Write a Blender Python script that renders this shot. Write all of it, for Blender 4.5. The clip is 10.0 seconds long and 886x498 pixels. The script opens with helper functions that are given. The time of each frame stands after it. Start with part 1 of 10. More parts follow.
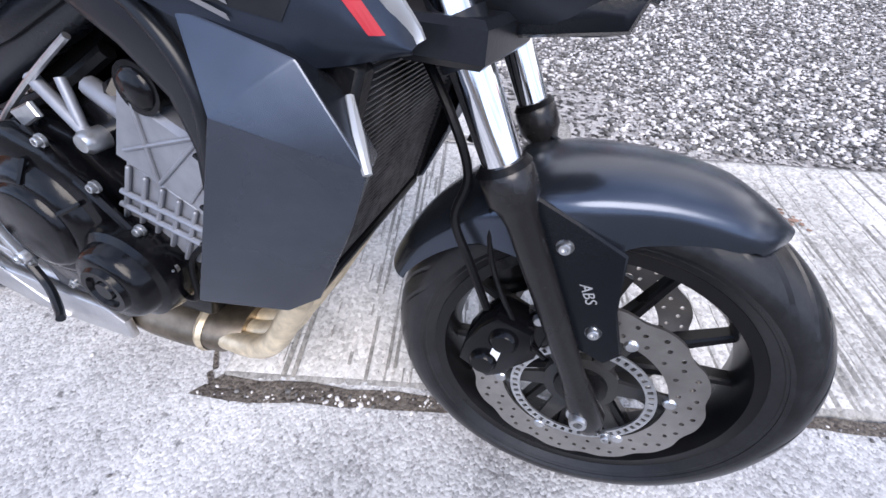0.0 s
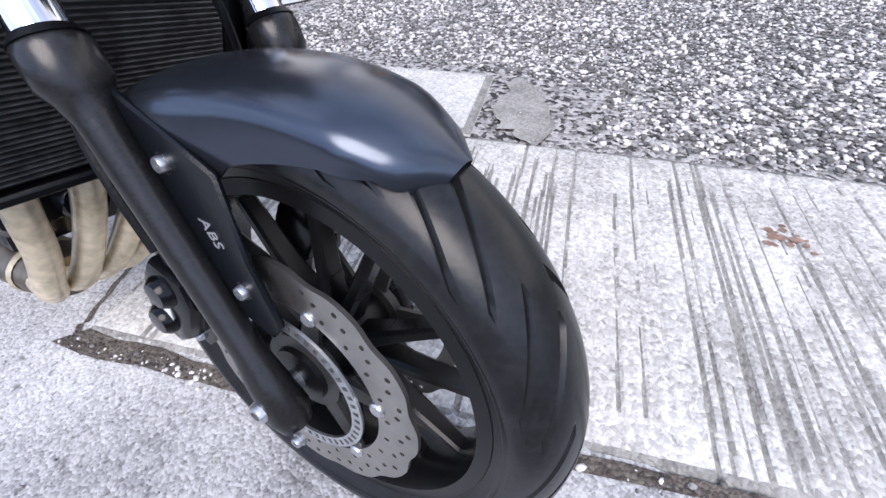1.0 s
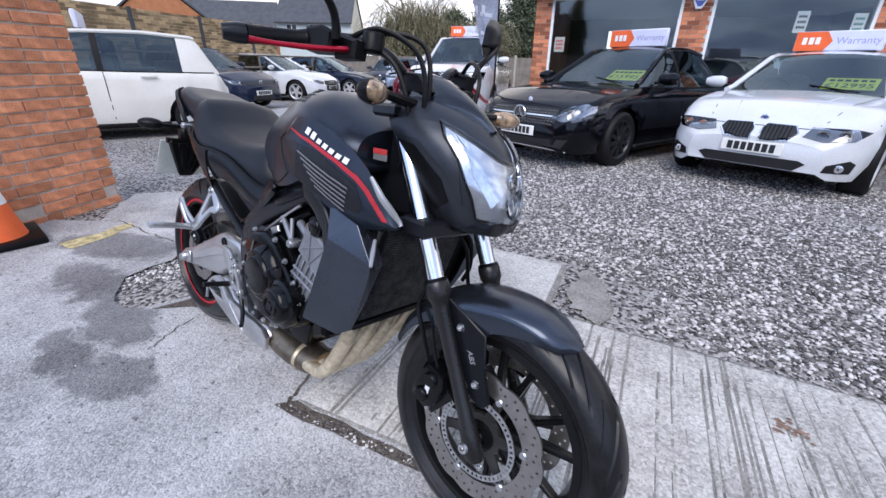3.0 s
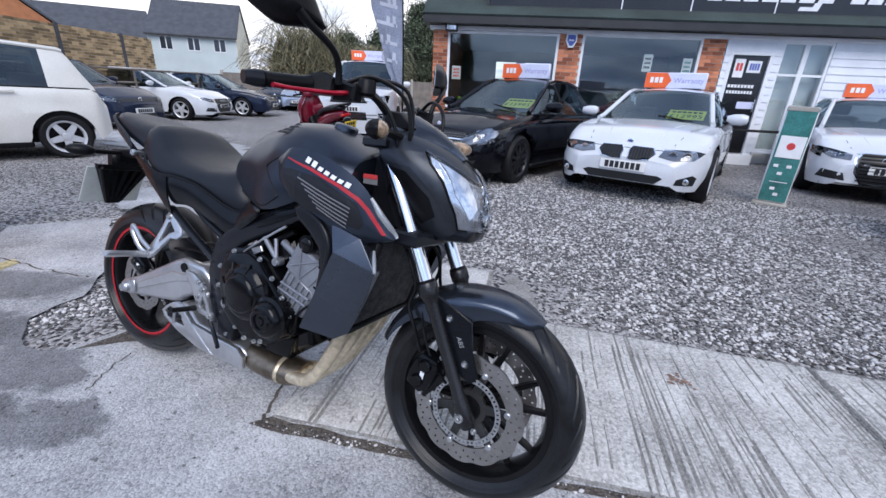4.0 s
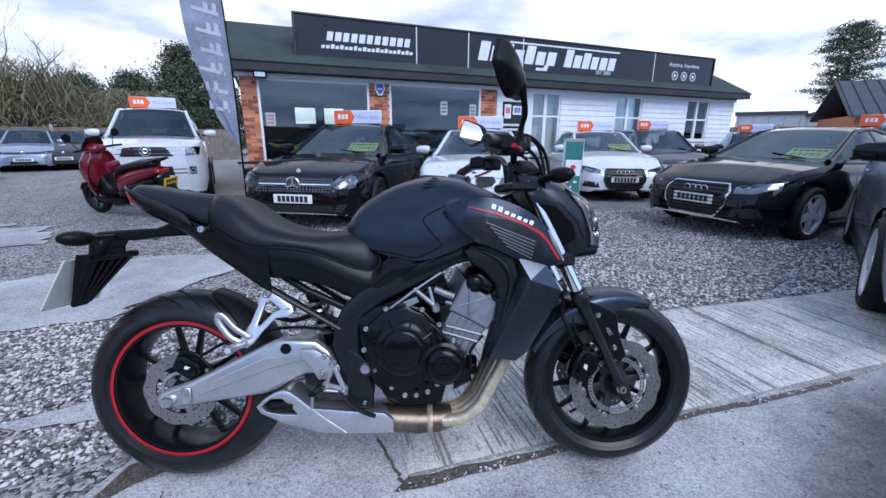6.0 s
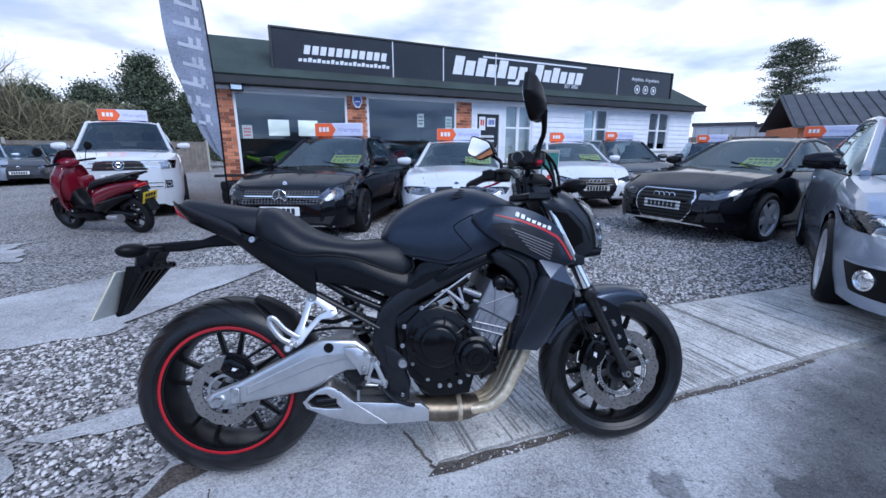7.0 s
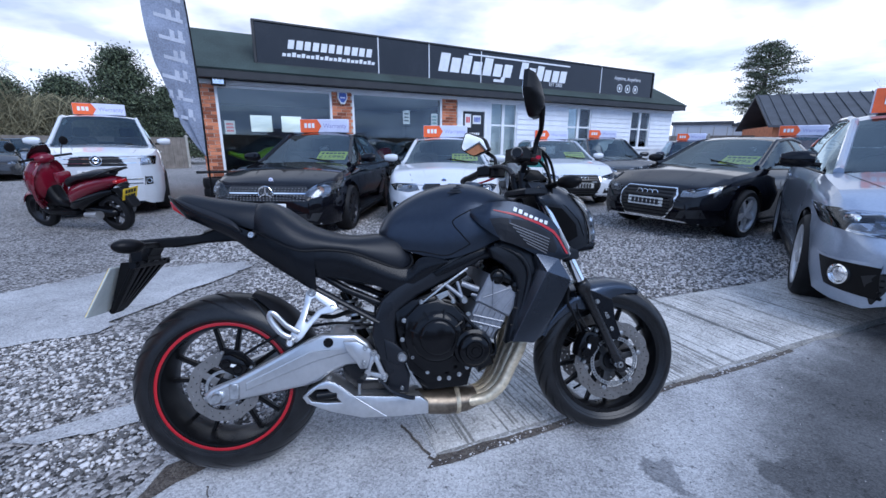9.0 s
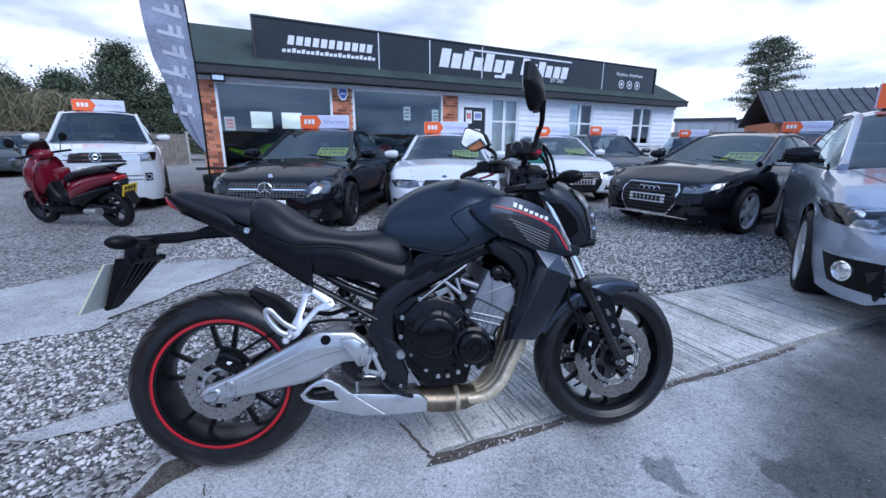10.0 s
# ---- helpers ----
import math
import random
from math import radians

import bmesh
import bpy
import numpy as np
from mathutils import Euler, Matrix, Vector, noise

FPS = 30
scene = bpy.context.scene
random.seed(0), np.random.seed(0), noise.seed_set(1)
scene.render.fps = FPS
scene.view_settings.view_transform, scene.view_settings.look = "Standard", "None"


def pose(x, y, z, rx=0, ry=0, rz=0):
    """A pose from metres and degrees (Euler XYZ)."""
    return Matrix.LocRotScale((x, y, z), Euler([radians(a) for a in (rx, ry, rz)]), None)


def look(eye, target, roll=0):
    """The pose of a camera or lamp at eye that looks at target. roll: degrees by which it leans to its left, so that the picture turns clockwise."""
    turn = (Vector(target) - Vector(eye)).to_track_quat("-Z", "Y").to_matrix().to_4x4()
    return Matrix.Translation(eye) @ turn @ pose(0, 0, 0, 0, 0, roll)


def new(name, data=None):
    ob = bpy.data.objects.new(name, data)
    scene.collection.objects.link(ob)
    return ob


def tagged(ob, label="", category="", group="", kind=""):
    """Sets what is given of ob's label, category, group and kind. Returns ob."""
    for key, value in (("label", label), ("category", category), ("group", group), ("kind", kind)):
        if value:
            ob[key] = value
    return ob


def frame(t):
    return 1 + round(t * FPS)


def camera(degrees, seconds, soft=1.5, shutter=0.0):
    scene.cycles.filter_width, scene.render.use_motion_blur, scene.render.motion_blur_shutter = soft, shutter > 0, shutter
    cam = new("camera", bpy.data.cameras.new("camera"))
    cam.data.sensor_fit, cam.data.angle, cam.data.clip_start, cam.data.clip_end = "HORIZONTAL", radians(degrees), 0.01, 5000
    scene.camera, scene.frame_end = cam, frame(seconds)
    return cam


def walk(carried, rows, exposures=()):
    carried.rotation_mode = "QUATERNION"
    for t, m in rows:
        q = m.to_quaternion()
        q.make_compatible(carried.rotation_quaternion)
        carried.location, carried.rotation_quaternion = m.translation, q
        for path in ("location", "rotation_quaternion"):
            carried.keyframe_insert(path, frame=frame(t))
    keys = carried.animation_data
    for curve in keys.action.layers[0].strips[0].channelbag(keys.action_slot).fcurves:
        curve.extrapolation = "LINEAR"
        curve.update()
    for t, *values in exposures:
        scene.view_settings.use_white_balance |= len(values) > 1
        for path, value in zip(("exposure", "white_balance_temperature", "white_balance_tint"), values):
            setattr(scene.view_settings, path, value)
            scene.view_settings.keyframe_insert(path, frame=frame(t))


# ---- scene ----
cam = camera(94.2, 10.0)
PATH = [
    (0, (1.357, -0.386, 0.877), (0.928, 0.906, -0.588), -0.1),
    (0.5, (1.612, -0.252, 0.776), (1.056, 1.001, -0.68), -2.4),
    (1, (1.738, -0.195, 0.729), (0.971, 1.014, -0.668), -4.3),
    (1.5, (1.736, -0.226, 0.804), (0.755, 0.958, -0.475), -4.8),
    (2, (1.633, -0.365, 0.945), (0.495, 0.853, -0.16), -3.3),
    (2.2, (1.635, -0.428, 0.971), (0.459, 0.816, -0.063), -2.1),
    (3.3, (1.899, -0.736, 1.102), (0.799, 0.746, 0.331), 1.4),
    (3.5, (1.916, -0.793, 1.113), (0.899, 0.754, 0.357), 2.0),
    (4, (1.768, -0.918, 1.115), (0.963, 0.764, 0.391), 2.7),
    (4.5, (1.614, -1.037, 1.108), (1.065, 0.756, 0.413), 3.1),
    (5, (1.416, -1.193, 1.136), (1.117, 0.686, 0.517), 2.0),
    (5.5, (1.096, -1.251, 1.126), (1.027, 0.67, 0.574), 0.3),
    (5.7, (0.955, -1.26, 1.122), (0.964, 0.665, 0.58), 0.3),
    (6.8, (0.647, -1.435, 1.155), (0.847, 0.495, 0.671), -0.0),
    (7, (0.61, -1.437, 1.148), (0.836, 0.491, 0.669), -0.0),
    (7.5, (0.546, -1.443, 1.138), (0.812, 0.482, 0.666), 0.1),
    (8, (0.546, -1.45, 1.144), (0.838, 0.471, 0.67), 0.2),
    (8.5, (0.557, -1.454, 1.141), (0.859, 0.464, 0.662), 0.2),
    (9, (0.559, -1.45, 1.143), (0.859, 0.465, 0.652), 0.3),
    (9.5, (0.562, -1.443, 1.138), (0.86, 0.471, 0.64), 0.3),
    (10, (0.569, -1.432, 1.136), (0.864, 0.48, 0.63), 0.3),
]
# seconds, stops, kelvin, tint
EXPOSURES = [(0.0, 1.38, 6750, 17), (2.0, 1.14, 6670, 17), (3.5, 0.72, 6450, 15), (5.0, 0.64, 6120, 14), (7.0, 0.53, 5580, 13), (10.0, 0.53, 5530, 13)]
walk(cam, [(t, look(eye, target, roll)) for t, eye, target, roll in PATH], EXPOSURES)

SKY_ROT = 152.0  # sun's bearing from +y towards +x, degrees
SUN_EL = 46.0

world = bpy.data.worlds.new("sky")
scene.world = world
world.use_nodes = True
_n, _l = world.node_tree.nodes, world.node_tree.links
_n.clear()
_out = _n.new("ShaderNodeOutputWorld")
_bg = _n.new("ShaderNodeBackground")
_sky = _n.new("ShaderNodeTexSky")
_sky.sky_type = "NISHITA"
_sky.sun_disc = False
_sky.sun_elevation, _sky.sun_rotation = radians(SUN_EL), radians(SKY_ROT)
_sky.dust_density = 2.0
_sk = _n.new("ShaderNodeVectorMath"); _sk.operation = "SCALE"; _sk.inputs["Scale"].default_value = 0.12
_l.new(_sky.outputs[0], _sk.inputs[0])
_tc = _n.new("ShaderNodeTexCoord")
_sep = _n.new("ShaderNodeSeparateXYZ"); _l.new(_tc.outputs["Generated"], _sep.inputs[0])
# clouds on a flat layer overhead: direction divided by height
_up = _n.new("ShaderNodeMath"); _up.operation = "ADD"; _up.inputs[1].default_value = 0.16
_l.new(_sep.outputs["Z"], _up.inputs[0])
_mx = _n.new("ShaderNodeMath"); _mx.operation = "MAXIMUM"; _mx.inputs[1].default_value = 0.12
_l.new(_up.outputs[0], _mx.inputs[0])
_dv = _n.new("ShaderNodeVectorMath"); _dv.operation = "DIVIDE"
_l.new(_tc.outputs["Generated"], _dv.inputs[0]); _l.new(_mx.outputs[0], _dv.inputs[1])
_cn = _n.new("ShaderNodeTexNoise"); _cn.inputs["Scale"].default_value = 0.9; _cn.inputs["Detail"].default_value = 6; _cn.inputs["Roughness"].default_value = 0.55
_l.new(_dv.outputs[0], _cn.inputs["Vector"])
_cr = _n.new("ShaderNodeValToRGB")
_cr.color_ramp.elements[0].position, _cr.color_ramp.elements[0].color = 0.34, (0.50, 0.50, 0.50, 1)
_cr.color_ramp.elements[1].position, _cr.color_ramp.elements[1].color = 0.52, (1, 1, 1, 1)
_l.new(_cn.outputs["Fac"], _cr.inputs[0])
_cn2 = _n.new("ShaderNodeTexNoise"); _cn2.inputs["Scale"].default_value = 1.7; _cn2.inputs["Detail"].default_value = 5
_l.new(_dv.outputs[0], _cn2.inputs["Vector"])
_cc = _n.new("ShaderNodeValToRGB")
_cc.color_ramp.elements[0].position, _cc.color_ramp.elements[0].color = 0.36, (0.50, 0.54, 0.62, 1)
_cc.color_ramp.elements[1].position, _cc.color_ramp.elements[1].color = 0.58, (1.0, 0.99, 0.98, 1)
_l.new(_cn2.outputs["Fac"], _cc.inputs[0])
_mix = _n.new("ShaderNodeMixRGB")
_l.new(_cr.outputs[0], _mix.inputs["Fac"]); _l.new(_sk.outputs[0], _mix.inputs[1]); _l.new(_cc.outputs[0], _mix.inputs[2])
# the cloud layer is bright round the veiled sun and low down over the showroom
_sd = (math.sin(radians(SKY_ROT)) * math.cos(radians(SUN_EL)), math.cos(radians(SKY_ROT)) * math.cos(radians(SUN_EL)), math.sin(radians(SUN_EL)))
_dot = _n.new("ShaderNodeVectorMath"); _dot.operation = "DOT_PRODUCT"; _dot.inputs[1].default_value = _sd
_l.new(_tc.outputs["Generated"], _dot.inputs[0])
def _math(op, a, b):
    q = _n.new("ShaderNodeMath"); q.operation = op
    for k, v in enumerate((a, b)):
        if isinstance(v, (int, float)):
            q.inputs[k].default_value = v
        else:
            _l.new(v, q.inputs[k])
    return q.outputs[0]


def _ramp(v, a, b, lo, hi):
    q = _n.new("ShaderNodeMapRange"); q.interpolation_type = "SMOOTHSTEP"
    q.inputs["From Min"].default_value, q.inputs["From Max"].default_value = a, b
    q.inputs["To Min"].default_value, q.inputs["To Max"].default_value = lo, hi
    _l.new(v, q.inputs["Value"])
    return q.outputs[0]


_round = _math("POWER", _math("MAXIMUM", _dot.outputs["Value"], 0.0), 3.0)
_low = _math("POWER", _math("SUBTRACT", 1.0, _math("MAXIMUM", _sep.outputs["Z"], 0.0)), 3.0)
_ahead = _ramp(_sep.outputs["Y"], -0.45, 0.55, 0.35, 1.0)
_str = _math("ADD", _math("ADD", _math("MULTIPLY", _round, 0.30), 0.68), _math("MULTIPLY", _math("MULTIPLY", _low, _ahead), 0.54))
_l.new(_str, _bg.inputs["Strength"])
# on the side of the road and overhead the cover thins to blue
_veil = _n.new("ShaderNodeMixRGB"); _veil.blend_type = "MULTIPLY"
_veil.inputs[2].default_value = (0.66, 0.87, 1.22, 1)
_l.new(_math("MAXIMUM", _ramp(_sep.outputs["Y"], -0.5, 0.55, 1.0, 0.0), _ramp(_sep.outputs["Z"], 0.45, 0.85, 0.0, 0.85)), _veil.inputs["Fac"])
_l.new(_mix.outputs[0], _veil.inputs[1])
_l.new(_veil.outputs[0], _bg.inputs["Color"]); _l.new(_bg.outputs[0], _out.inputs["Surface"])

sun = new("sun", bpy.data.lights.new("sun", "SUN"))
sun.data.energy, sun.data.angle, sun.data.color = 1.5, radians(40), (1.0, 0.95, 0.87)
_az, _el = radians(SKY_ROT), radians(SUN_EL)
sun.matrix_world = look((math.sin(_az) * 50 * math.cos(_el), math.cos(_az) * 50 * math.cos(_el), 50 * math.sin(_el)), (0, 0, 0))


# ---- materials ----
def mat(name, base, rough=0.5, metal=0.0, vary=0.12, scale=8.0, bump=0.0, bscale=60.0, coat=0.0, rvary=0.12, island=0.0, spec=0.5, tint=None):
    """A principled surface whose colour and gloss drift at two scales, with a fine relief."""
    m = bpy.data.materials.new(name)
    m.use_nodes = True
    n, l = m.node_tree.nodes, m.node_tree.links
    b = n["Principled BSDF"]
    b.inputs["Metallic"].default_value = metal
    b.inputs["Coat Weight"].default_value = coat
    b.inputs["Coat Roughness"].default_value = 0.04
    b.inputs["Specular IOR Level"].default_value = spec
    tc = n.new("ShaderNodeTexCoord")
    na = n.new("ShaderNodeTexNoise"); na.inputs["Scale"].default_value = scale; na.inputs["Detail"].default_value = 5
    nb = n.new("ShaderNodeTexNoise"); nb.inputs["Scale"].default_value = bscale; nb.inputs["Detail"].default_value = 4
    l.new(tc.outputs["Object"], na.inputs["Vector"]); l.new(tc.outputs["Object"], nb.inputs["Vector"])
    mixn = n.new("ShaderNodeMath"); mixn.operation = "MULTIPLY_ADD"; mixn.inputs[1].default_value = 0.6
    l.new(na.outputs["Fac"], mixn.inputs[0])
    sc = n.new("ShaderNodeMath"); sc.operation = "MULTIPLY"; sc.inputs[1].default_value = 0.4
    l.new(nb.outputs["Fac"], sc.inputs[0]); l.new(sc.outputs[0], mixn.inputs[2])
    src = mixn.outputs[0]
    if island:
        g = n.new("ShaderNodeNewGeometry")
        a = n.new("ShaderNodeMath"); a.operation = "MULTIPLY_ADD"; a.inputs[1].default_value = island; 
        l.new(g.outputs["Random Per Island"], a.inputs[0])
        s2 = n.new("ShaderNodeMath"); s2.operation = "SUBTRACT"; s2.inputs[1].default_value = island / 2
        l.new(src, s2.inputs[0]); l.new(s2.outputs[0], a.inputs[2]); src = a.outputs[0]
    r = n.new("ShaderNodeValToRGB")
    lo = [max(0, c * (1 - 2.2 * vary)) for c in base]
    hi = [min(1, c * (1 + 2.2 * vary)) for c in (tint or base)]
    r.color_ramp.elements[0].position, r.color_ramp.elements[0].color = 0.3, (*lo, 1)
    r.color_ramp.elements[1].position, r.color_ramp.elements[1].color = 0.7, (*hi, 1)
    l.new(src, r.inputs[0]); l.new(r.outputs[0], b.inputs["Base Color"])
    rr = n.new("ShaderNodeMapRange")
    rr.inputs["To Min"].default_value, rr.inputs["To Max"].default_value = max(0.02, rough * (1 - rvary)), min(1, rough * (1 + rvary))
    l.new(na.outputs["Fac"], rr.inputs["Value"]); l.new(rr.outputs[0], b.inputs["Roughness"])
    if bump:
        bp = n.new("ShaderNodeBump"); bp.inputs["Strength"].default_value = min(1, bump); bp.inputs["Distance"].default_value = 0.004
        l.new(nb.outputs["Fac"], bp.inputs["Height"]); l.new(bp.outputs[0], b.inputs["Normal"])
    return m


def emit(name, color, strength):
    m = bpy.data.materials.new(name)
    m.use_nodes = True
    b = m.node_tree.nodes["Principled BSDF"]
    b.inputs["Base Color"].default_value = (*color, 1)
    b.inputs["Emission Color"].default_value = (*color, 1)
    b.inputs["Emission Strength"].default_value = strength
    return m


def glass(name, tint=(0.8, 0.85, 0.85), clear=0.75, rough=0.02, sheen=0.02, ior=1.5, gloss=(0.95, 0.97, 1.0)):
    """Pane glass: clear with a mirror-like sheen that grows towards grazing angles."""
    m = bpy.data.materials.new(name)
    m.use_nodes = True
    n, l = m.node_tree.nodes, m.node_tree.links
    n.clear()
    o = n.new("ShaderNodeOutputMaterial")
    t = n.new("ShaderNodeBsdfTransparent"); t.inputs[0].default_value = (*[c * clear for c in tint], 1)
    g = n.new("ShaderNodeBsdfGlossy"); g.inputs["Roughness"].default_value = rough; g.inputs["Color"].default_value = (*gloss, 1)
    f = n.new("ShaderNodeFresnel"); f.inputs["IOR"].default_value = ior
    mr = n.new("ShaderNodeMapRange"); mr.inputs["From Max"].default_value = 1.0; mr.inputs["To Min"].default_value = sheen; mr.inputs["To Max"].default_value = 1.0
    l.new(f.outputs[0], mr.inputs["Value"])
    x = n.new("ShaderNodeMixShader")
    l.new(mr.outputs[0], x.inputs["Fac"]); l.new(t.outputs[0], x.inputs[1]); l.new(g.outputs[0], x.inputs[2]); l.new(x.outputs[0], o.inputs["Surface"])
    return m


def nodes_of(m):
    return m.node_tree.nodes, m.node_tree.links, m.node_tree.nodes["Principled BSDF"]


def ground_mat(name, dark, light, stone=45.0, speck=0.5, bump=0.8, wet=0.0, rough=0.85, patchy=1.0, rise=0.012, fleck=0.0):
    """Stony or worn ground: cells for pebbles, broad drifts of wet and dirt."""
    m = bpy.data.materials.new(name)
    m.use_nodes = True
    n, l, b = nodes_of(m)
    tc = n.new("ShaderNodeTexCoord")
    b.inputs["Specular IOR Level"].default_value = 0.2
    v = n.new("ShaderNodeTexVoronoi"); v.inputs["Scale"].default_value = stone
    l.new(tc.outputs["Object"], v.inputs["Vector"])
    big = n.new("ShaderNodeTexNoise"); big.inputs["Scale"].default_value = patchy; big.inputs["Detail"].default_value = 7; big.inputs["Roughness"].default_value = 0.6
    l.new(tc.outputs["Object"], big.inputs["Vector"])
    fine = n.new("ShaderNodeTexNoise"); fine.inputs["Scale"].default_value = 140; fine.inputs["Detail"].default_value = 3
    l.new(tc.outputs["Object"], fine.inputs["Vector"])
    sep = n.new("ShaderNodeSeparateColor"); l.new(v.outputs["Color"], sep.inputs[0])
    a = n.new("ShaderNodeMath"); a.operation = "MULTIPLY_ADD"; a.inputs[1].default_value = speck
    l.new(sep.outputs[0], a.inputs[0])
    bs = n.new("ShaderNodeMath"); bs.operation = "MULTIPLY_ADD"; bs.inputs[1].default_value = 1.0 - speck * 0.5
    l.new(big.outputs["Fac"], bs.inputs[0])
    fs = n.new("ShaderNodeMath"); fs.operation = "MULTIPLY_ADD"; fs.inputs[1].default_value = 0.28; fs.inputs[2].default_value = -0.14 - speck * 0.25
    l.new(fine.outputs["Fac"], fs.inputs[0]); l.new(fs.outputs[0], bs.inputs[2]); l.new(bs.outputs[0], a.inputs[2])
    r = n.new("ShaderNodeValToRGB")
    r.color_ramp.elements[0].position, r.color_ramp.elements[0].color = 0.25, (*dark, 1)
    r.color_ramp.elements[1].position, r.color_ramp.elements[1].color = 0.75, (*light, 1)
    l.new(a.outputs[0], r.inputs[0]); l.new(r.outputs[0], b.inputs["Base Color"])
    if fleck:
        # scattered dark pits and small spots
        sp = n.new("ShaderNodeTexNoise"); sp.inputs["Scale"].default_value = 26; sp.inputs["Detail"].default_value = 3; sp.inputs["Roughness"].default_value = 0.7
        l.new(tc.outputs["Object"], sp.inputs["Vector"])
        sr = n.new("ShaderNodeMapRange"); sr.inputs["From Min"].default_value, sr.inputs["From Max"].default_value = 0.62, 0.70
        sr.inputs["To Min"].default_value, sr.inputs["To Max"].default_value = 0.0, fleck
        l.new(sp.outputs["Fac"], sr.inputs["Value"])
        sq = n.new("ShaderNodeTexNoise"); sq.inputs["Scale"].default_value = 85; sq.inputs["Detail"].default_value = 2; sq.inputs["Roughness"].default_value = 0.6
        l.new(tc.outputs["Object"], sq.inputs["Vector"])
        st = n.new("ShaderNodeMapRange"); st.inputs["From Min"].default_value, st.inputs["From Max"].default_value = 0.63, 0.70
        st.inputs["To Min"].default_value, st.inputs["To Max"].default_value = 0.0, fleck * 0.8
        l.new(sq.outputs["Fac"], st.inputs["Value"])
        sm = n.new("ShaderNodeMath"); sm.operation = "MAXIMUM"
        l.new(sr.outputs[0], sm.inputs[0]); l.new(st.outputs[0], sm.inputs[1])
        fm = n.new("ShaderNodeMixRGB"); fm.inputs[2].default_value = (*[c * 0.55 for c in dark], 1)
        l.new(sm.outputs[0], fm.inputs["Fac"]); l.new(r.outputs[0], fm.inputs[1]); l.new(fm.outputs[0], b.inputs["Base Color"])
    mr = n.new("ShaderNodeMapRange"); mr.inputs["From Min"].default_value, mr.inputs["From Max"].default_value = 0.38, 0.6
    mr.inputs["To Min"].default_value, mr.inputs["To Max"].default_value = max(0.15, rough - wet), rough
    l.new(big.outputs["Fac"], mr.inputs["Value"]); l.new(mr.outputs[0], b.inputs["Roughness"])
    bp = n.new("ShaderNodeBump"); bp.inputs["Strength"].default_value = bump; bp.inputs["Distance"].default_value = rise
    hh = n.new("ShaderNodeMath"); hh.operation = "SUBTRACT"
    l.new(fine.outputs["Fac"], hh.inputs[0]); l.new(v.outputs["Distance"], hh.inputs[1])
    l.new(hh.outputs[0], bp.inputs["Height"]); l.new(bp.outputs[0], b.inputs["Normal"])
    return m


M = {}
M["gravel"] = ground_mat("gravel_bed", (0.045, 0.043, 0.042), (0.48, 0.46, 0.45), stone=62, speck=0.75, bump=1.0, wet=0.3, patchy=0.6)
M["concrete"] = ground_mat("weathered_concrete", (0.17, 0.17, 0.173), (0.58, 0.58, 0.585), stone=150, speck=0.26, bump=0.50, wet=0.25, rough=0.85, patchy=1.7, rise=0.005, fleck=0.8)
def add_stains(m, spots, color, rough):
    """Damp, dirty stains with soft wandering edges: (x, y, long, short, degrees) on the ground."""
    n, l, b = nodes_of(m)
    tc = n.new("ShaderNodeTexCoord")
    wob = n.new("ShaderNodeTexNoise"); wob.inputs["Scale"].default_value = 7.0; wob.inputs["Detail"].default_value = 6; wob.inputs["Roughness"].default_value = 0.65
    l.new(tc.outputs["Object"], wob.inputs["Vector"])
    off = n.new("ShaderNodeVectorMath"); off.operation = "MULTIPLY_ADD"
    off.inputs[1].default_value, off.inputs[2].default_value = (0.34, 0.34, 0.0), (-0.17, -0.17, 0.0)
    l.new(wob.outputs["Color"], off.inputs[0])
    at = n.new("ShaderNodeVectorMath"); at.operation = "ADD"
    l.new(tc.outputs["Object"], at.inputs[0]); l.new(off.outputs[0], at.inputs[1])
    mask = None
    for x, y, rx, ry, deg in spots:
        mp = n.new("ShaderNodeMapping"); mp.vector_type = "TEXTURE"
        mp.inputs["Location"].default_value, mp.inputs["Rotation"].default_value, mp.inputs["Scale"].default_value = (x, y, 0), (0, 0, radians(deg)), (rx, ry, 1.0)
        l.new(at.outputs[0], mp.inputs["Vector"])
        ln = n.new("ShaderNodeVectorMath"); ln.operation = "LENGTH"
        l.new(mp.outputs[0], ln.inputs[0])
        r = n.new("ShaderNodeMapRange"); r.interpolation_type = "SMOOTHSTEP"
        for k, v in (("From Min", 0.72), ("From Max", 1.12), ("To Min", 0.85), ("To Max", 0.0)):
            r.inputs[k].default_value = v
        l.new(ln.outputs["Value"], r.inputs["Value"])
        if mask is None:
            mask = r.outputs[0]
        else:
            mx = n.new("ShaderNodeMath"); mx.operation = "MAXIMUM"
            l.new(mask, mx.inputs[0]); l.new(r.outputs[0], mx.inputs[1])
            mask = mx.outputs[0]
    mix = n.new("ShaderNodeMixRGB"); mix.blend_type = "MULTIPLY"; mix.inputs[2].default_value = (*color, 1)
    l.new(mask, mix.inputs["Fac"]); l.new(b.inputs["Base Color"].links[0].from_socket, mix.inputs[1]); l.new(mix.outputs[0], b.inputs["Base Color"])
    rm = n.new("ShaderNodeMixRGB"); rm.inputs[2].default_value = (rough, rough, rough, 1)
    l.new(mask, rm.inputs["Fac"]); l.new(b.inputs["Roughness"].links[0].from_socket, rm.inputs[1]); l.new(rm.outputs[0], b.inputs["Roughness"])


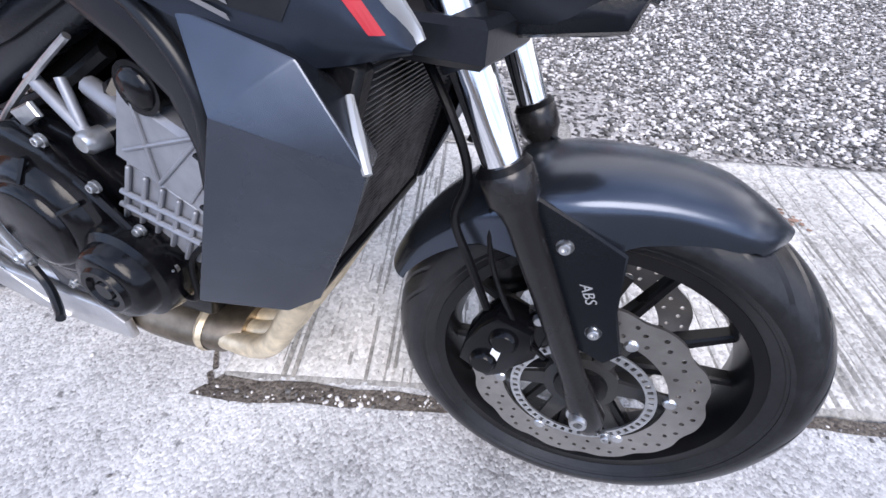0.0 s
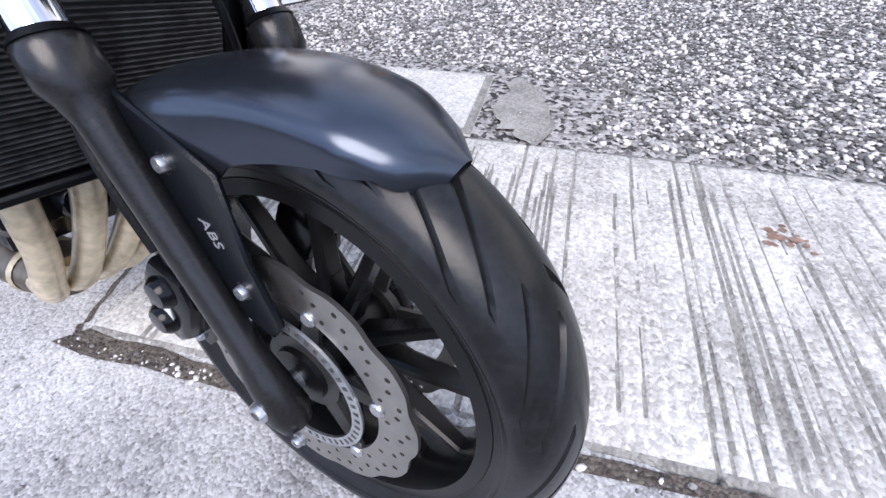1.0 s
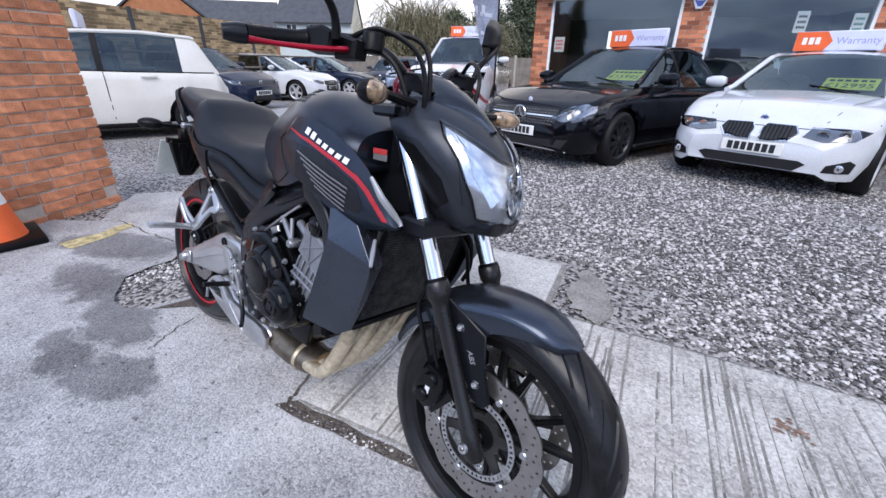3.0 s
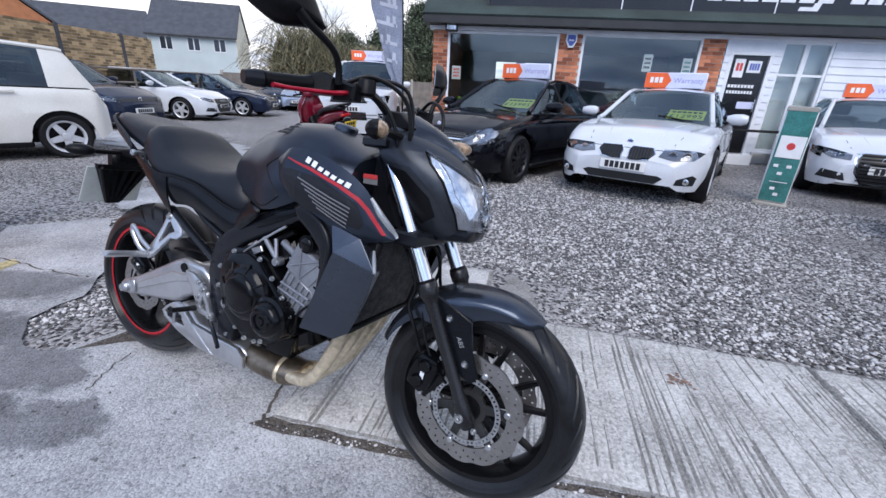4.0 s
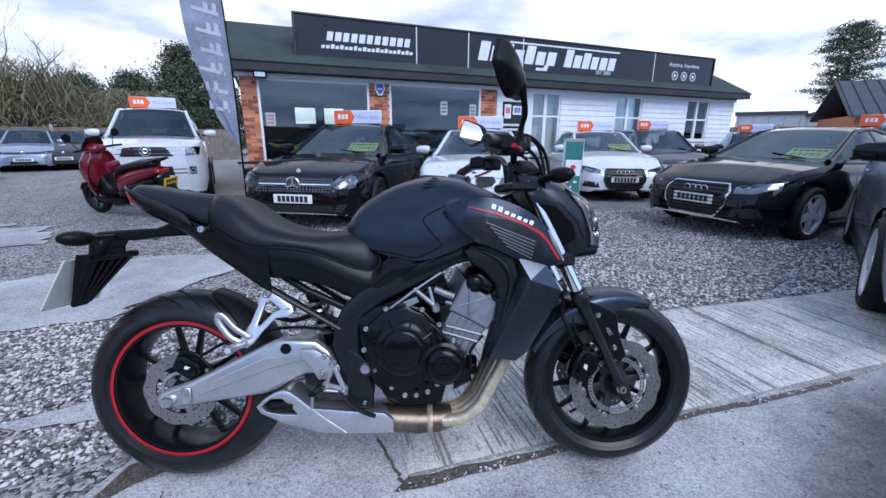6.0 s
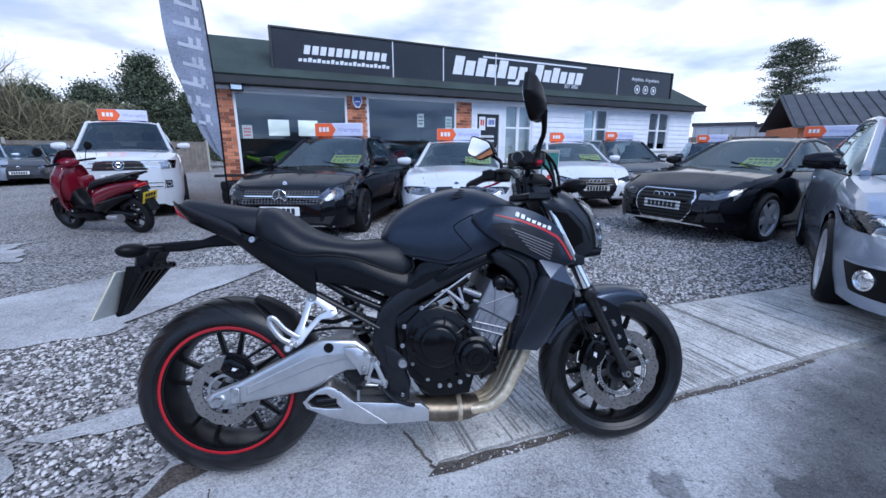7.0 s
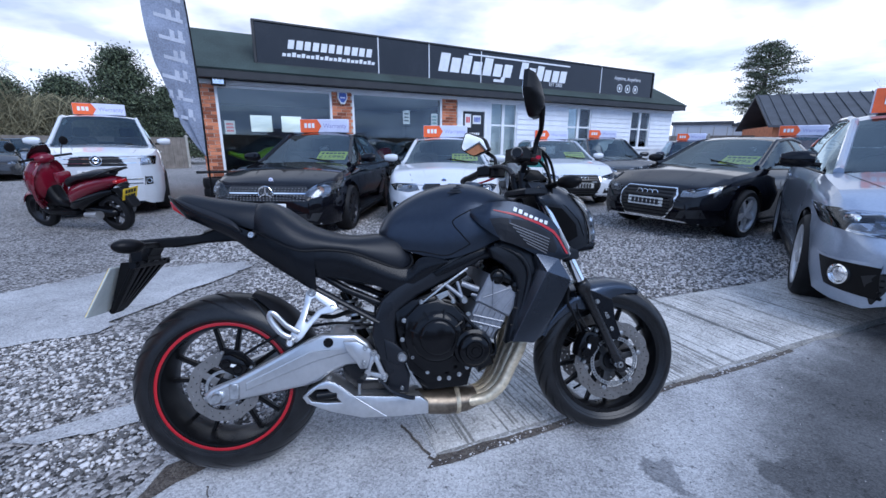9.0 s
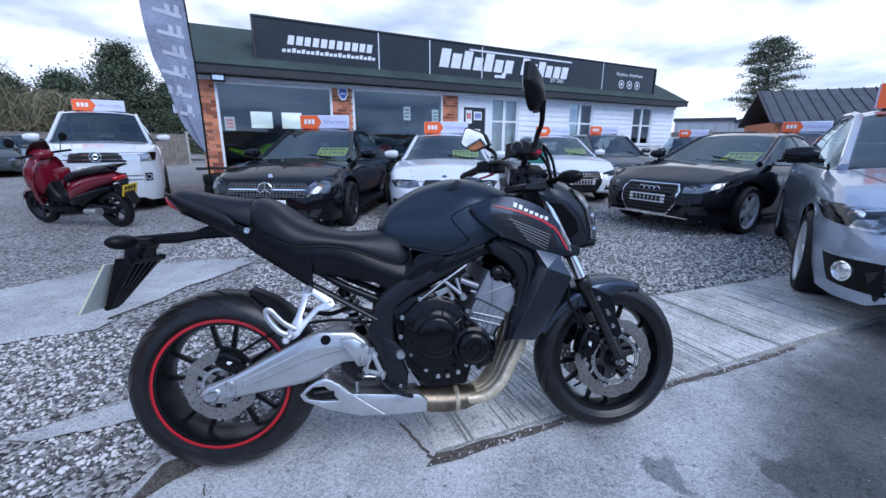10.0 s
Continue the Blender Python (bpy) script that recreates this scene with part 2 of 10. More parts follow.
add_stains(M["concrete"], [(-1.28, -0.12, 0.50, 0.17, 28), (-0.78, -0.36, 0.42, 0.14, 8), (-0.30, -0.40, 0.28, 0.13, 4), (-0.20, -0.60, 0.22, 0.09, 0), (0.12, -0.52, 0.20, 0.13, 20), (0.30, -1.15, 0.20, 0.10, 30),
                           (1.56, -0.36, 0.11, 0.08, 60)], (0.40, 0.405, 0.42), 0.5)
# the tarmac wears through towards the road
add_stains(M["concrete"], [(3.45, -0.72, 2.45, 1.32, 24), (2.95, -2.5, 1.1, 1.75, 8), (2.02, -0.50, 0.24, 0.14, -60)], (0.09, 0.093, 0.10), 0.75)
M["ribbed"] = ground_mat("ribbed_concrete", (0.27, 0.262, 0.248), (0.64, 0.625, 0.60), stone=110, speck=0.32, bump=0.45, rough=0.9, patchy=3.5, rise=0.005, fleck=0.6)
M["tarmac"] = ground_mat("damp_tarmac", (0.038, 0.040, 0.044), (0.105, 0.106, 0.112), stone=170, speck=0.35, bump=0.35, wet=0.3, rough=0.78, patchy=1.6, rise=0.005, fleck=0.2)
M["dirt"] = ground_mat("damp_dirt", (0.06, 0.05, 0.045), (0.16, 0.14, 0.12), stone=110, speck=0.4, bump=0.7, wet=0.3, patchy=5)
M["stone"] = mat("loose_stones", (0.36, 0.348, 0.342), 0.7, vary=0.32, island=1.2, scale=3, bump=0.3, bscale=120)
M["groove"] = ground_mat("groove_dirt", (0.15, 0.145, 0.135), (0.36, 0.35, 0.33), stone=120, speck=0.3, bump=0.5, rough=0.9, patchy=6, rise=0.005)
M["brick"] = mat("red_brick", (0.48, 0.155, 0.075), 0.88, vary=0.18, scale=5, bump=0.5, bscale=90, tint=(0.48, 0.18, 0.085))
M["mortar"] = mat("lime_mortar", (0.52, 0.47, 0.41), 0.95, vary=0.15, scale=9, bump=0.6, bscale=120)
M["yellow_brick"] = mat("yellow_brick", (0.36, 0.23, 0.10), 0.9, vary=0.25, scale=3, bump=0.5, bscale=60, tint=(0.42, 0.28, 0.14))
M["white_paint"] = mat("white_painted_boards", (0.74, 0.76, 0.80), 0.5, vary=0.05, scale=3, bump=0.05)
M["upvc"] = mat("white_plastic_frame", (0.78, 0.79, 0.80), 0.35, vary=0.04, scale=4)
M["black_gloss"] = mat("black_sign_board", (0.012, 0.012, 0.014), 0.22, vary=0.2, scale=2)
M["black_paint"] = mat("black_fascia", (0.02, 0.02, 0.021), 0.45, vary=0.2, scale=4, bump=0.1)
M["felt"] = mat("green_roof_felt", (0.035, 0.05, 0.045), 0.9, vary=0.25, scale=1.5, bump=0.6, bscale=40)
M["slate"] = mat("grey_slates", (0.06, 0.065, 0.075), 0.7, vary=0.2, scale=2, bump=0.4, bscale=20)
M["render_green"] = mat("pale_green_render", (0.50, 0.56, 0.55), 0.85, vary=0.06, scale=0.6)
M["render_cream"] = mat("cream_render", (0.66, 0.64, 0.52), 0.85, vary=0.06, scale=0.6)
M["render_orange"] = mat("orange_brick_gable", (0.40, 0.16, 0.07), 0.85, vary=0.12, scale=3)
M["fence"] = mat("weathered_fence", (0.19, 0.165, 0.14), 0.9, vary=0.2, scale=3, bump=0.3)
M["letter"] = mat("silver_lettering", (0.72, 0.73, 0.75), 0.4, vary=0.06)
M["white"] = mat("white_card", (0.80, 0.80, 0.80), 0.5, vary=0.04)
M["orange"] = mat("orange_panel", (0.80, 0.13, 0.03), 0.4, vary=0.05)
M["lilac"] = mat("pale_lilac_panel", (0.62, 0.64, 0.80), 0.4, vary=0.04)
M["price"] = mat("yellow_green_card", (0.55, 0.70, 0.08), 0.5, vary=0.06)
M["plate_w"] = mat("white_number_plate", (0.78, 0.78, 0.76), 0.35, vary=0.04)
M["plate_y"] = mat("yellow_number_plate", (0.80, 0.55, 0.03), 0.35, vary=0.04)
M["ink"] = mat("black_lettering", (0.015, 0.015, 0.018), 0.5, vary=0.1)
M["red_ink"] = mat("red_print", (0.6, 0.05, 0.05), 0.5, vary=0.1)
M["blue_ink"] = mat("blue_print", (0.05, 0.10, 0.40), 0.4, vary=0.1)
M["teal"] = mat("teal_panel", (0.045, 0.19, 0.175), 0.25, vary=0.22, scale=5, coat=0.5)
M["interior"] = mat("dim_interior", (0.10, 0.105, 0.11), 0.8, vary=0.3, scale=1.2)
M["dark"] = mat("dark_plastic", (0.0035, 0.0035, 0.0042), 0.40, vary=0.2, bump=0.15, bscale=200, spec=0.18)
M["rubber"] = mat("tyre_rubber", (0.008, 0.008, 0.009), 0.6, spec=0.25, vary=0.25, scale=14, bump=0.15, bscale=150)
M["alloy"] = mat("alloy_wheel", (0.58, 0.59, 0.61), 0.32, metal=0.4, vary=0.06)
M["chrome"] = mat("chrome", (0.85, 0.86, 0.87), 0.08, metal=1.0, vary=0.03)
M["seatcloth"] = mat("dark_seat_cloth", (0.02, 0.02, 0.022), 0.9, vary=0.2)
M["carglass"] = glass("car_glass", (0.80, 0.90, 0.92), 0.55, sheen=0.05, ior=1.40, gloss=(0.74, 0.90, 1.0))
M["shopglass"] = glass("shop_glass", (0.86, 0.92, 0.92), 0.90, sheen=0.035, ior=1.38)
M["lens"] = glass("lamp_lens", (0.95, 0.97, 1.0), 0.9)
M["lamp_inner"] = mat("lamp_reflector", (0.72, 0.74, 0.77), 0.16, metal=0.85, vary=0.1, scale=30)
M["orange_lens"] = mat("amber_lens", (0.75, 0.25, 0.03), 0.15, vary=0.1)
M["grille"] = mat("black_grille", (0.01, 0.01, 0.011), 0.4, vary=0.2)


# ---- mesh helpers ----
def part(name, bm, material, parent=None, label="", smooth=40.0, at=None):
    """Links a bmesh as one mesh object; edges sharper than smooth degrees stay sharp."""
    lim = radians(smooth)
    bm.normal_update()
    for f in bm.faces:
        f.smooth = smooth > 0
    for e in bm.edges:
        e.smooth = len(e.link_faces) == 2 and e.calc_face_angle(0.0) < lim
    me = bpy.data.meshes.new(name)
    bm.to_mesh(me)
    bm.free()
    for k in (material if isinstance(material, (list, tuple)) else [material]):
        me.materials.append(M[k] if isinstance(k, str) else k)
    ob = new(name, me)
    if at is not None:
        ob.matrix_basis = at
    if parent is not None:
        ob.parent = parent
    if label:
        ob["label"] = label
    return ob


def thing(name, m, label, category, group="", kind=""):
    ob = new(name)
    ob.matrix_basis = m
    ob.empty_display_size = 0.1
    return tagged(ob, label, category, group, kind)


def box(bm, x0, x1, y0, y1, z0, z1, bevel=0.0, seg=1, m=None):
    r = bmesh.ops.create_cube(bm, size=1.0)
    vs = r["verts"]
    t = Matrix.Translation(((x0 + x1) / 2, (y0 + y1) / 2, (z0 + z1) / 2)) @ Matrix.Diagonal((abs(x1 - x0), abs(y1 - y0), abs(z1 - z0), 1))
    bmesh.ops.transform(bm, matrix=(m @ t) if m is not None else t, verts=vs)
    if bevel:
        es = list({e for v in vs for e in v.link_edges})
        bmesh.ops.bevel(bm, geom=es, offset=bevel, segments=seg, profile=0.5, affect="EDGES")
    return bm


def B(*a, **k):
    return box(bmesh.new(), *a, **k)


def prism(pts, a0, a1, axis="y", bevel=0.0, bm=None, m=None, seg=1):
    """A plate: the outline pts in the plane across axis, from a0 to a1 along it."""
    bm = bm or bmesh.new()
    put = {"y": lambda u, v, a: (u, a, v), "x": lambda u, v, a: (a, u, v), "z": lambda u, v, a: (u, v, a)}[axis]
    lo = [bm.verts.new(put(u, v, a0)) for u, v in pts]
    hi = [bm.verts.new(put(u, v, a1)) for u, v in pts]
    fs = [bm.faces.new(lo), bm.faces.new(hi[::-1])]
    k = len(pts)
    fs += [bm.faces.new((lo[i], hi[i], hi[(i + 1) % k], lo[(i + 1) % k])) for i in range(k)]
    bmesh.ops.recalc_face_normals(bm, faces=fs)
    if bevel:
        es = list({e for f in fs[:2] for e in f.edges})
        bmesh.ops.bevel(bm, geom=es, offset=bevel, segments=seg, profile=0.5, affect="EDGES")
    if m is not None:
        bmesh.ops.transform(bm, matrix=m, verts=bm.verts)
    return bm


def lathe(prof, n=32, axis="y", closed=False, bm=None, m=None):
    """Turns the profile (radius, along) round the axis."""
    bm = bm or bmesh.new()
    rings = []
    for i in range(n):
        a = 2 * math.pi * i / n
        c, s = math.cos(a), math.sin(a)
        ring = []
        for r, h in prof:
            p = {"y": (r * c, h, r * s), "x": (h, r * c, r * s), "z": (r * c, r * s, h)}[axis]
            ring.append(bm.verts.new(m @ Vector(p) if m is not None else p))
        rings.append(ring)
    k = len(prof)
    for i in range(n):
        a, b = rings[i], rings[(i + 1) % n]
        for j in range(k if closed else k - 1):
            q = (a[j], a[(j + 1) % k], b[(j + 1) % k], b[j])
            bm.faces.new(q)
    if not closed:
        for j, flip in ((0, False), (k - 1, True)):
            if prof[j][0] > 1e-5:
                bm.faces.new([r[j] for r in (rings if not flip else rings[::-1])])
    bmesh.ops.remove_doubles(bm, verts=bm.verts, dist=1e-5)
    bmesh.ops.recalc_face_normals(bm, faces=bm.faces)
    return bm


def catmull(pts, k=6, closed=False):
    """A smooth line through the points."""
    P = [Vector(p) for p in pts]
    n = len(P)
    out = []
    for i in range(n if closed else n - 1):
        p0, p1, p2, p3 = (P[(i - 1) % n] if closed or i else P[0], P[i], P[(i + 1) % n], P[(i + 2) % n] if closed or i + 2 < n else P[-1])
        for j in range(k):
            t = j / k
            out.append(0.5 * ((2 * p1) + (p2 - p0) * t + (2 * p0 - 5 * p1 + 4 * p2 - p3) * t * t + (3 * p1 - p0 - 3 * p2 + p3) * t ** 3))
    if not closed:
        out.append(P[-1])
    return out


def tube(pts, r, n=10, bm=None, smooth=0, flat=1.0, cap=True):
    """A pipe along the points; r may be one radius or one for each point."""
    bm = bm or bmesh.new()
    P = catmull(pts, smooth) if smooth else [Vector(p) for p in pts]
    R = r if isinstance(r, (list, tuple)) else [r] * len(P)
    if len(R) != len(P):
        xs = np.linspace(0, 1, len(P))
        R = [float(v) for v in np.interp(xs, np.linspace(0, 1, len(R)), R)]
    rings, up = [], None
    for i, p in enumerate(P):
        d = (P[min(i + 1, len(P) - 1)] - P[max(i - 1, 0)]).normalized()
        if up is None:
            up = Vector((0, 0, 1)) if abs(d.z) < 0.9 else Vector((1, 0, 0))
        s = d.cross(up).normalized()
        up = s.cross(d).normalized()
        rings.append([bm.verts.new(p + R[i] * (math.cos(2 * math.pi * j / n) * s + flat * math.sin(2 * math.pi * j / n) * up)) for j in range(n)])
    fs = []
    for a, b in zip(rings, rings[1:]):
        for j in range(n):
            fs.append(bm.faces.new((a[j], a[(j + 1) % n], b[(j + 1) % n], b[j])))
    if cap:
        fs += [bm.faces.new(rings[0][::-1]), bm.faces.new(rings[-1])]
    bmesh.ops.recalc_face_normals(bm, faces=fs)
    return bm


def loft(sections, closed=True, caps=True, bm=None):
    """A skin over equal-length rows of points."""
    bm = bm or bmesh.new()
    V = [[bm.verts.new(p) for p in s] for s in sections]
    n = len(V[0])
    fs = []
    for a, b in zip(V, V[1:]):
        for j in range(n if closed else n - 1):
            q = (a[j], a[(j + 1) % n], b[(j + 1) % n], b[j])
            fs.append(bm.faces.new(q))
    if caps and closed:
        fs += [bm.faces.new(V[0][::-1]), bm.faces.new(V[-1])]
    bmesh.ops.remove_doubles(bm, verts=bm.verts, dist=1e-5)
    bmesh.ops.recalc_face_normals(bm, faces=bm.faces)
    return bm


def lettering(name, text, size, material, parent, at, depth=0.002, shear=0.0):
    """Words as a thin raised mesh, centred on at, reading along its x with z as the face."""
    cu = bpy.data.curves.new(name, "FONT")
    cu.body, cu.size, cu.align_x, cu.align_y, cu.extrude, cu.shear = text, size, "CENTER", "CENTER", depth, shear
    cu.resolution_u = 3
    tmp = new(name + "_text", cu)
    me = bpy.data.meshes.new_from_object(tmp.evaluated_get(bpy.context.evaluated_depsgraph_get()))
    bpy.data.objects.remove(tmp)
    me.materials.clear()
    me.materials.append(M[material])
    ob = new(name, me)
    ob.matrix_basis = at
    ob.parent = parent
    return ob


def apart(name, bm, material, parent, label="", smooth=0):
    """Each loose piece of the bmesh as a part of its own."""
    bm.verts.index_update()
    seen, first = set(), None
    for v0 in bm.verts:
        if v0.index in seen:
            continue
        todo, got = [v0], []
        seen.add(v0.index)
        while todo:
            v = todo.pop()
            got.append(v)
            for e in v.link_edges:
                o = e.other_vert(v)
                if o.index not in seen:
                    seen.add(o.index)
                    todo.append(o)
        q = bmesh.new()
        put = {v: q.verts.new(v.co) for v in got}
        for f in {f for v in got for f in v.link_faces}:
            q.faces.new([put[v] for v in f.verts])
        part(name, q, material, parent, label, smooth)
    bm.free()


UPRIGHT = Matrix.Rotation(radians(90), 4, "X")  # lettering that faces -y


def bars(x0, x1, z0, z1, n, y, gap=0.25, slant=0.0, depth=0.004, heights=None):
    """A row of plain bars standing for writing."""
    bm = bmesh.new()
    w = (x1 - x0) / n
    rnd = random.Random(n * 7 + int(x0 * 100))
    for i in range(n):
        top = z1 if heights is None else z0 + (z1 - z0) * heights[i % len(heights)]
        a, b = x0 + w * (i + gap / 2), x0 + w * (i + 1 - gap / 2) - rnd.random() * w * 0.08
        sl = slant * (top - z0)
        prism([(a, z0), (b, z0), (b + sl, top), (a + sl, top)], y - depth, y, bm=bm)
    return bm


M["smoked"] = mat("smoked_plastic", (0.010, 0.010, 0.012), 0.12, vary=0.1, coat=0.6)
M["plate_back"] = mat("pale_acrylic", (0.72, 0.74, 0.68), 0.35, vary=0.06)
M["yellow_line"] = mat("worn_yellow_paint", (0.42, 0.36, 0.19), 0.7, vary=0.3, scale=20)


# ---- ground ----
def sheet(name, pts, z, material, label, thick=0.0, cuts=0):
    bm = bmesh.new()
    if thick:
        prism(pts, z - thick, z, "z", bevel=0.006, bm=bm)
    else:
        bm.faces.new([bm.verts.new((x, y, z if z is not None else gz(x, y) + 0.012)) for x, y in pts])
        bmesh.ops.recalc_face_normals(bm, faces=bm.faces)
        if bm.faces[:][0].normal.z < 0:
            bmesh.ops.reverse_faces(bm, faces=bm.faces)
    return tagged(part(name, bm, material, smooth=0), label, "ground", kind="structure")


def ragged(pts, amp=0.05, step=0.12, seed=1):
    """The outline with worn, wandering edges."""
    rnd = random.Random(seed)
    out = []
    for (ax, ay), (bx, by) in zip(pts, pts[1:] + pts[:1]):
        k = max(1, int(math.hypot(bx - ax, by - ay) / step))
        for i in range(k):
            t = i / k
            x, y = ax + (bx - ax) * t, ay + (by - ay) * t
            d = noise.noise((x * 2.3, y * 2.3, seed)) * amp * 2 + noise.noise((x * 9, y * 9, seed + 5)) * amp
            out.append((x + d, y + d * 0.8 + rnd.uniform(-0.2, 0.2) * amp))
    return out


def gz(x, y):
    """Height of the yard, which falls gently towards the showroom."""
    return -0.022 - 0.0165 * min(max(y - 1.5, 0.0), 9.0)


xs_ = [-500, -60, -25, -12, -6, -3, 0, 3, 6, 9, 12, 25, 60, 500]
ys_ = [-500, -60, -20, -8, -3, 0, 1.5, 2.5, 4, 6, 8, 10.5, 14, 20, 30, 60, 500]
bm = loft([[(x, y, gz(x, y)) for x in xs_] for y in ys_], closed=False)
if bm.faces[:][0].normal.z < 0:
    bmesh.ops.reverse_faces(bm, faces=bm.faces)
tagged(part("ground", bm, "gravel", smooth=0), "grey gravel yard with damp, dirty patches", "gravel", kind="structure")

APRON = [(-0.30, -0.24), (-0.27, -0.02), (-0.05, 0.10), (0.05, 0.02), (0.30, 0.30), (0.60, 0.55), (0.78, -0.12), (2.9, 0.40), (3.9, 0.62), (3.7, -0.6), (3.3, -1.8), (3.0, -4.5), (-3.0, -4.5), (-3.0, -0.9), (-1.9, -0.1), (-2.5, 0.28), (-2.17, 0.8), (-1.32, 0.42), (-0.95, 0.20), (-0.80, 0.0), (-0.80, -0.12), (-0.74, -0.24), (-0.56, -0.33), (-0.40, -0.34)]
sheet("pavement", ragged(APRON, 0.03, 0.08, 3), -0.005, "concrete", "pale worn concrete apron with damp stains")
sheet("road", [(2.95, 0.38), (3.9, 0.60), (9, 1.7), (9, -4.45), (2.6, -4.45), (2.8, -1.0)], -0.010, "tarmac", "dark damp tarmac beside the concrete")
# unseen tarmac strip behind the camera, added so black bodywork reflects something dark
sheet("road", [(-80, -4.4), (80, -4.4), (80, -12.5), (-80, -12.5)], -0.012, "tarmac", "dark tarmac road past the yard")
sheet("pavement", ragged([(-3.4, 1.2), (-2.4, 2.15), (-1.95, 2.75), (-0.75, 2.9), (-0.68, 2.7), (-1.05, 1.85), (-1.2, 1.25), (-1.7, 1.05)], 0.09, 0.06, 8), None, "concrete", "pale broken patch of concrete in the yard")
sheet("pavement", ragged([(-0.93, 0.19), (-0.81, 0.26), (-0.64, 0.36), (-0.50, 0.40), (-0.46, 0.27), (-0.61, 0.21), (-0.81, 0.15)], 0.03, 0.04, 9), -0.006, "concrete", "thin worn strip of pale concrete")
for k, line in enumerate((((-1.8, 0.0), (-1.5, 0.04), (-1.25, 0.08), (-1.03, 0.14)), ((-0.06, -0.17), (-0.02, -0.27), (0.05, -0.38)), ((0.62, 0.06), (0.68, -0.06), (0.735, -0.17)))):
    pts = catmull([(x, y, 0) for x, y in line], 8)
    rnd = random.Random(50 + k)
    lf = [(p.x + rnd.gauss(0, 0.005), p.y + rnd.gauss(0, 0.005)) for p in pts]
    w = 0.009 if k in (0, 2) else 0.0035
    sheet("crack", [(x - w / 2, y - w / 2) for x, y in lf] + [(x + w / 2 * rnd.uniform(0.4, 1.4), y + w / 2) for x, y in lf[::-1]], -0.0025, "dirt", "thin dark crack in the concrete")
sheet("road_marking", ragged([(-1.70, 0.04), (-1.58, 0.05), (-1.50, -0.10), (-1.46, -0.38), (-1.60, -0.40), (-1.62, -0.16)], 0.02, 0.03, 41), -0.0028, "yellow_line", "worn yellow paint mark on the concrete")
sheet("pavement", ragged([(-14, 4.2), (-6, 3.0), (-3.4, 3.3), (-3.8, 4.0), (-7, 5.2), (-13, 7)], 0.25, 0.15, 12), None, "concrete", "pale worn concrete drive through the yard")


def slab(name, corners, seed, rib, label, z=0.0):
    """A cast slab: a grid over the four corners, combed with uneven grooves across it."""
    a, b, c, d = (Vector((*p, 0)) for p in corners)
    nu = max(8, int((b - a).length / 0.0045)) if rib else 30
    nv = max(8, int((d - a).length / 0.035)) if rib else 30
    V, F = [], []
    rnd = random.Random(seed)
    grooves, u = [], 0.02
    while u < (b - a).length:
        grooves.append((u, rnd.uniform(0.006, 0.011), rnd.uniform(0.25, 1.0) ** 1.3 * 0.0095, rnd.uniform(0.0, 0.9) ** 3, rnd.uniform(0.7, 1.05)))
        u += rnd.uniform(0.012, 0.026)
    gu = np.array([g[0] for g in grooves]); gw = np.array([g[1] for g in grooves]); gd = np.array([g[2] for g in grooves])
    g0 = np.array([g[3] for g in grooves]); g1 = np.array([g[4] for g in grooves])
    L = (b - a).length
    for j in range(nv + 1):
        t = j / nv
        for i in range(nu + 1):
            s = i / nu
            p = a.lerp(b, s).lerp(d.lerp(c, s), t)
            h = 0.0012 * noise.noise((p.x * 6, p.y * 6, seed)) + 0.0010 * noise.noise((p.x * 30, p.y * 30, seed))
            if rib:
                us = s * L + 0.02 * noise.noise((p.x * 1.3, p.y * 1.3, 7))
                k = np.abs(gu - us) < 0.02
                m = (t > g0[k] * 0.4) & (t < g1[k])
                h -= float(np.sum(np.where(m, gd[k] * np.exp(-((gu[k] - us) / (0.5 * gw[k])) ** 2), 0))) * (1.05 + 0.6 * noise.noise((p.x * 2.1, p.y * 2.1, 21)) + 0.5 * noise.noise((p.x * 14, p.y * 14, 5)))
            edge = min(s * L, (1 - s) * L, t * (d - a).length, (1 - t) * (d - a).length)
            h -= 0.014 * max(0, 1 - edge / 0.018) ** 2 + (0.01 * max(0, noise.noise((p.x * 11, p.y * 11, 3)) - 0.1) if edge < 0.03 else 0)
            V.append((p.x, p.y, z + h))
    w = nu + 1
    for j in range(nv):
        for i in range(nu):
            F.append((j * w + i, j * w + i + 1, (j + 1) * w + i + 1, (j + 1) * w + i))
    rim = [i for i in range(w)] + [j * w + nu for j in range(1, nv + 1)] + [nv * w + i for i in range(nu - 1, -1, -1)] + [j * w for j in range(nv - 1, 0, -1)]
    base = len(V)
    for i in rim:
        V.append((V[i][0], V[i][1], z - 0.09))
    for k in range(len(rim)):
        k2 = (k + 1) % len(rim)
        F.append((rim[k2], rim[k], base + k, base + k2))
    me = bpy.data.meshes.new(name)
    me.from_pydata(V, [], F)
    me.polygons.foreach_set("use_smooth", [True] * len(F))
    me.materials.append(M["ribbed"])
    me.materials.append(M["groove"])
    dep = np.array(V)[:, 2]
    ix = [1 if len(f) == 4 and max(f) < base and dep[list(f)].mean() < z - 0.0034 else 0 for f in F]
    me.polygons.foreach_set("material_index", ix)
    return tagged(new(name, me), label, "slab", kind="structure")


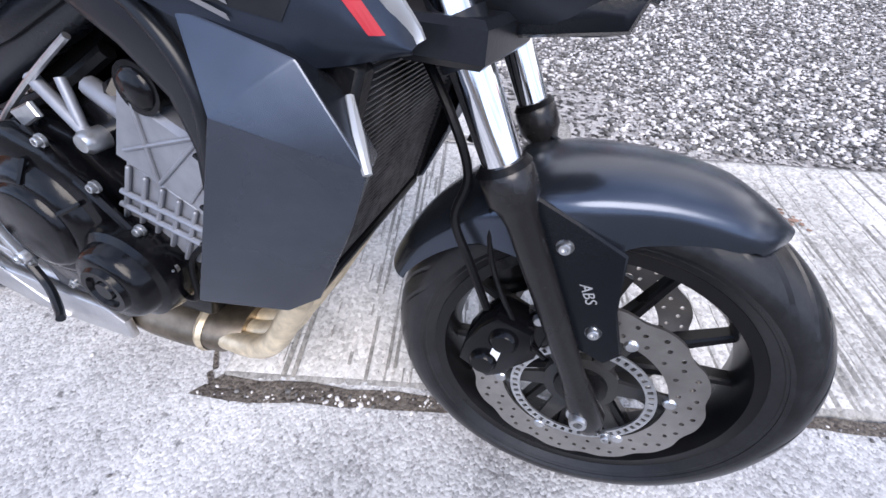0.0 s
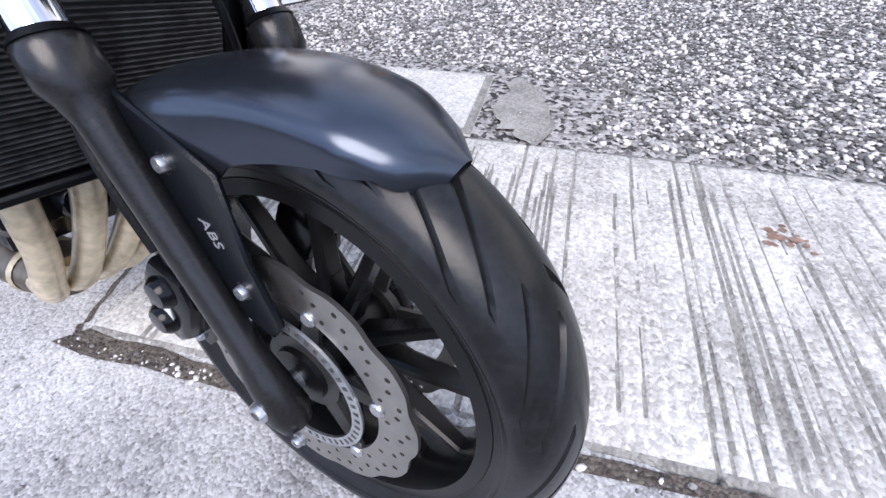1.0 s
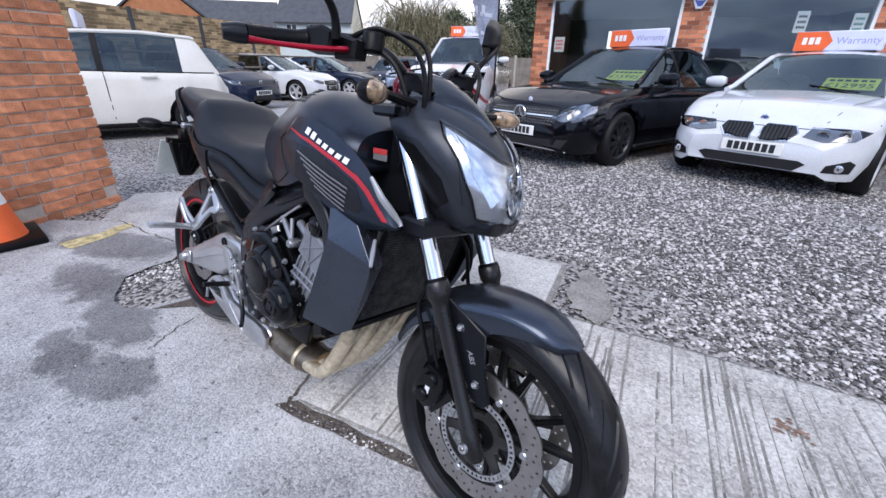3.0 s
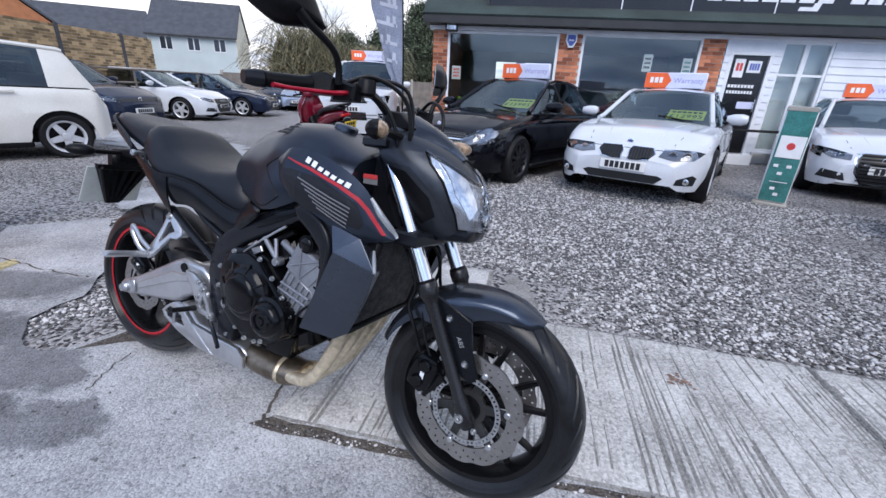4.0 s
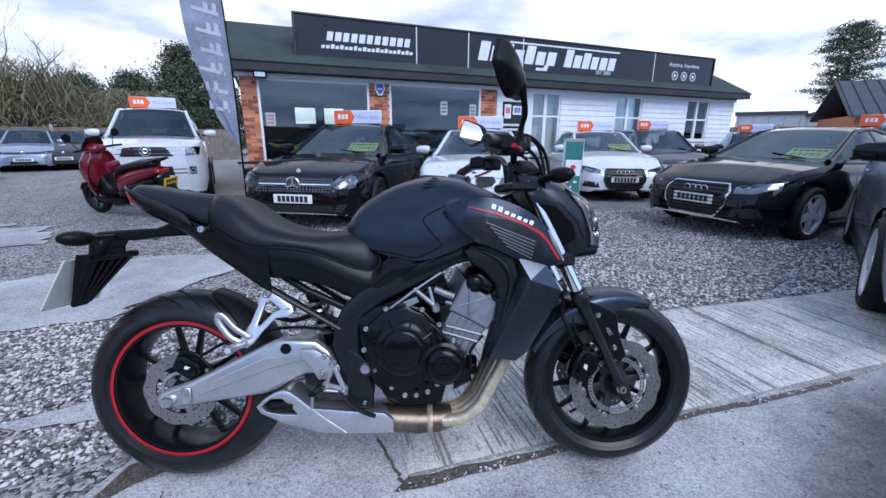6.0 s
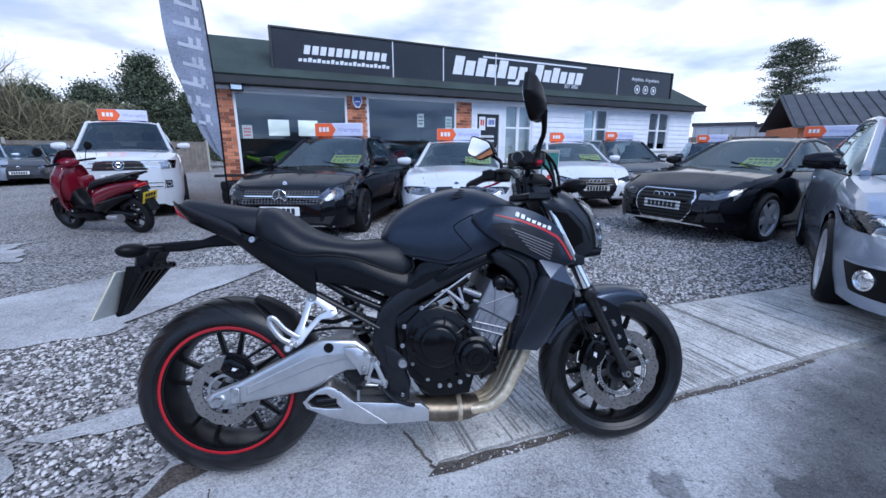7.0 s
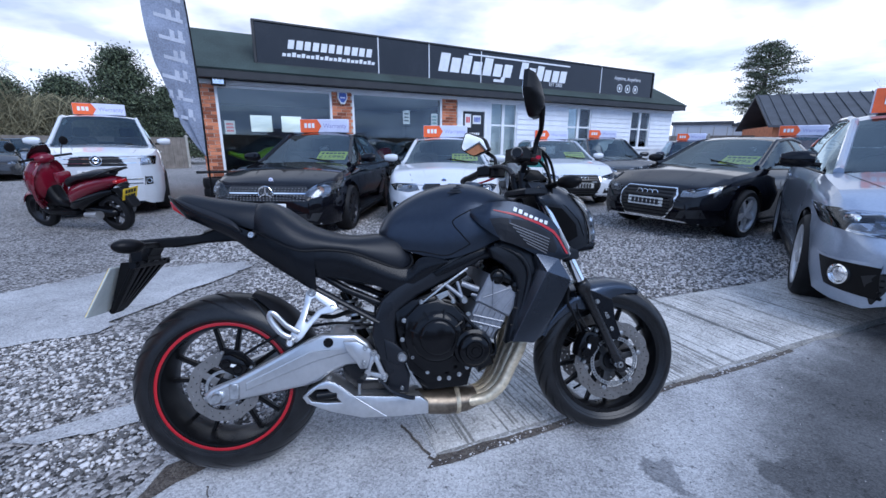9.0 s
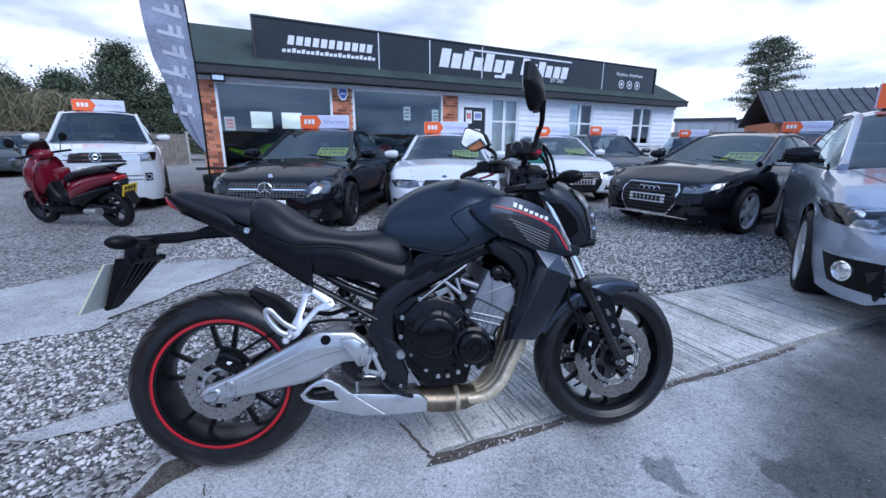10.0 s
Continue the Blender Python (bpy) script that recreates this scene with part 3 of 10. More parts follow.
slab("pavement", [(0.745, -0.165), (2.845, 0.385), (2.60, 1.275), (0.50, 0.86)], 1, True, "pale concrete slab combed with rough grooves")
slab("pavement", [(2.86, 0.39), (6.2, 1.20), (6.0, 1.95), (2.615, 1.278)], 2, True, "pale concrete slab combed with rough grooves, further along")
slab("pavement", [(0.30, 0.84), (1.13, 1.00), (0.995, 1.50), (0.15, 1.36)], 3, False, "small plain concrete slab at the gravel's edge")
sheet("dirt_joint", ragged([(0.69, -0.205), (0.85, -0.165), (1.3, -0.042), (2.9, 0.372), (2.9, 0.40), (1.3, -0.01), (0.74, -0.14)], 0.016, 0.05, 4), -0.003, "dirt", "damp dirt and grit along the slab's edge")
sheet("dirt_joint", ragged([(1.12, 1.0), (1.42, 1.06), (1.38, 1.2), (1.2, 1.42), (1.02, 1.47)], 0.07, 0.05, 5), -0.008, "groove", "damp dirt between the slab and the gravel")
sheet("dirt_joint", ragged([(-0.30, -0.28), (-0.20, -0.15), (0.10, 0.06), (0.05, 0.14), (-0.25, -0.05)], 0.02, 0.05, 6), -0.0035, "dirt", "dark damp edge of the broken concrete")


def scatter(name, inside, count, lo, hi, seed, label, z=None, category="gravel"):
    """Loose stones, each a small uneven lump with flat shading."""
    rs = np.random.RandomState(seed)
    ph = (1 + 5 ** 0.5) / 2
    ico = np.array([(-1, ph, 0), (1, ph, 0), (-1, -ph, 0), (1, -ph, 0), (0, -1, ph), (0, 1, ph), (0, -1, -ph), (0, 1, -ph), (ph, 0, -1), (ph, 0, 1), (-ph, 0, -1), (-ph, 0, 1)], float) / 1.9
    tri = np.array([(0, 11, 5), (0, 5, 1), (0, 1, 7), (0, 7, 10), (0, 10, 11), (1, 5, 9), (5, 11, 4), (11, 10, 2), (10, 7, 6), (7, 1, 8), (3, 9, 4), (3, 4, 2), (3, 2, 6), (3, 6, 8), (3, 8, 9), (4, 9, 5), (2, 4, 11), (6, 2, 10), (8, 6, 7), (9, 8, 1)])
    pts = inside(rs, count)
    n = len(pts)
    size = lo + (hi - lo) * rs.rand(n) ** 2.2
    sc = np.stack([size * (0.8 + 0.5 * rs.rand(n)), size * (0.6 + 0.4 * rs.rand(n)), size * (0.35 + 0.35 * rs.rand(n))], 1)
    shape = ico[None] * (0.75 + 0.5 * rs.rand(n, 12, 1)) * sc[:, None]
    a = rs.rand(n) * 6.283
    ti = (rs.rand(n) - 0.5) * 0.9
    c, s, ct, st = np.cos(a), np.sin(a), np.cos(ti), np.sin(ti)
    x, y, zz = shape[..., 0], shape[..., 1], shape[..., 2]
    y, zz = y * ct[:, None] - zz * st[:, None], y * st[:, None] + zz * ct[:, None]
    x, y = x * c[:, None] - y * s[:, None], x * s[:, None] + y * c[:, None]
    lift = z if z is not None else np.array([gz(*p) for p in pts])[:, None] + 0.003
    V = np.stack([x + pts[:, 0:1], y + pts[:, 1:2], zz + lift + size[:, None] * 0.12], -1).reshape(-1, 3)
    F = (tri[None] + 12 * np.arange(n)[:, None, None]).reshape(-1, 3)
    me = bpy.data.meshes.new(name)
    me.vertices.add(len(V)); me.vertices.foreach_set("co", V.ravel())
    me.loops.add(len(F) * 3); me.loops.foreach_set("vertex_index", F.ravel().astype(np.int32))
    me.polygons.add(len(F)); me.polygons.foreach_set("loop_start", np.arange(0, len(F) * 3, 3, dtype=np.int32))
    me.polygons.foreach_set("loop_total", np.full(len(F), 3, np.int32))
    me.update(); me.validate()
    me.materials.append(M["stone"])
    return tagged(new(name, me), label, category, kind="stuff")


def yard_zone(rs, k):
    """Beyond the slabs, thinning with distance, with bare damp patches."""
    x = rs.uniform(-1.6, 5.6, k); y = 1.0 + 4.6 * rs.rand(k) ** 1.35
    far = 0.80 + 0.175 * x
    keep = (y > np.where(x < 1.1, 1.56 + 0.02 * x, far + 0.06)) | ((x < 0.1) & (y > 1.3))
    keep &= ~((x < -0.6) & (y < 3.0) & (y > 1.1))
    d = np.array([noise.noise((a * 0.9, b * 0.9, 4)) for a, b in zip(x, y)])
    keep &= d > -0.25 - 0.3 * rs.rand(k)
    keep &= ~((x > 1.0) & (x < 1.5) & (y < 1.55))
    return np.stack([x[keep], y[keep]], 1)


def rear_zone(rs, k):
    x = rs.uniform(-2.2, 0.2, k); y = rs.uniform(-0.42, 1.2, k)
    keep = (y > -0.42 + 0.0 * x) & (y < 1.1 + 0.3 * x + 0.6) & ((y > 0.05 + 0.62 * x + 0.22) | (x < -0.62)) & (y > -0.15 + 0.75 * (x + 0.35))
    keep &= ~((x < -0.82) & (y < 0.22)) & ~((x < -1.3) & (y < 0.75)) & ~((x > -0.95) & (x < -0.46) & (y > 0.17) & (y < 0.40) & (y > 0.17 + 0.33 * (x + 0.93)) & (y < 0.19 + 0.45 * (x + 0.93)))
    d = np.array([noise.noise((a * 1.5, b * 1.5, 9)) for a, b in zip(x, y)])
    keep &= d > -0.2 - 0.35 * rs.rand(k)
    return np.stack([x[keep], y[keep]], 1)


scatter("gravel_stones", yard_zone, 60000, 0.006, 0.017, 11, "loose grey and white gravel stones")
scatter("gravel_stones", rear_zone, 17000, 0.005, 0.016, 12, "loose grey gravel stones in the broken concrete")
scatter("grit", lambda rs, k: np.stack([(t := rs.rand(k)) * 2.1 + 0.72 + rs.normal(0, 0.01, k), t * 0.55 - 0.185 + rs.normal(0, 0.012, k)], 1), 260, 0.002, 0.008, 13, "small grit along the slab's edge", z=-0.003)
scatter("grit", lambda rs, k: np.stack([rs.uniform(-0.3, 2.6, k), rs.uniform(-1.0, 1.3, k)], 1), 400, 0.0012, 0.005, 14, "crumbs of grit strewn on the concrete", z=-0.002)

# rust mark on the slab
RUST = mat("rust_stain", (0.20, 0.125, 0.095), 0.9, vary=0.3, scale=30)
bm = bmesh.new()
rnd = random.Random(3)
for k in range(26):
    cx, cy, r = 2.066 + rnd.gauss(0, 0.03), 0.845 + rnd.gauss(0, 0.02), rnd.uniform(0.004, 0.014)
    vs = [bm.verts.new((cx + r * math.cos(i) * rnd.uniform(0.5, 1.2), cy + r * math.sin(i) * 0.7, 0.0015 + k * 0.00006)) for i in np.linspace(0, 6.28, 8)[:-1]]
    bm.faces.new(vs)
tagged(part("rust_mark", bm, RUST, smooth=0), "brown rust mark on the grooved concrete", "stain", kind="structure")

# ---- car showroom ----
BLD = Matrix.Translation((3.2, 10.4, 0)) @ Matrix.Rotation(radians(20), 4, "Z")


def setting(name, bm, material, label, category, smooth=30, m=BLD):
    ob = part(name, bm, material, smooth=smooth)
    ob.matrix_basis = m
    return tagged(ob, label, category, kind="structure")


def brick_face(u0, u1, z0, z1, y, depth=0.10, bm=None, seed=1, back=True):
    """Courses of bricks with open joints, facing -y."""
    bm = bm or bmesh.new()
    rnd = random.Random(seed)
    row, z = 0, z0
    while z < z1 - 0.02:
        u = u0 - (0.1125 if row % 2 else 0.0)
        while u < u1:
            a, b = max(u, u0), min(u + 0.215, u1)
            if b - a > 0.03:
                j = rnd.uniform(0, 0.004)
                box(bm, a, b, y - j, y + depth, z, min(z + 0.065, z1))
            u += 0.225
        z += 0.075
        row += 1
    return bm


def wall_piece(name, u0, u1, z0, z1, label, y=0.0):
    ob = setting(name, B(u0 + 0.004, u1 - 0.004, y + 0.008, y + 0.26, z0, z1), "mortar", label, "wall")
    b = brick_face(u0, u1, z0, z1, y, seed=int(u0 * 10))
    o = part("brickwork", b, M["brick_isle"], ob, smooth=0)
    o["kind"] = "stuff"
    return ob


M["brick_isle"] = mat("varied_red_brick", (0.44, 0.14, 0.07), 0.88, vary=0.2, scale=5, bump=0.5, bscale=90, island=0.7, tint=(0.46, 0.17, 0.085))
wall_piece("wall_front_1", -6.64, -6.32, -0.22, 2.36, "red brick pier at the corner of the showroom")
wall_piece("wall_front_2", -3.89, -3.41, -0.22, 2.36, "red brick pier between two shop windows")
wall_piece("wall_front_3", -0.93, -0.47, -0.22, 2.36, "red brick pier beside the shop door")
wall_piece("wall_front_4", -6.32, -3.89, -0.22, 0.26, "low red brick wall under a shop window", 0.03)
wall_piece("wall_front_5", -3.41, -0.93, -0.22, 0.26, "low red brick wall under a shop window", 0.03)


def shiplap(u0, u1, z0, z1):
    """Painted weatherboards, each lapping the one below."""
    bm = bmesh.new()
    z = z0
    while z < z1 - 0.01:
        t = min(z + 0.15, z1)
        prism([(-0.022, z), (0.02, z), (0.02, t), (-0.004, t)], u0, u1, "x", bm=bm)
        z += 0.15
    return bm


def white_wall(name, pieces):
    ob = setting(name, B(pieces[0][0], pieces[-1][1], 0.245, 0.26, -0.2, 2.38), "white_paint", "white weatherboarded wall of the showroom", "wall")
    for u0, u1, z0, z1 in pieces:
        part("boards", shiplap(u0, u1, z0, z1), "white_paint", ob, smooth=0)
        part("core", B(u0 + 0.01, u1 - 0.01, 0.021, 0.24, z0, z1), "white_paint", ob, smooth=0)
    return ob


white_wall("wall_front_6", [(-0.46, -0.36, -0.2, 2.38), (-0.36, 0.52, 2.12, 2.38), (0.52, 0.64, -0.2, 2.38), (0.64, 1.62, 2.34, 2.38), (1.62, 3.66, -0.2, 2.38), (3.66, 4.74, -0.2, 1.05), (3.66, 4.74, 2.35, 2.38), (4.74, 6.74, -0.2, 2.38), (6.74, 7.81, -0.2, 1.05), (6.74, 7.81, 2.35, 2.38), (7.81, 9.05, -0.2, 2.38)])


def window(name, u0, u1, z0, z1, y, mullions=(), transoms=(), label="white framed shop window"):
    """An outer frame, bars and panes."""
    root = thing(name, BLD, label, "window", kind="structure")
    bm = bmesh.new()
    w, d = 0.055, 0.07
    for a, b, c, e in ((u0, u0 + w, z0, z1), (u1 - w, u1, z0, z1), (u0 + w, u1 - w, z1 - w, z1), (u0 + w, u1 - w, z0, z0 + w)):
        box(bm, a, b, y - 0.015, y + d, c, e, 0.006)
    part("window_frame", bm, "upvc", root)
    us = [u0 + w, *mullions, u1 - w]
    for m in mullions:
        part("mullion", B(m - 0.05, m + 0.05, y - 0.01, y + d, z0 + w, z1 - w, bevel=0.006), "upvc", root)
    for t in transoms:
        part("transom", B(u0 + w, u1 - w, y - 0.005, y + d, t - 0.025, t + 0.025, bevel=0.005), "upvc", root)
    zs = [z0 + w, *transoms, z1 - w]
    for a, b in zip(us, us[1:]):
        for c, e in zip(zs, zs[1:]):
            p = part("pane", B(a, b, y + 0.02, y + 0.026, c, e), "shopglass", root, smooth=0)
            p.visible_shadow = False
    part("window_sill", B(u0 - 0.02, u1 + 0.02, y - 0.07, y + 0.10, z0 - 0.05, z0, bevel=0.008), "upvc", root)
    return root


window("window_1", -6.32, -3.89, 0.31, 2.33, 0.02, label="large white framed shop window, bikes behind the glass")
window("window_2", -3.41, -0.93, 0.31, 2.35, 0.02, label="large white framed shop window, red bike behind the glass")
window("window_3", 0.64, 1.62, 0.12, 2.34, 0.02, (1.12,), (1.70,), "tall white window beside the shop door")
window("window_4", 3.66, 4.74, 1.05, 2.35, 0.02, (4.17,), (1.72,), "white four-light window in weatherboards")
window("window_5", 6.74, 7.81, 1.05, 2.35, 0.02, (7.26,), (1.72,), "white four-light window in weatherboards, further along")

# shop door
door = thing("door_1", BLD, "dark glazed shop door with notices, white frame", "door", kind="structure")
bm = bmesh.new()
for a in ((-0.36, -0.28, 0.02, 2.12), (0.44, 0.52, 0.02, 2.12), (-0.28, 0.44, 2.05, 2.12)):
    box(bm, a[0], a[1], -0.02, 0.10, a[2], a[3], 0.006)
part("door_frame", bm, "upvc", door)
part("door_leaf", B(-0.275, 0.435, 0.02, 0.065, 0.06, 2.045, bevel=0.004), "black_gloss", door, "dark glass door leaf")
part("door_step", B(-0.40, 0.56, -0.22, 0.10, -0.2, 0.05, bevel=0.01), "upvc", door)
part("door_handle", tube([(0.37, -0.01, 0.95), (0.37, -0.04, 0.95), (0.37, -0.04, 1.2), (0.37, -0.01, 1.2)], 0.012), "chrome", door)
for a, b, c, e, k in ((-0.2, 0.0, 1.62, 1.98, "white"), (0.06, 0.33, 1.72, 1.95, "white"), (0.05, 0.38, 1.0, 1.14, "lilac"), (-0.22, -0.05, 0.7, 0.85, "blue_ink")):
    part("notice", B(a, b, 0.012, 0.018, c, e), k, door, smooth=0)
part("notice_print", bars(-0.24, 0.3, 1.30, 1.36, 9, 0.016), "white", door, smooth=0)
part("notice_print", bars(-0.24, 0.3, 1.42, 1.48, 8, 0.016), "white", door, smooth=0)
part("notice_print", bars(-0.17, -0.03, 1.75, 1.90, 2, 0.011), "red_ink", door, smooth=0)
part("notice_print", bars(0.10, 0.30, 1.77, 1.90, 4, 0.011), "blue_ink", door, smooth=0)

# eaves, fascia, roof and sign boards
setting("trim", B(-6.72, 9.1, -0.05, 0.10, 2.335, 2.42, bevel=0.008), "upvc", "white board under the eaves", "trim")
setting("trim", B(-6.80, 9.25, -0.34, 0.10, 2.43, 2.46), "black_paint", "dark soffit under the eaves", "trim")
setting("trim", B(-6.82, 9.28, -0.37, -0.34, 2.42, 2.60, bevel=0.006), "black_paint", "black fascia board along the eaves", "trim")
bm = bmesh.new()
prof = [(-0.05, 0), (-0.05, -0.03), (-0.03, -0.05), (0.03, -0.05), (0.05, -0.03), (0.05, 0), (0.035, 0), (0.035, -0.025), (-0.035, -0.025), (-0.035, 0)]
prism([(y - 0.42, z + 0.60) for y, z in prof], -6.83, 9.3, "x", bm=bm)
setting("gutter", bm, "black_paint", "black plastic gutter along the eaves", "gutter")
bm = bmesh.new()
rows = []
for y, z in ((-0.40, 2.605), (0.25, 3.08), (1.0, 3.58), (3.0, 3.66), (6.0, 3.6)):
    hip = 0 if y < -0.3 else (y + 0.4) * 0.9
    rows.append([(-6.82, y, z), (-6.82 + 4, y, z), (0, y, z), (4, y, z), (9.3 - min(hip, 2.2), y, z)])
loft(rows, closed=False, bm=bm)
g = bmesh.ops.solidify(bm, geom=bm.faces[:], thickness=0.04)
setting("roof", bm, "felt", "dark green felt roof of the showroom", "roof")
bm = prism([(-0.38, 2.46), (0.25, 3.03), (1.0, 3.53), (6, 3.5), (6, 2.46)], -6.80, -6.72, "x")
setting("gable", bm, "black_paint", "dark boarded gable end of the showroom", "wall")
setting("wall_side_left", B(-6.64, -6.40, 0.26, 6.0, -0.22, 2.46), "brick", "brick end wall of the showroom", "wall")
setting("wall_side_right", B(8.85, 9.05, 0.26, 6.0, -0.22, 2.6), "white_paint", "white end wall of the showroom", "wall")

sign = thing("shop_sign", BLD, "long glossy black sign board with silver lettering", "sign")
for a, b in ((-5.45, -2.76), (-2.74, -1.40), (-1.38, 4.88), (4.90, 7.50)):
    part("sign_panel", B(a, b, -0.12, -0.06, 2.80, 3.60, bevel=0.006), "black_gloss", sign)
for a, b, c, e in ((-5.50, 7.55, 3.60, 3.64), (-5.50, 7.55, 2.76, 2.80)):
    part("sign_edge", B(a, b, -0.15, -0.04, c, e, bevel=0.005), "black_paint", sign)
for a in (-5.50, 7.51):
    part("sign_edge", B(a, a + 0.045, -0.15, -0.04, 2.80, 3.60), "black_paint", sign)
for a in (-2.75, -1.39, 0.2, 4.89):
    part("sign_joint", B(a - 0.012, a + 0.012, -0.135, -0.121, 2.80, 3.60), "letter", sign, smooth=0)
apart("number_bar", bars(-4.84, -2.9, 3.14, 3.32, 11, -0.122, 0.22, 0.2), "letter", sign)
apart("address_bar", bars(-4.95, -2.84, 2.98, 3.07, 21, -0.122, 0.2, 0.2, heights=(0.7, 0.75, 1, 0.7, 0.95)), "letter", sign)
apart("name_bar", bars(-1.15, 1.25, 3.0, 3.45, 7, -0.122, 0.16, 0.22, heights=(1, 0.8, 1, 0.72, 1, 0.72, 0.75)), "letter", sign)
apart("name_bar", bars(1.5, 3.35, 3.0, 3.45, 6, -0.122, 0.16, 0.22, heights=(1, 0.72, 0.9, 0.72, 0.72, 0.74)), "letter", sign)
part("name_rule", B(-0.2, 3.5, -0.127, -0.122, 3.47, 3.51), "letter", sign, smooth=0)
part("name_tail", prism([(0.62, 2.86), (0.98, 2.86), (1.03, 3.0), (0.9, 3.0), (0.87, 2.93), (0.64, 2.93)], -0.127, -0.122), "letter", sign, smooth=0)
lettering("sign_words", "EST 2003", 0.14, "letter", sign, Matrix.Translation((2.95, -0.122, 2.93)) @ UPRIGHT)
lettering("sign_words", "Anytime, Anywhere", 0.165, "letter", sign, Matrix.Translation((6.2, -0.122, 3.33)) @ UPRIGHT)
for k in range(3):
    part("sign_disc", lathe([(0.13, 0), (0.13, -0.006), (0.105, -0.006), (0.105, 0)], 24, bm=None, closed=True, m=Matrix.Translation((5.83 + 0.40 * k, -0.121, 3.02))), "letter", sign)
    part("sign_icon", B(5.79 + 0.40 * k, 5.87 + 0.40 * k, -0.126, -0.121, 2.97, 3.07, bevel=0.002), "letter", sign)

lamp = thing("floodlight", BLD, "square black floodlight under the eaves", "lamp")
part("lamp_body", B(-6.36, -6.10, -0.22, -0.06, 2.29, 2.50, bevel=0.012), "black_paint", lamp)
part("lamp_glass", B(-6.33, -6.13, -0.226, -0.221, 2.32, 2.47), "lamp_inner", lamp)
part("lamp_bracket", B(-6.30, -6.16, -0.06, 0.0, 2.40, 2.46), "black_paint", lamp)
alarm = thing("alarm_box", BLD, "blue and white alarm box on brick pier", "alarm")
part("alarm_case", prism([(-3.76, 2.33), (-3.54, 2.33), (-3.53, 2.2), (-3.60, 2.06), (-3.70, 2.06), (-3.77, 2.2)], -0.07, -0.001, bevel=0.012), "upvc", alarm)
part("alarm_face", prism([(-3.73, 2.31), (-3.57, 2.31), (-3.56, 2.2), (-3.62, 2.10), (-3.68, 2.10), (-3.74, 2.2)], -0.076, -0.071, bevel=0.002), "blue_ink", alarm)
part("alarm_print", bars(-3.71, -3.59, 2.19, 2.22, 4, -0.077), "white", alarm, smooth=0)
for u0, u1, z0, z1, ink in ((-6.2, -6.0, 1.34, 1.62, "red_ink"), (-2.06, -1.87, 1.66, 2.0, "ink"), (-1.24, -1.05, 1.62, 1.95, "teal")):
    pn = thing("poster", BLD, "printed paper notice inside the shop window", "poster")
    part("sheet", B(u0, u1, 0.048, 0.052, z0, z1), "white", pn, smooth=0)
    for q in (0.25, 0.5, 0.75):
        part("print", bars(u0 + 0.03, u1 - 0.03, z0 + (z1 - z0) * q - 0.02, z0 + (z1 - z0) * q + 0.02, 4, 0.047), ink, pn, smooth=0)

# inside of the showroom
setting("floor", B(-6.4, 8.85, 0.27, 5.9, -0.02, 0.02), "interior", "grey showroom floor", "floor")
setting("ceiling", B(-6.4, 8.85, 0.27, 5.9, 2.43, 2.455), "white_paint", "white showroom ceiling", "ceiling")
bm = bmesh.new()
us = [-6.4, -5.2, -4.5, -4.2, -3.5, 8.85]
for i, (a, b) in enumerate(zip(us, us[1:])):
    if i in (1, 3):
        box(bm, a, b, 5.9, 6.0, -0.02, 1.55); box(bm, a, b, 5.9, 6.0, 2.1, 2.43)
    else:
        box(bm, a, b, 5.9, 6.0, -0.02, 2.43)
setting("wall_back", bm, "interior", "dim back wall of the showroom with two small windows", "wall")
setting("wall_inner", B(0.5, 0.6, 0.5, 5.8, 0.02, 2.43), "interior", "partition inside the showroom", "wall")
for k, (u, y) in enumerate(((0.9, 1.6), (1.3, 3.0), (4.2, 2.0))):
    cl = thing("ceiling_light", BLD, "lit strip light on the showroom ceiling", "light")
    part("tube", B(u - 0.5, u + 0.5, y - 0.05, y + 0.05, 2.36, 2.42, bevel=0.01), emit("strip_glow", (1, 0.88, 0.65), 9), cl)
    part("mount", B(u - 0.55, u + 0.55, y - 0.07, y + 0.07, 2.42, 2.43), "white", cl)


# ---- distance ----
def xy(eye, az, d):
    a = radians(az)
    return Vector((eye[0] + d * math.cos(a), eye[1] + d * math.sin(a), 0))


LEAF = mat("dark_evergreen", (0.050, 0.068, 0.042), 0.8, vary=0.3, scale=1.2, island=0.8, tint=(0.085, 0.105, 0.06))
SCRUB = mat("dry_scrub", (0.13, 0.125, 0.065), 0.9, vary=0.3, scale=0.9, island=0.8, tint=(0.2, 0.17, 0.09))
BARK = mat("grey_bark", (0.13, 0.115, 0.10), 0.95, vary=0.25, scale=4, bump=0.4)


def leaves(pts, size, seed, spread=1.0):
    """Small folded blades, one pair of triangles at each point."""
    rs = np.random.RandomState(seed)
    n = len(pts)
    d = rs.normal(size=(n, 3)); d /= np.linalg.norm(d, axis=1)[:, None]
    e = np.cross(d, rs.normal(size=(n, 3))); e /= np.linalg.norm(e, axis=1)[:, None]
    s = size * (0.5 + rs.rand(n, 1))
    P = np.asarray(pts)
    V = np.stack([P - d * s, P + e * s * 0.45, P + d * s, P - e * s * 0.45 + np.cross(d, e) * s * 0.3], 1).reshape(-1, 3)
    return V, n


def leaf_part(name, pts, size, seed, material, parent, label=""):
    V, n = leaves(pts, size, seed)
    F = (np.array([(0, 1, 2), (0, 2, 3)])[None] + 4 * np.arange(n)[:, None, None]).reshape(-1, 3)
    me = bpy.data.meshes.new(name)
    me.from_pydata(V.tolist(), [], F.tolist())
    me.materials.append(material)
    ob = new(name, me)
    ob.parent = parent
    if label:
        ob["label"] = label
    return ob


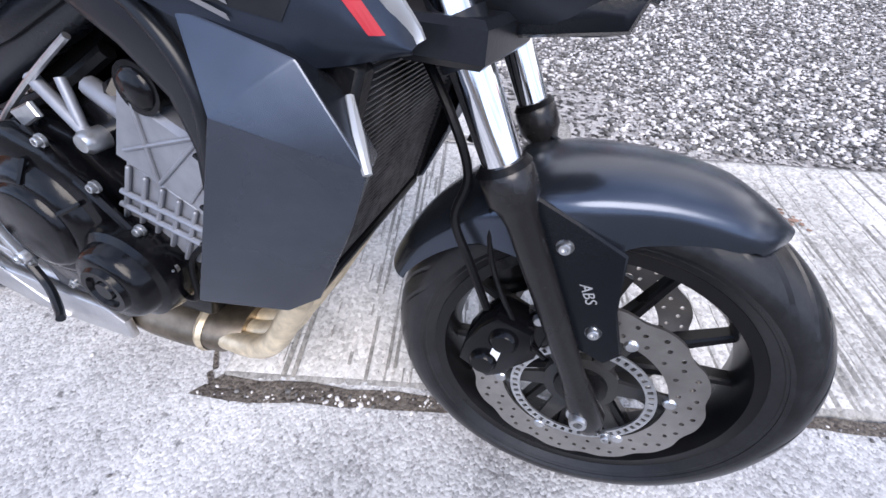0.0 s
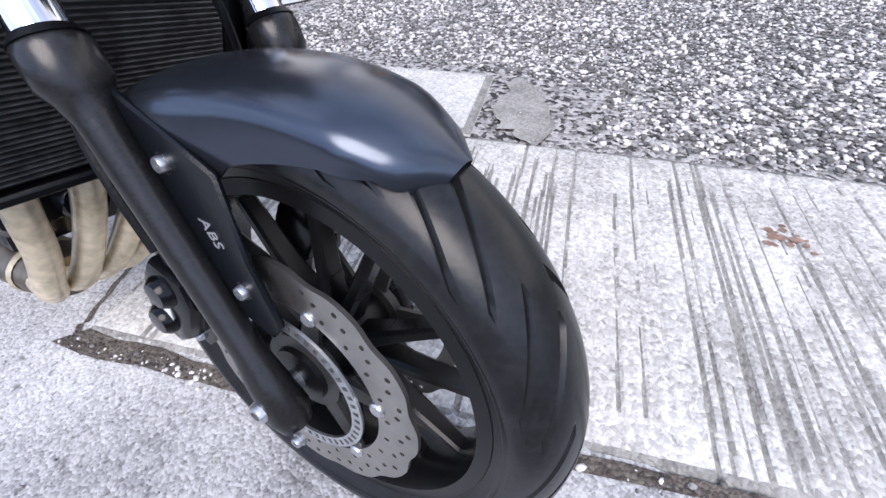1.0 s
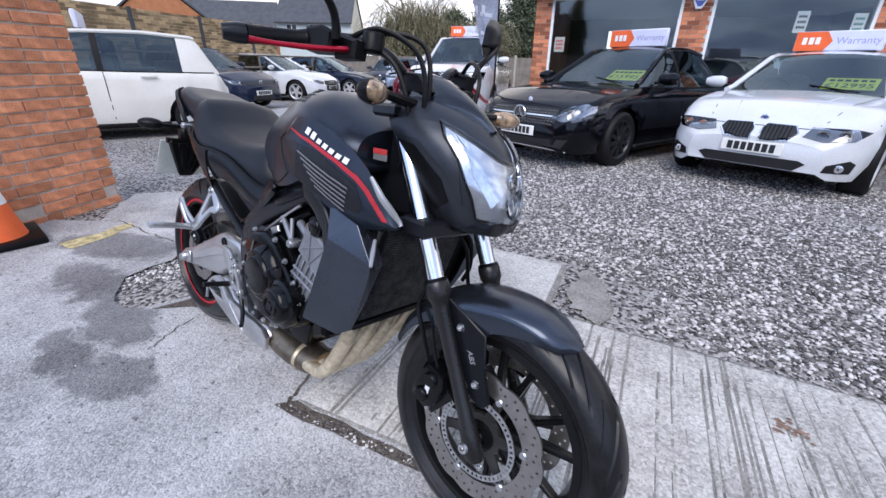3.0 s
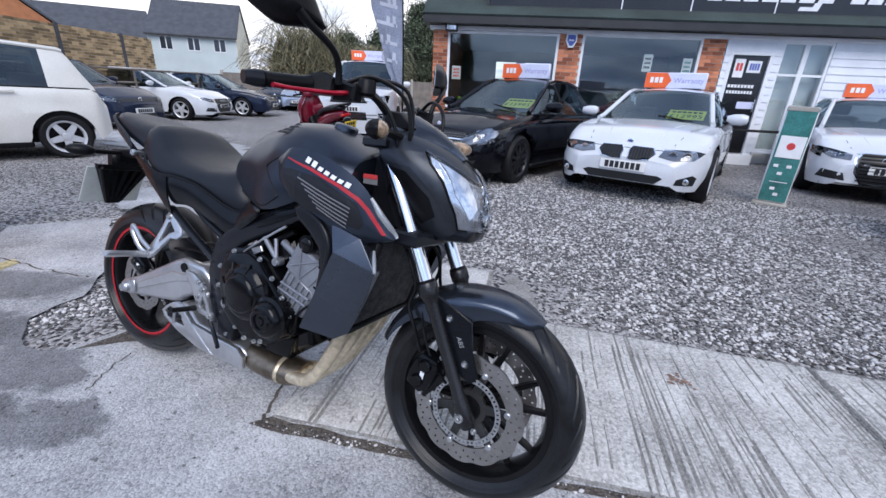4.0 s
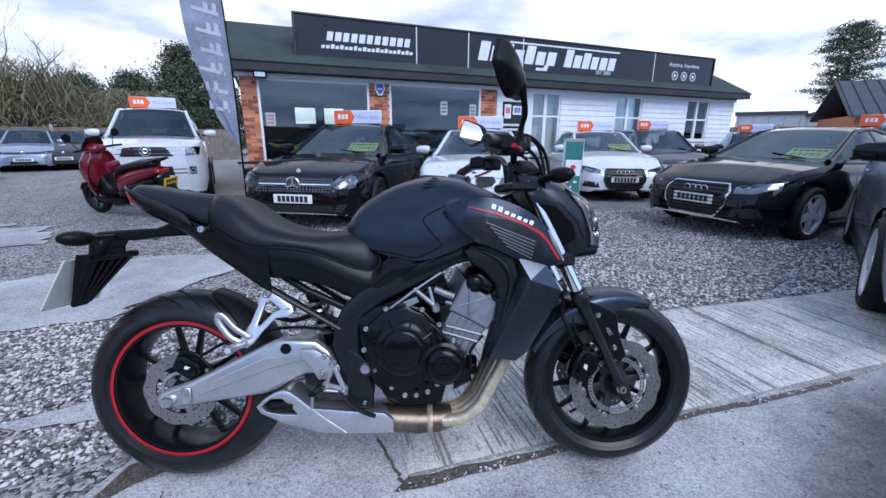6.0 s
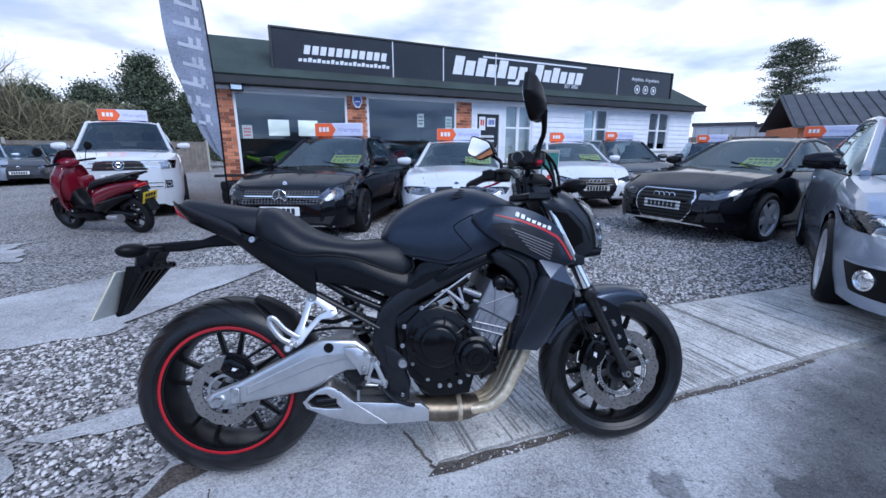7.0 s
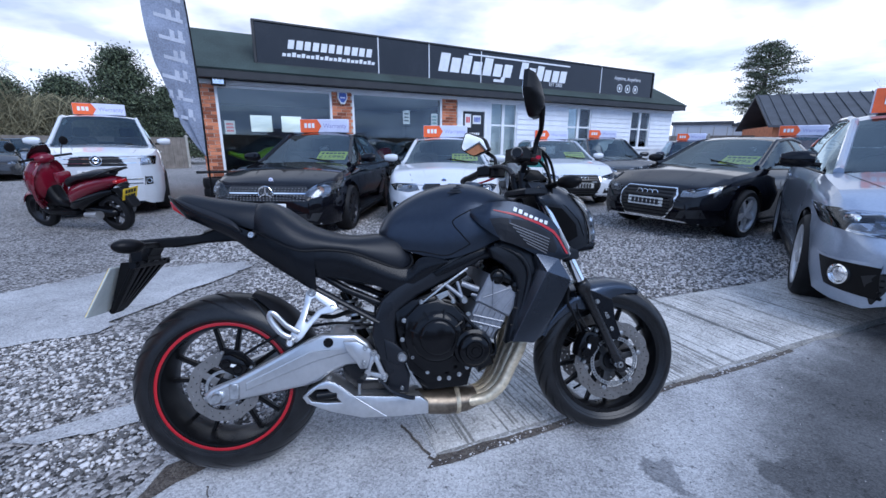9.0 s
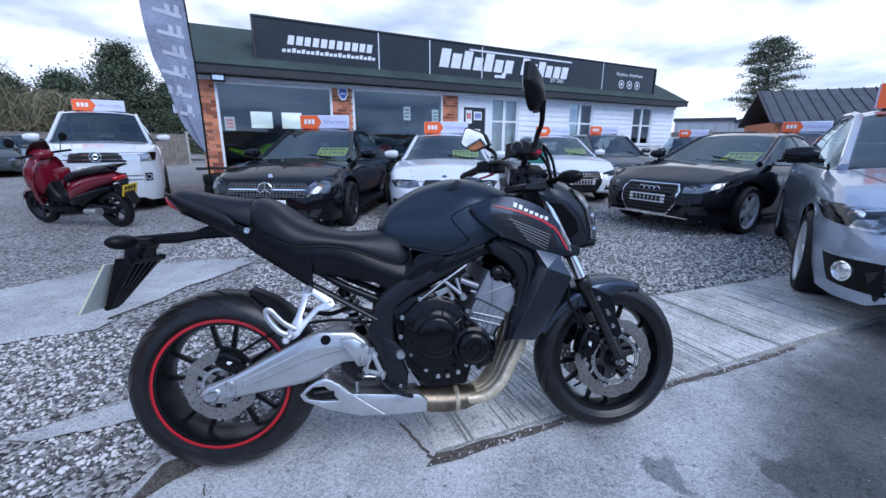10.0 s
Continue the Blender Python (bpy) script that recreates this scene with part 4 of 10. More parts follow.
def grow(bm, p, d, length, r, depth, rnd, ends=None, sides=5, up=0.15):
    """Branches that fork and thin out."""
    pts, rad = [p.copy()], [r]
    q, e = p.copy(), d.copy()
    steps = 4
    for i in range(steps):
        e = (e + Vector((rnd.gauss(0, 0.16), rnd.gauss(0, 0.16), rnd.gauss(0, 0.1) + up * 0.3))).normalized()
        q = q + e * (length / steps)
        pts.append(q.copy()); rad.append(r * (1 - 0.45 * (i + 1) / steps))
    tube(pts, rad, sides if depth > 1 else 3, bm=bm, cap=False)
    if ends is not None and depth <= 1:
        ends.extend(pts[1:])
    if depth:
        for k in range(rnd.choice((2, 3, 3))):
            a = (e + Vector((rnd.gauss(0, 0.55), rnd.gauss(0, 0.55), rnd.gauss(0.1, 0.35)))).normalized()
            grow(bm, pts[-1 if k < 2 else 2], a, length * rnd.uniform(0.6, 0.85), rad[-1] * 0.8, depth - 1, rnd, ends, sides, up)


def bare_tree(at, height, seed, depth=6, label="bare winter tree with fine grey twigs"):
    t = thing("bare_tree", Matrix.Translation(at), label, "tree")
    rnd = random.Random(seed)
    part("trunk", tube([(0, 0, -0.25), (0.05, 0, height * 0.12), (0, 0.05, height * 0.26)], [height * 0.022, height * 0.018, height * 0.016], 8), BARK, t)
    bm = bmesh.new()
    for k in range(3):
        grow(bm, Vector((0, 0.03, height * (0.2 + 0.03 * k))), Vector((math.cos(k * 2.1) * 0.45, math.sin(k * 2.1) * 0.45, 1)).normalized(), height * 0.24, height * 0.016, depth, rnd)
    part("crown", bm, BARK, t, "bare grey twigs")
    return t


def conifer(at, height, width, seed, label):
    """A trunk with whorls of drooping limbs, each hung with blades."""
    t = thing("conifer", Matrix.Translation(at), label, "tree")
    rnd = random.Random(seed)
    lo = 0.12
    rs = np.random.RandomState(seed)
    part("trunk", tube([(0, 0, -0.25), (0.1, 0, height * 0.5), (0, 0, height * 0.97)], [height * 0.03, height * 0.02, 0.03], 7), BARK, t)
    bm, pts = bmesh.new(), []
    z = height * lo
    while z < height * 0.98:
        f = (z / height - lo) / (1 - lo)
        reach = width * 0.5 * (1 - f) ** 0.7 * rnd.uniform(0.65, 1.1)
        for k in range(rnd.choice((3, 4, 5))):
            a = rnd.uniform(0, 6.283)
            tip = Vector((math.cos(a) * reach, math.sin(a) * reach, z - reach * 0.05 + rnd.uniform(-0.2, 0.2)))
            tube([(0, 0, z), tuple(Vector((0, 0, z)).lerp(tip, 0.55) + Vector((0, 0, 0.08 * reach))), tuple(tip)], [0.05, 0.03, 0.012], 4, bm=bm, cap=False)
            m = int((150 + 420 * reach / width) * 2.0)
            s = rs.rand(m) ** 0.6
            c = np.array([[0, 0, z]]) * (1 - s[:, None]) + np.array(tip)[None] * s[:, None]
            c += rs.normal(size=(m, 3)) * np.array([0.09, 0.09, 0.05]) * width * (0.35 + 0.5 * s[:, None])
            pts.append(c)
        z += height * rnd.uniform(0.025, 0.045)
    part("limb", bm, BARK, t)
    leaf_part("crown", np.concatenate(pts), width * 0.0125, seed, LEAF, t)
    return t


def cedar(at, height, seed):
    """A bare lower trunk under a rounded crown of level, tufted boughs with sky between them."""
    t = thing("cedar_tree", Matrix.Translation(at), "tall dark cedar with layered boughs and bare trunk", "tree")
    rnd, rs = random.Random(seed), np.random.RandomState(seed)
    part("trunk", tube([(0, 0, -0.25), (0.15, 0, height * 0.35), (-0.05, 0, height * 0.7), (0.05, 0, height * 0.95)], [0.36, 0.30, 0.18, 0.04], 8), BARK, t)
    bm, pts = bmesh.new(), []
    for k in range(74):
        f = (k + rnd.random()) / 74
        z = height * (0.36 + 0.61 * f)
        reach = 3.1 * float(np.interp(f, [0, 0.12, 0.35, 0.6, 0.8, 0.93, 1.0], [0.72, 0.95, 0.86, 1.0, 0.86, 0.55, 0.2])) * rnd.uniform(0.62, 1.08)
        a = k * 2.399 + rnd.uniform(-0.3, 0.3)
        tip = Vector((math.cos(a) * reach, math.sin(a) * reach, z + reach * rnd.uniform(0.02, 0.22)))
        tube([(0, 0, z - 0.25), tuple(Vector((0, 0, z)).lerp(tip, 0.5)), tuple(tip)], [0.07, 0.045, 0.015], 4, bm=bm, cap=False)
        for q in (0.45, 0.72, 0.98):
            if rnd.random() < 0.14:
                continue
            c = Vector((0, 0, z)).lerp(tip, q)
            m = 110
            p = rs.normal(size=(m, 3)) * np.array([0.36, 0.36, 0.13]) + np.array([[c.x, c.y, c.z + 0.06]])
            pts.append(p)
    part("limb", bm, BARK, t)
    leaf_part("crown", np.concatenate(pts), 0.085, seed, LEAF, t)
    return t


E55, E9, E4, E35 = (1.1, -1.25), (0.56, -1.45), (1.77, -0.92), (1.92, -0.79)
conifer(xy(E9, 117.3, 34), 6.6, 6.2, 21, "dark green conifer behind the yard's fence")
conifer(xy(E9, 122.3, 36), 4.9, 6.5, 22, "broad dark evergreen behind the yard's fence")
conifer(xy(E9, 126.5, 36), 4.6, 6.0, 23, "broad dark evergreen behind the yard's fence")
conifer(xy(E9, 113.5, 33), 4.5, 4.5, 24, "dark green conifer behind the showroom's corner")
cedar(xy(E9, 45.0, 62), 12.6, 25)
bare_tree(xy(E55, 132.5, 40), 10.5, 31)
bare_tree(xy(E55, 128.0, 44), 8.0, 35)
bare_tree(xy(E9, 130.5, 42), 8.5, 32)
bare_tree(xy(E9, 119.0, 45), 8.0, 33, depth=5)
bare_tree(xy(E9, 34.9, 60), 9.0, 34, depth=5)

hd = thing("hedge", Matrix.Identity(4), "tall overgrown scrubby hedge behind the fence", "hedge", kind="stuff")
rs = np.random.RandomState(5)
P = []
for az0, az1, h, d, k in ((136.8, 129, 4.6, 29, 20000), (129, 121.5, 3.6, 30, 14000)):
    t = rs.rand(k)
    az = az0 + (az1 - az0) * t
    top = h * (0.75 + 0.3 * np.array([noise.noise((a * 0.6, 1.7, 0)) for a in az])) * np.clip(0.25 + 3.2 * t, 0, 1)
    z = top * rs.rand(k) ** 0.7
    dd = d + rs.normal(0, 0.9, k) * (1 - 0.5 * z / h)
    P.append(np.stack([E55[0] + dd * np.cos(np.radians(az)), E55[1] + dd * np.sin(np.radians(az)), z], 1))
leaf_part("scrub", np.concatenate(P)[::2], 0.085, 6, SCRUB, hd)
bm = bmesh.new()
rnd = random.Random(8)
for k in range(1500):
    a = rnd.uniform(121.5, 136.0)
    p = xy(E55, a, 27.6 + 1.6 * rnd.random())
    top = (4.4 if a > 128.5 else 3.3) * min(1.0, 0.3 + (136.4 - a) * 0.32) * rnd.uniform(0.45, 1.05)
    side = rnd.choice((-1, 1)) * rnd.uniform(0.5, 2.2)
    way = Vector((math.sin(radians(a)), -math.cos(radians(a)), 0)) * side + Vector((rnd.gauss(0, 0.3), rnd.gauss(0, 0.3) - 0.4, 0))
    bow = [p + way * f + Vector((0, 0, top * (0.25 + 0.75 * math.sin(math.pi * min(1.0, 0.12 + 0.70 * f))))) for f in (0, 0.25, 0.5, 0.75, 1.0)]
    tube(bow, [0.020, 0.017, 0.014, 0.011, 0.006], 3, bm=bm, cap=False)
part("twigs", bm, mat("dry_twigs", (0.12, 0.112, 0.062), 0.9, vary=0.2, island=0.9, scale=2, tint=(0.19, 0.17, 0.10)), hd, "arching pale dry stems")
leaf_part("evergreen", np.concatenate(P)[17000:] + np.array([[-0.8, 1.6, 0.15]]), 0.085, 7, LEAF, hd)


def fence_run(name, a, b, h, label, step=2.4):
    root = thing(name, Matrix.Identity(4), label, "fence", kind="structure")
    a, b = Vector(a), Vector(b)
    n = int((b - a).length / step)
    ang = math.atan2(b.y - a.y, b.x - a.x)
    for i in range(n + 1):
        p = a.lerp(b, i / n)
        m = Matrix.Translation((p.x, p.y, 0)) @ Matrix.Rotation(ang, 4, "Z")
        part("post", B(-0.06, 0.06, -0.06, 0.06, -0.2, h + 0.12, bevel=0.01), M["post"], root, at=m)
        if i < n:
            bm = bmesh.new()
            w = (b - a).length / n
            for k in range(12):
                box(bm, 0.06 + k * (w - 0.12) / 12, 0.06 + (k + 0.96) * (w - 0.12) / 12, -0.02 - 0.012 * (k % 2), 0.0, -0.18, h)
            part("panel", bm, "fence", root, at=m, smooth=0)
    return root


M["post"] = mat("concrete_post", (0.36, 0.34, 0.30), 0.9, vary=0.12)
fence_run("fence_back", xy(E55, 141.5, 27), xy(E55, 113.5, 27), 1.45, "weathered close-boarded fence with concrete posts")


def house(name, at, ang, length, depth, eave, ridge, wall, gable, roofm, label, wins, chimney=False):
    """A two-storey house: walls, pitched roof, gable, windows in the long side facing -y."""
    root = thing(name, Matrix.Translation(at) @ Matrix.Rotation(radians(ang), 4, "Z"), label, "house")
    part("wall", B(0, length, 0, depth, -0.2, eave), wall, root, smooth=0)
    for x0, x1 in ((0.002, 0.05), (length - 0.05, length - 0.002)):
        part("gable", prism([(-0.01, 0), (depth, 0), (depth, eave), (depth / 2, ridge), (-0.01, eave)], x0 - 0.02 if x0 < 1 else x0 + 0.02, x1 - 0.02 if x0 < 1 else x1 + 0.02, "x"), gable, root, smooth=0)
    bm = bmesh.new()
    prism([(-0.35, eave - 0.12), (depth / 2, ridge + 0.05), (depth + 0.35, eave - 0.12), (depth + 0.35, eave + 0.02), (depth / 2, ridge + 0.22), (-0.35, eave + 0.02)], -0.15, length + 0.15, "x", bm=bm)
    part("roof", bm, roofm, root, smooth=0)
    part("gutter", B(-0.15, length + 0.15, -0.42, -0.32, eave - 0.14, eave - 0.04), "black_paint", root)
    for x, z in wins:
        w = part("window", B(x - 0.55, x + 0.55, -0.03, 0.02, z - 0.6, z + 0.6), "upvc", root)
        for s in (-0.27, 0.27):
            part("pane", B(x + s - 0.22, x + s + 0.22, -0.04, -0.032, z - 0.52, z + 0.52), "carglass_dark", w)
    return root


M["carglass_dark"] = mat("dark_window_glass", (0.03, 0.035, 0.04), 0.08, vary=0.2)

def facing(name, left, right, *a):
    """A house whose long side runs from the ground point left to right as the yard sees it."""
    d = right - left
    return house(name, left, math.degrees(math.atan2(d.y, d.x)), d.length, *a)


facing("house", xy(E4, 149.4, 52), xy(E4, 141.0, 50), 6.5, 4.85, 8.0, "render_green", "render_cream", "slate", "pale green rendered house with grey slate roof", [(1.5, 4.1), (3.9, 4.1), (6.2, 4.1)])
facing("house", xy(E4, 164, 62), xy(E4, 149.6, 58), 6.0, 4.3, 7.4, "render_orange", "render_orange", "slate", "long brick house with a dark slate roof", [(14.6, 3.4), (12.2, 3.4)])
house("house", xy(E35, 155.8, 42), 158.0, 6.0, 7.5, 3.4, 6.6, "render_orange", "render_orange", "slate", "orange brick house end with a steep gable", [])

# long yellow brick wall with piers and rail behind the parked cars
yw = thing("wall_yellow", Matrix.Translation((-10.3, 0.4, 0)) @ Matrix.Rotation(math.atan2(7.9, -3.6), 4, "Z"), "old yellow brick yard wall with piers", "wall", kind="structure")
part("brickwork", brick_face(0, 8.9, -0.225, 2.25, 0, seed=4), mat("varied_yellow_brick", (0.34, 0.235, 0.12), 0.9, vary=0.20, scale=3, bump=0.5, island=0.55, tint=(0.40, 0.285, 0.155)), yw, smooth=0)["kind"] = "stuff"
part("core", B(0.01, 8.89, 0.008, 0.3, -0.2, 2.24), "mortar", yw, smooth=0)
for k in range(4):
    part("pier", B(2.2 * k + 0.9, 2.2 * k + 1.0, -0.03, 0.0, -0.2, 2.27), "slate", yw)
fr = thing("railing", Matrix.Translation((-9.9, 0.9, 0)) @ Matrix.Rotation(math.atan2(7.9, -3.6), 4, "Z"), "grey tubular rail in front of the yard wall", "railing")
for z in (1.25, 0.9):
    part("rail", tube([(0, -0.4, z), (11, -0.4, z)], 0.025, 8), "fence", fr)
for k in range(8):
    part("post", tube([(k * 1.55, -0.4, -0.15), (k * 1.55, -0.4, 1.28)], 0.03, 8), "fence", fr)

# barn and flat-roofed units beyond the cars
barn = thing("barn", Matrix.Translation(xy(E9, 43.6, 27)) @ Matrix.Rotation(radians(-32), 4, "Z"), "brick outbuilding with a dark ribbed roof", "building")
part("wall", B(0, 12, 0, 6, -0.2, 2.15), "brick", barn)
part("roof", prism([(-0.4, 2.05), (3, 3.75), (6.4, 2.05), (6.4, 2.15), (3, 3.9), (-0.4, 2.15)], -0.3, 12.3, "x"), "slate", barn)
bm = bmesh.new()
for k in range(26):
    x = -0.2 + k * 0.48
    prism([(-0.4, 2.16), (3, 3.91), (3, 3.95), (-0.4, 2.20)], x, x + 0.04, "x", bm=bm)
part("roof_ribs", bm, "slate", barn)
M["cabin_grey"] = mat("pale_grey_cabin_wall", (0.52, 0.54, 0.58), 0.6, vary=0.06, scale=1.0)
for k in range(3):
    u = thing("site_cabin", Matrix.Translation(xy(E9, 53.0 - 3.2 * k, 34 + k)) @ Matrix.Rotation(radians(-40), 4, "Z"), "pale grey flat-roofed cabin behind the yard", "building", "flat-roofed cabins")
    part("wall", B(0, 3.4, 0, 3, -0.2, 2.55 - 0.1 * (k % 2)), "cabin_grey", u)
    part("roof", B(-0.1, 3.5, -0.1, 3.1, 2.55 - 0.1 * (k % 2), 2.75 - 0.1 * (k % 2)), "slate", u)
    for q in range(5):
        part("panel_rib", B(0.15 + q * 0.76, 0.19 + q * 0.76, -0.02, 0.0, -0.1, 2.4), "post", u)
fence_run("fence_right", xy(E9, 54, 30), xy(E9, 44.5, 30), 1.75, "grey boarded fence behind the parked cars")

# across the road behind the camera
house("house", (14, -44, 0), 180, 9.0, 6.0, 4.6, 7.4, "render_green", "render_green", "slate", "rendered house across the road", [(2, 3.4), (6.5, 3.4), (2, 1.2), (6.5, 1.2)])
house("house", (-8, -46, 0), 180, 10.0, 6.0, 4.6, 7.4, "render_cream", "render_cream", "slate", "rendered house across the road", [(2, 3.4), (7, 3.4)])
bare_tree((-1.0, -40, 0), 9.0, 41, depth=5)
conifer((12, -42, 0), 9.0, 4.0, 42, "dark conifer across the road")
# unseen fence, added as a dark band for glossy sides to reflect
fence_run("fence_front", (-28, -15, 0), (30, -15, 0), 1.8, "unseen boarded fence added to darken reflections")


# ---- parked cars ----
from mathutils.bvhtree import BVHTree


def paint(name, base, rough=0.25, metal=0.0, coat=1.0):
    return mat(name, base, rough, metal, vary=0.05, scale=2, coat=coat, rvary=0.05, spec=0.1)


M["car_white"] = paint("white_car_paint", (0.60, 0.62, 0.65))
M["car_cream"] = paint("cream_white_car_paint", (0.66, 0.645, 0.60))
M["car_black"] = paint("black_car_paint", (0.003, 0.003, 0.005), 0.07, 0.0, 0.42)
M["car_silver"] = paint("silver_blue_car_paint", (0.36, 0.41, 0.50), 0.3, 0.6)
M["car_navy"] = paint("navy_car_paint", (0.008, 0.014, 0.034), 0.2, 0.0, 0.5)
M["car_grey"] = paint("dark_grey_car_paint", (0.03, 0.032, 0.036))
M["car_red"] = paint("deep_red_paint", (0.15, 0.006, 0.018))
M["rim_dark"] = mat("dark_alloy_rim", (0.05, 0.05, 0.055), 0.35, metal=0.7, vary=0.1)


def patch(bvh, poly, off=0.006, cuts=3, thick=0.004, axis="x", far=6.0, sign=1):
    """A plate with the outline poly, laid on the surface as seen along the axis."""
    bm = bmesh.new()
    put = {"x": lambda a, b: Vector((sign * far, a, b)), "y": lambda a, b: Vector((a, sign * far, b)), "z": lambda a, b: Vector((a, b, sign * far))}[axis]
    d = {"x": Vector((-sign, 0, 0)), "y": Vector((0, -sign, 0)), "z": Vector((0, 0, -sign))}[axis]
    f = bm.faces.new([bm.verts.new(put(a, b)) for a, b in poly])
    bmesh.ops.triangulate(bm, faces=[f])
    bmesh.ops.subdivide_edges(bm, edges=bm.edges[:], cuts=cuts, use_grid_fill=True)
    last = None
    nv = {}
    for v in bm.verts:
        loc, n, _, _ = bvh.ray_cast(v.co, d)
        if loc is not None:
            if n.dot(d) > 0:
                n = -n
            nv[v] = n
            v.co = loc + n * off
            last = loc
    for v in bm.verts:
        if v not in nv and last is not None:
            i = {"x": 0, "y": 1, "z": 2}[axis]
            v.co[i] = last[i]
    bmesh.ops.recalc_face_normals(bm, faces=bm.faces)
    if sum((f.normal.dot(d) for f in bm.faces)) > 0:
        bmesh.ops.reverse_faces(bm, faces=bm.faces)
    if thick:
        bmesh.ops.solidify(bm, geom=bm.faces[:], thickness=thick)
    return bm


def smooth_line(xs, pts, k=2):
    """Heights along xs through the control points, softened."""
    p = sorted(pts)
    fine = np.linspace(p[0][0], p[-1][0], 240)
    z = np.interp(fine, [q[0] for q in p], [q[1] for q in p])
    ker = np.hanning(2 * 3 * k + 1); ker /= ker.sum()
    pad = 3 * k
    z = np.convolve(np.r_[[z[0]] * pad, z, [z[-1]] * pad], ker, "valid")
    return np.interp(xs, fine, z)


def wheel_meshes(r, w, style="five", rim="alloy"):
    """Meshes of a road wheel facing +y: tyre, rim, spokes."""
    rr = r * 0.72
    ty = lathe([(rr, -w / 2), (rr + 0.012, -w / 2 - 0.004), (r * 0.9, -w / 2 - 0.008), (r * 0.975, -w * 0.44), (r, -w * 0.33), (r, w * 0.33), (r * 0.975, w * 0.44), (r * 0.9, w / 2 + 0.008), (rr + 0.012, w / 2 + 0.004), (rr, w / 2)], 36, closed=True)
    ri = lathe([(rr, -w / 2), (rr - 0.02, -w / 2), (rr - 0.03, 0.0), (rr - 0.025, w * 0.42), (rr - 0.012, w / 2), (rr + 0.004, w / 2 + 0.004), (rr + 0.004, -w / 2)], 36, closed=True)
    n = {"five": 5, "ten": 10, "twin": 5}[style]
    wd = 0.026 if style != "five" else 0.042
    sp = bmesh.new()
    prism([(0.03, -wd * 1.1), (rr - 0.01, -wd * 0.7), (rr - 0.01, wd * 0.7), (0.03, wd * 1.1)], w * 0.30, w * 0.44, "y", bm=sp, m=None, bevel=0.0)
    turns = [Matrix.Rotation(2 * math.pi * k / n + 0.3 + da, 4, "Y") for k in range(n) for da in ((-0.13, 0.13) if style == "twin" else (0.0,))]
    hub = lathe([(0.0, w * 0.47), (0.05, w * 0.46), (0.062, w * 0.40), (0.062, w * 0.2)], 16)
    dk = lathe([(0.0, 0.0), (rr - 0.035, 0.0), (rr - 0.035, -0.02), (0, -0.02)], 24)
    return ty, ri, sp, dk, hub, turns


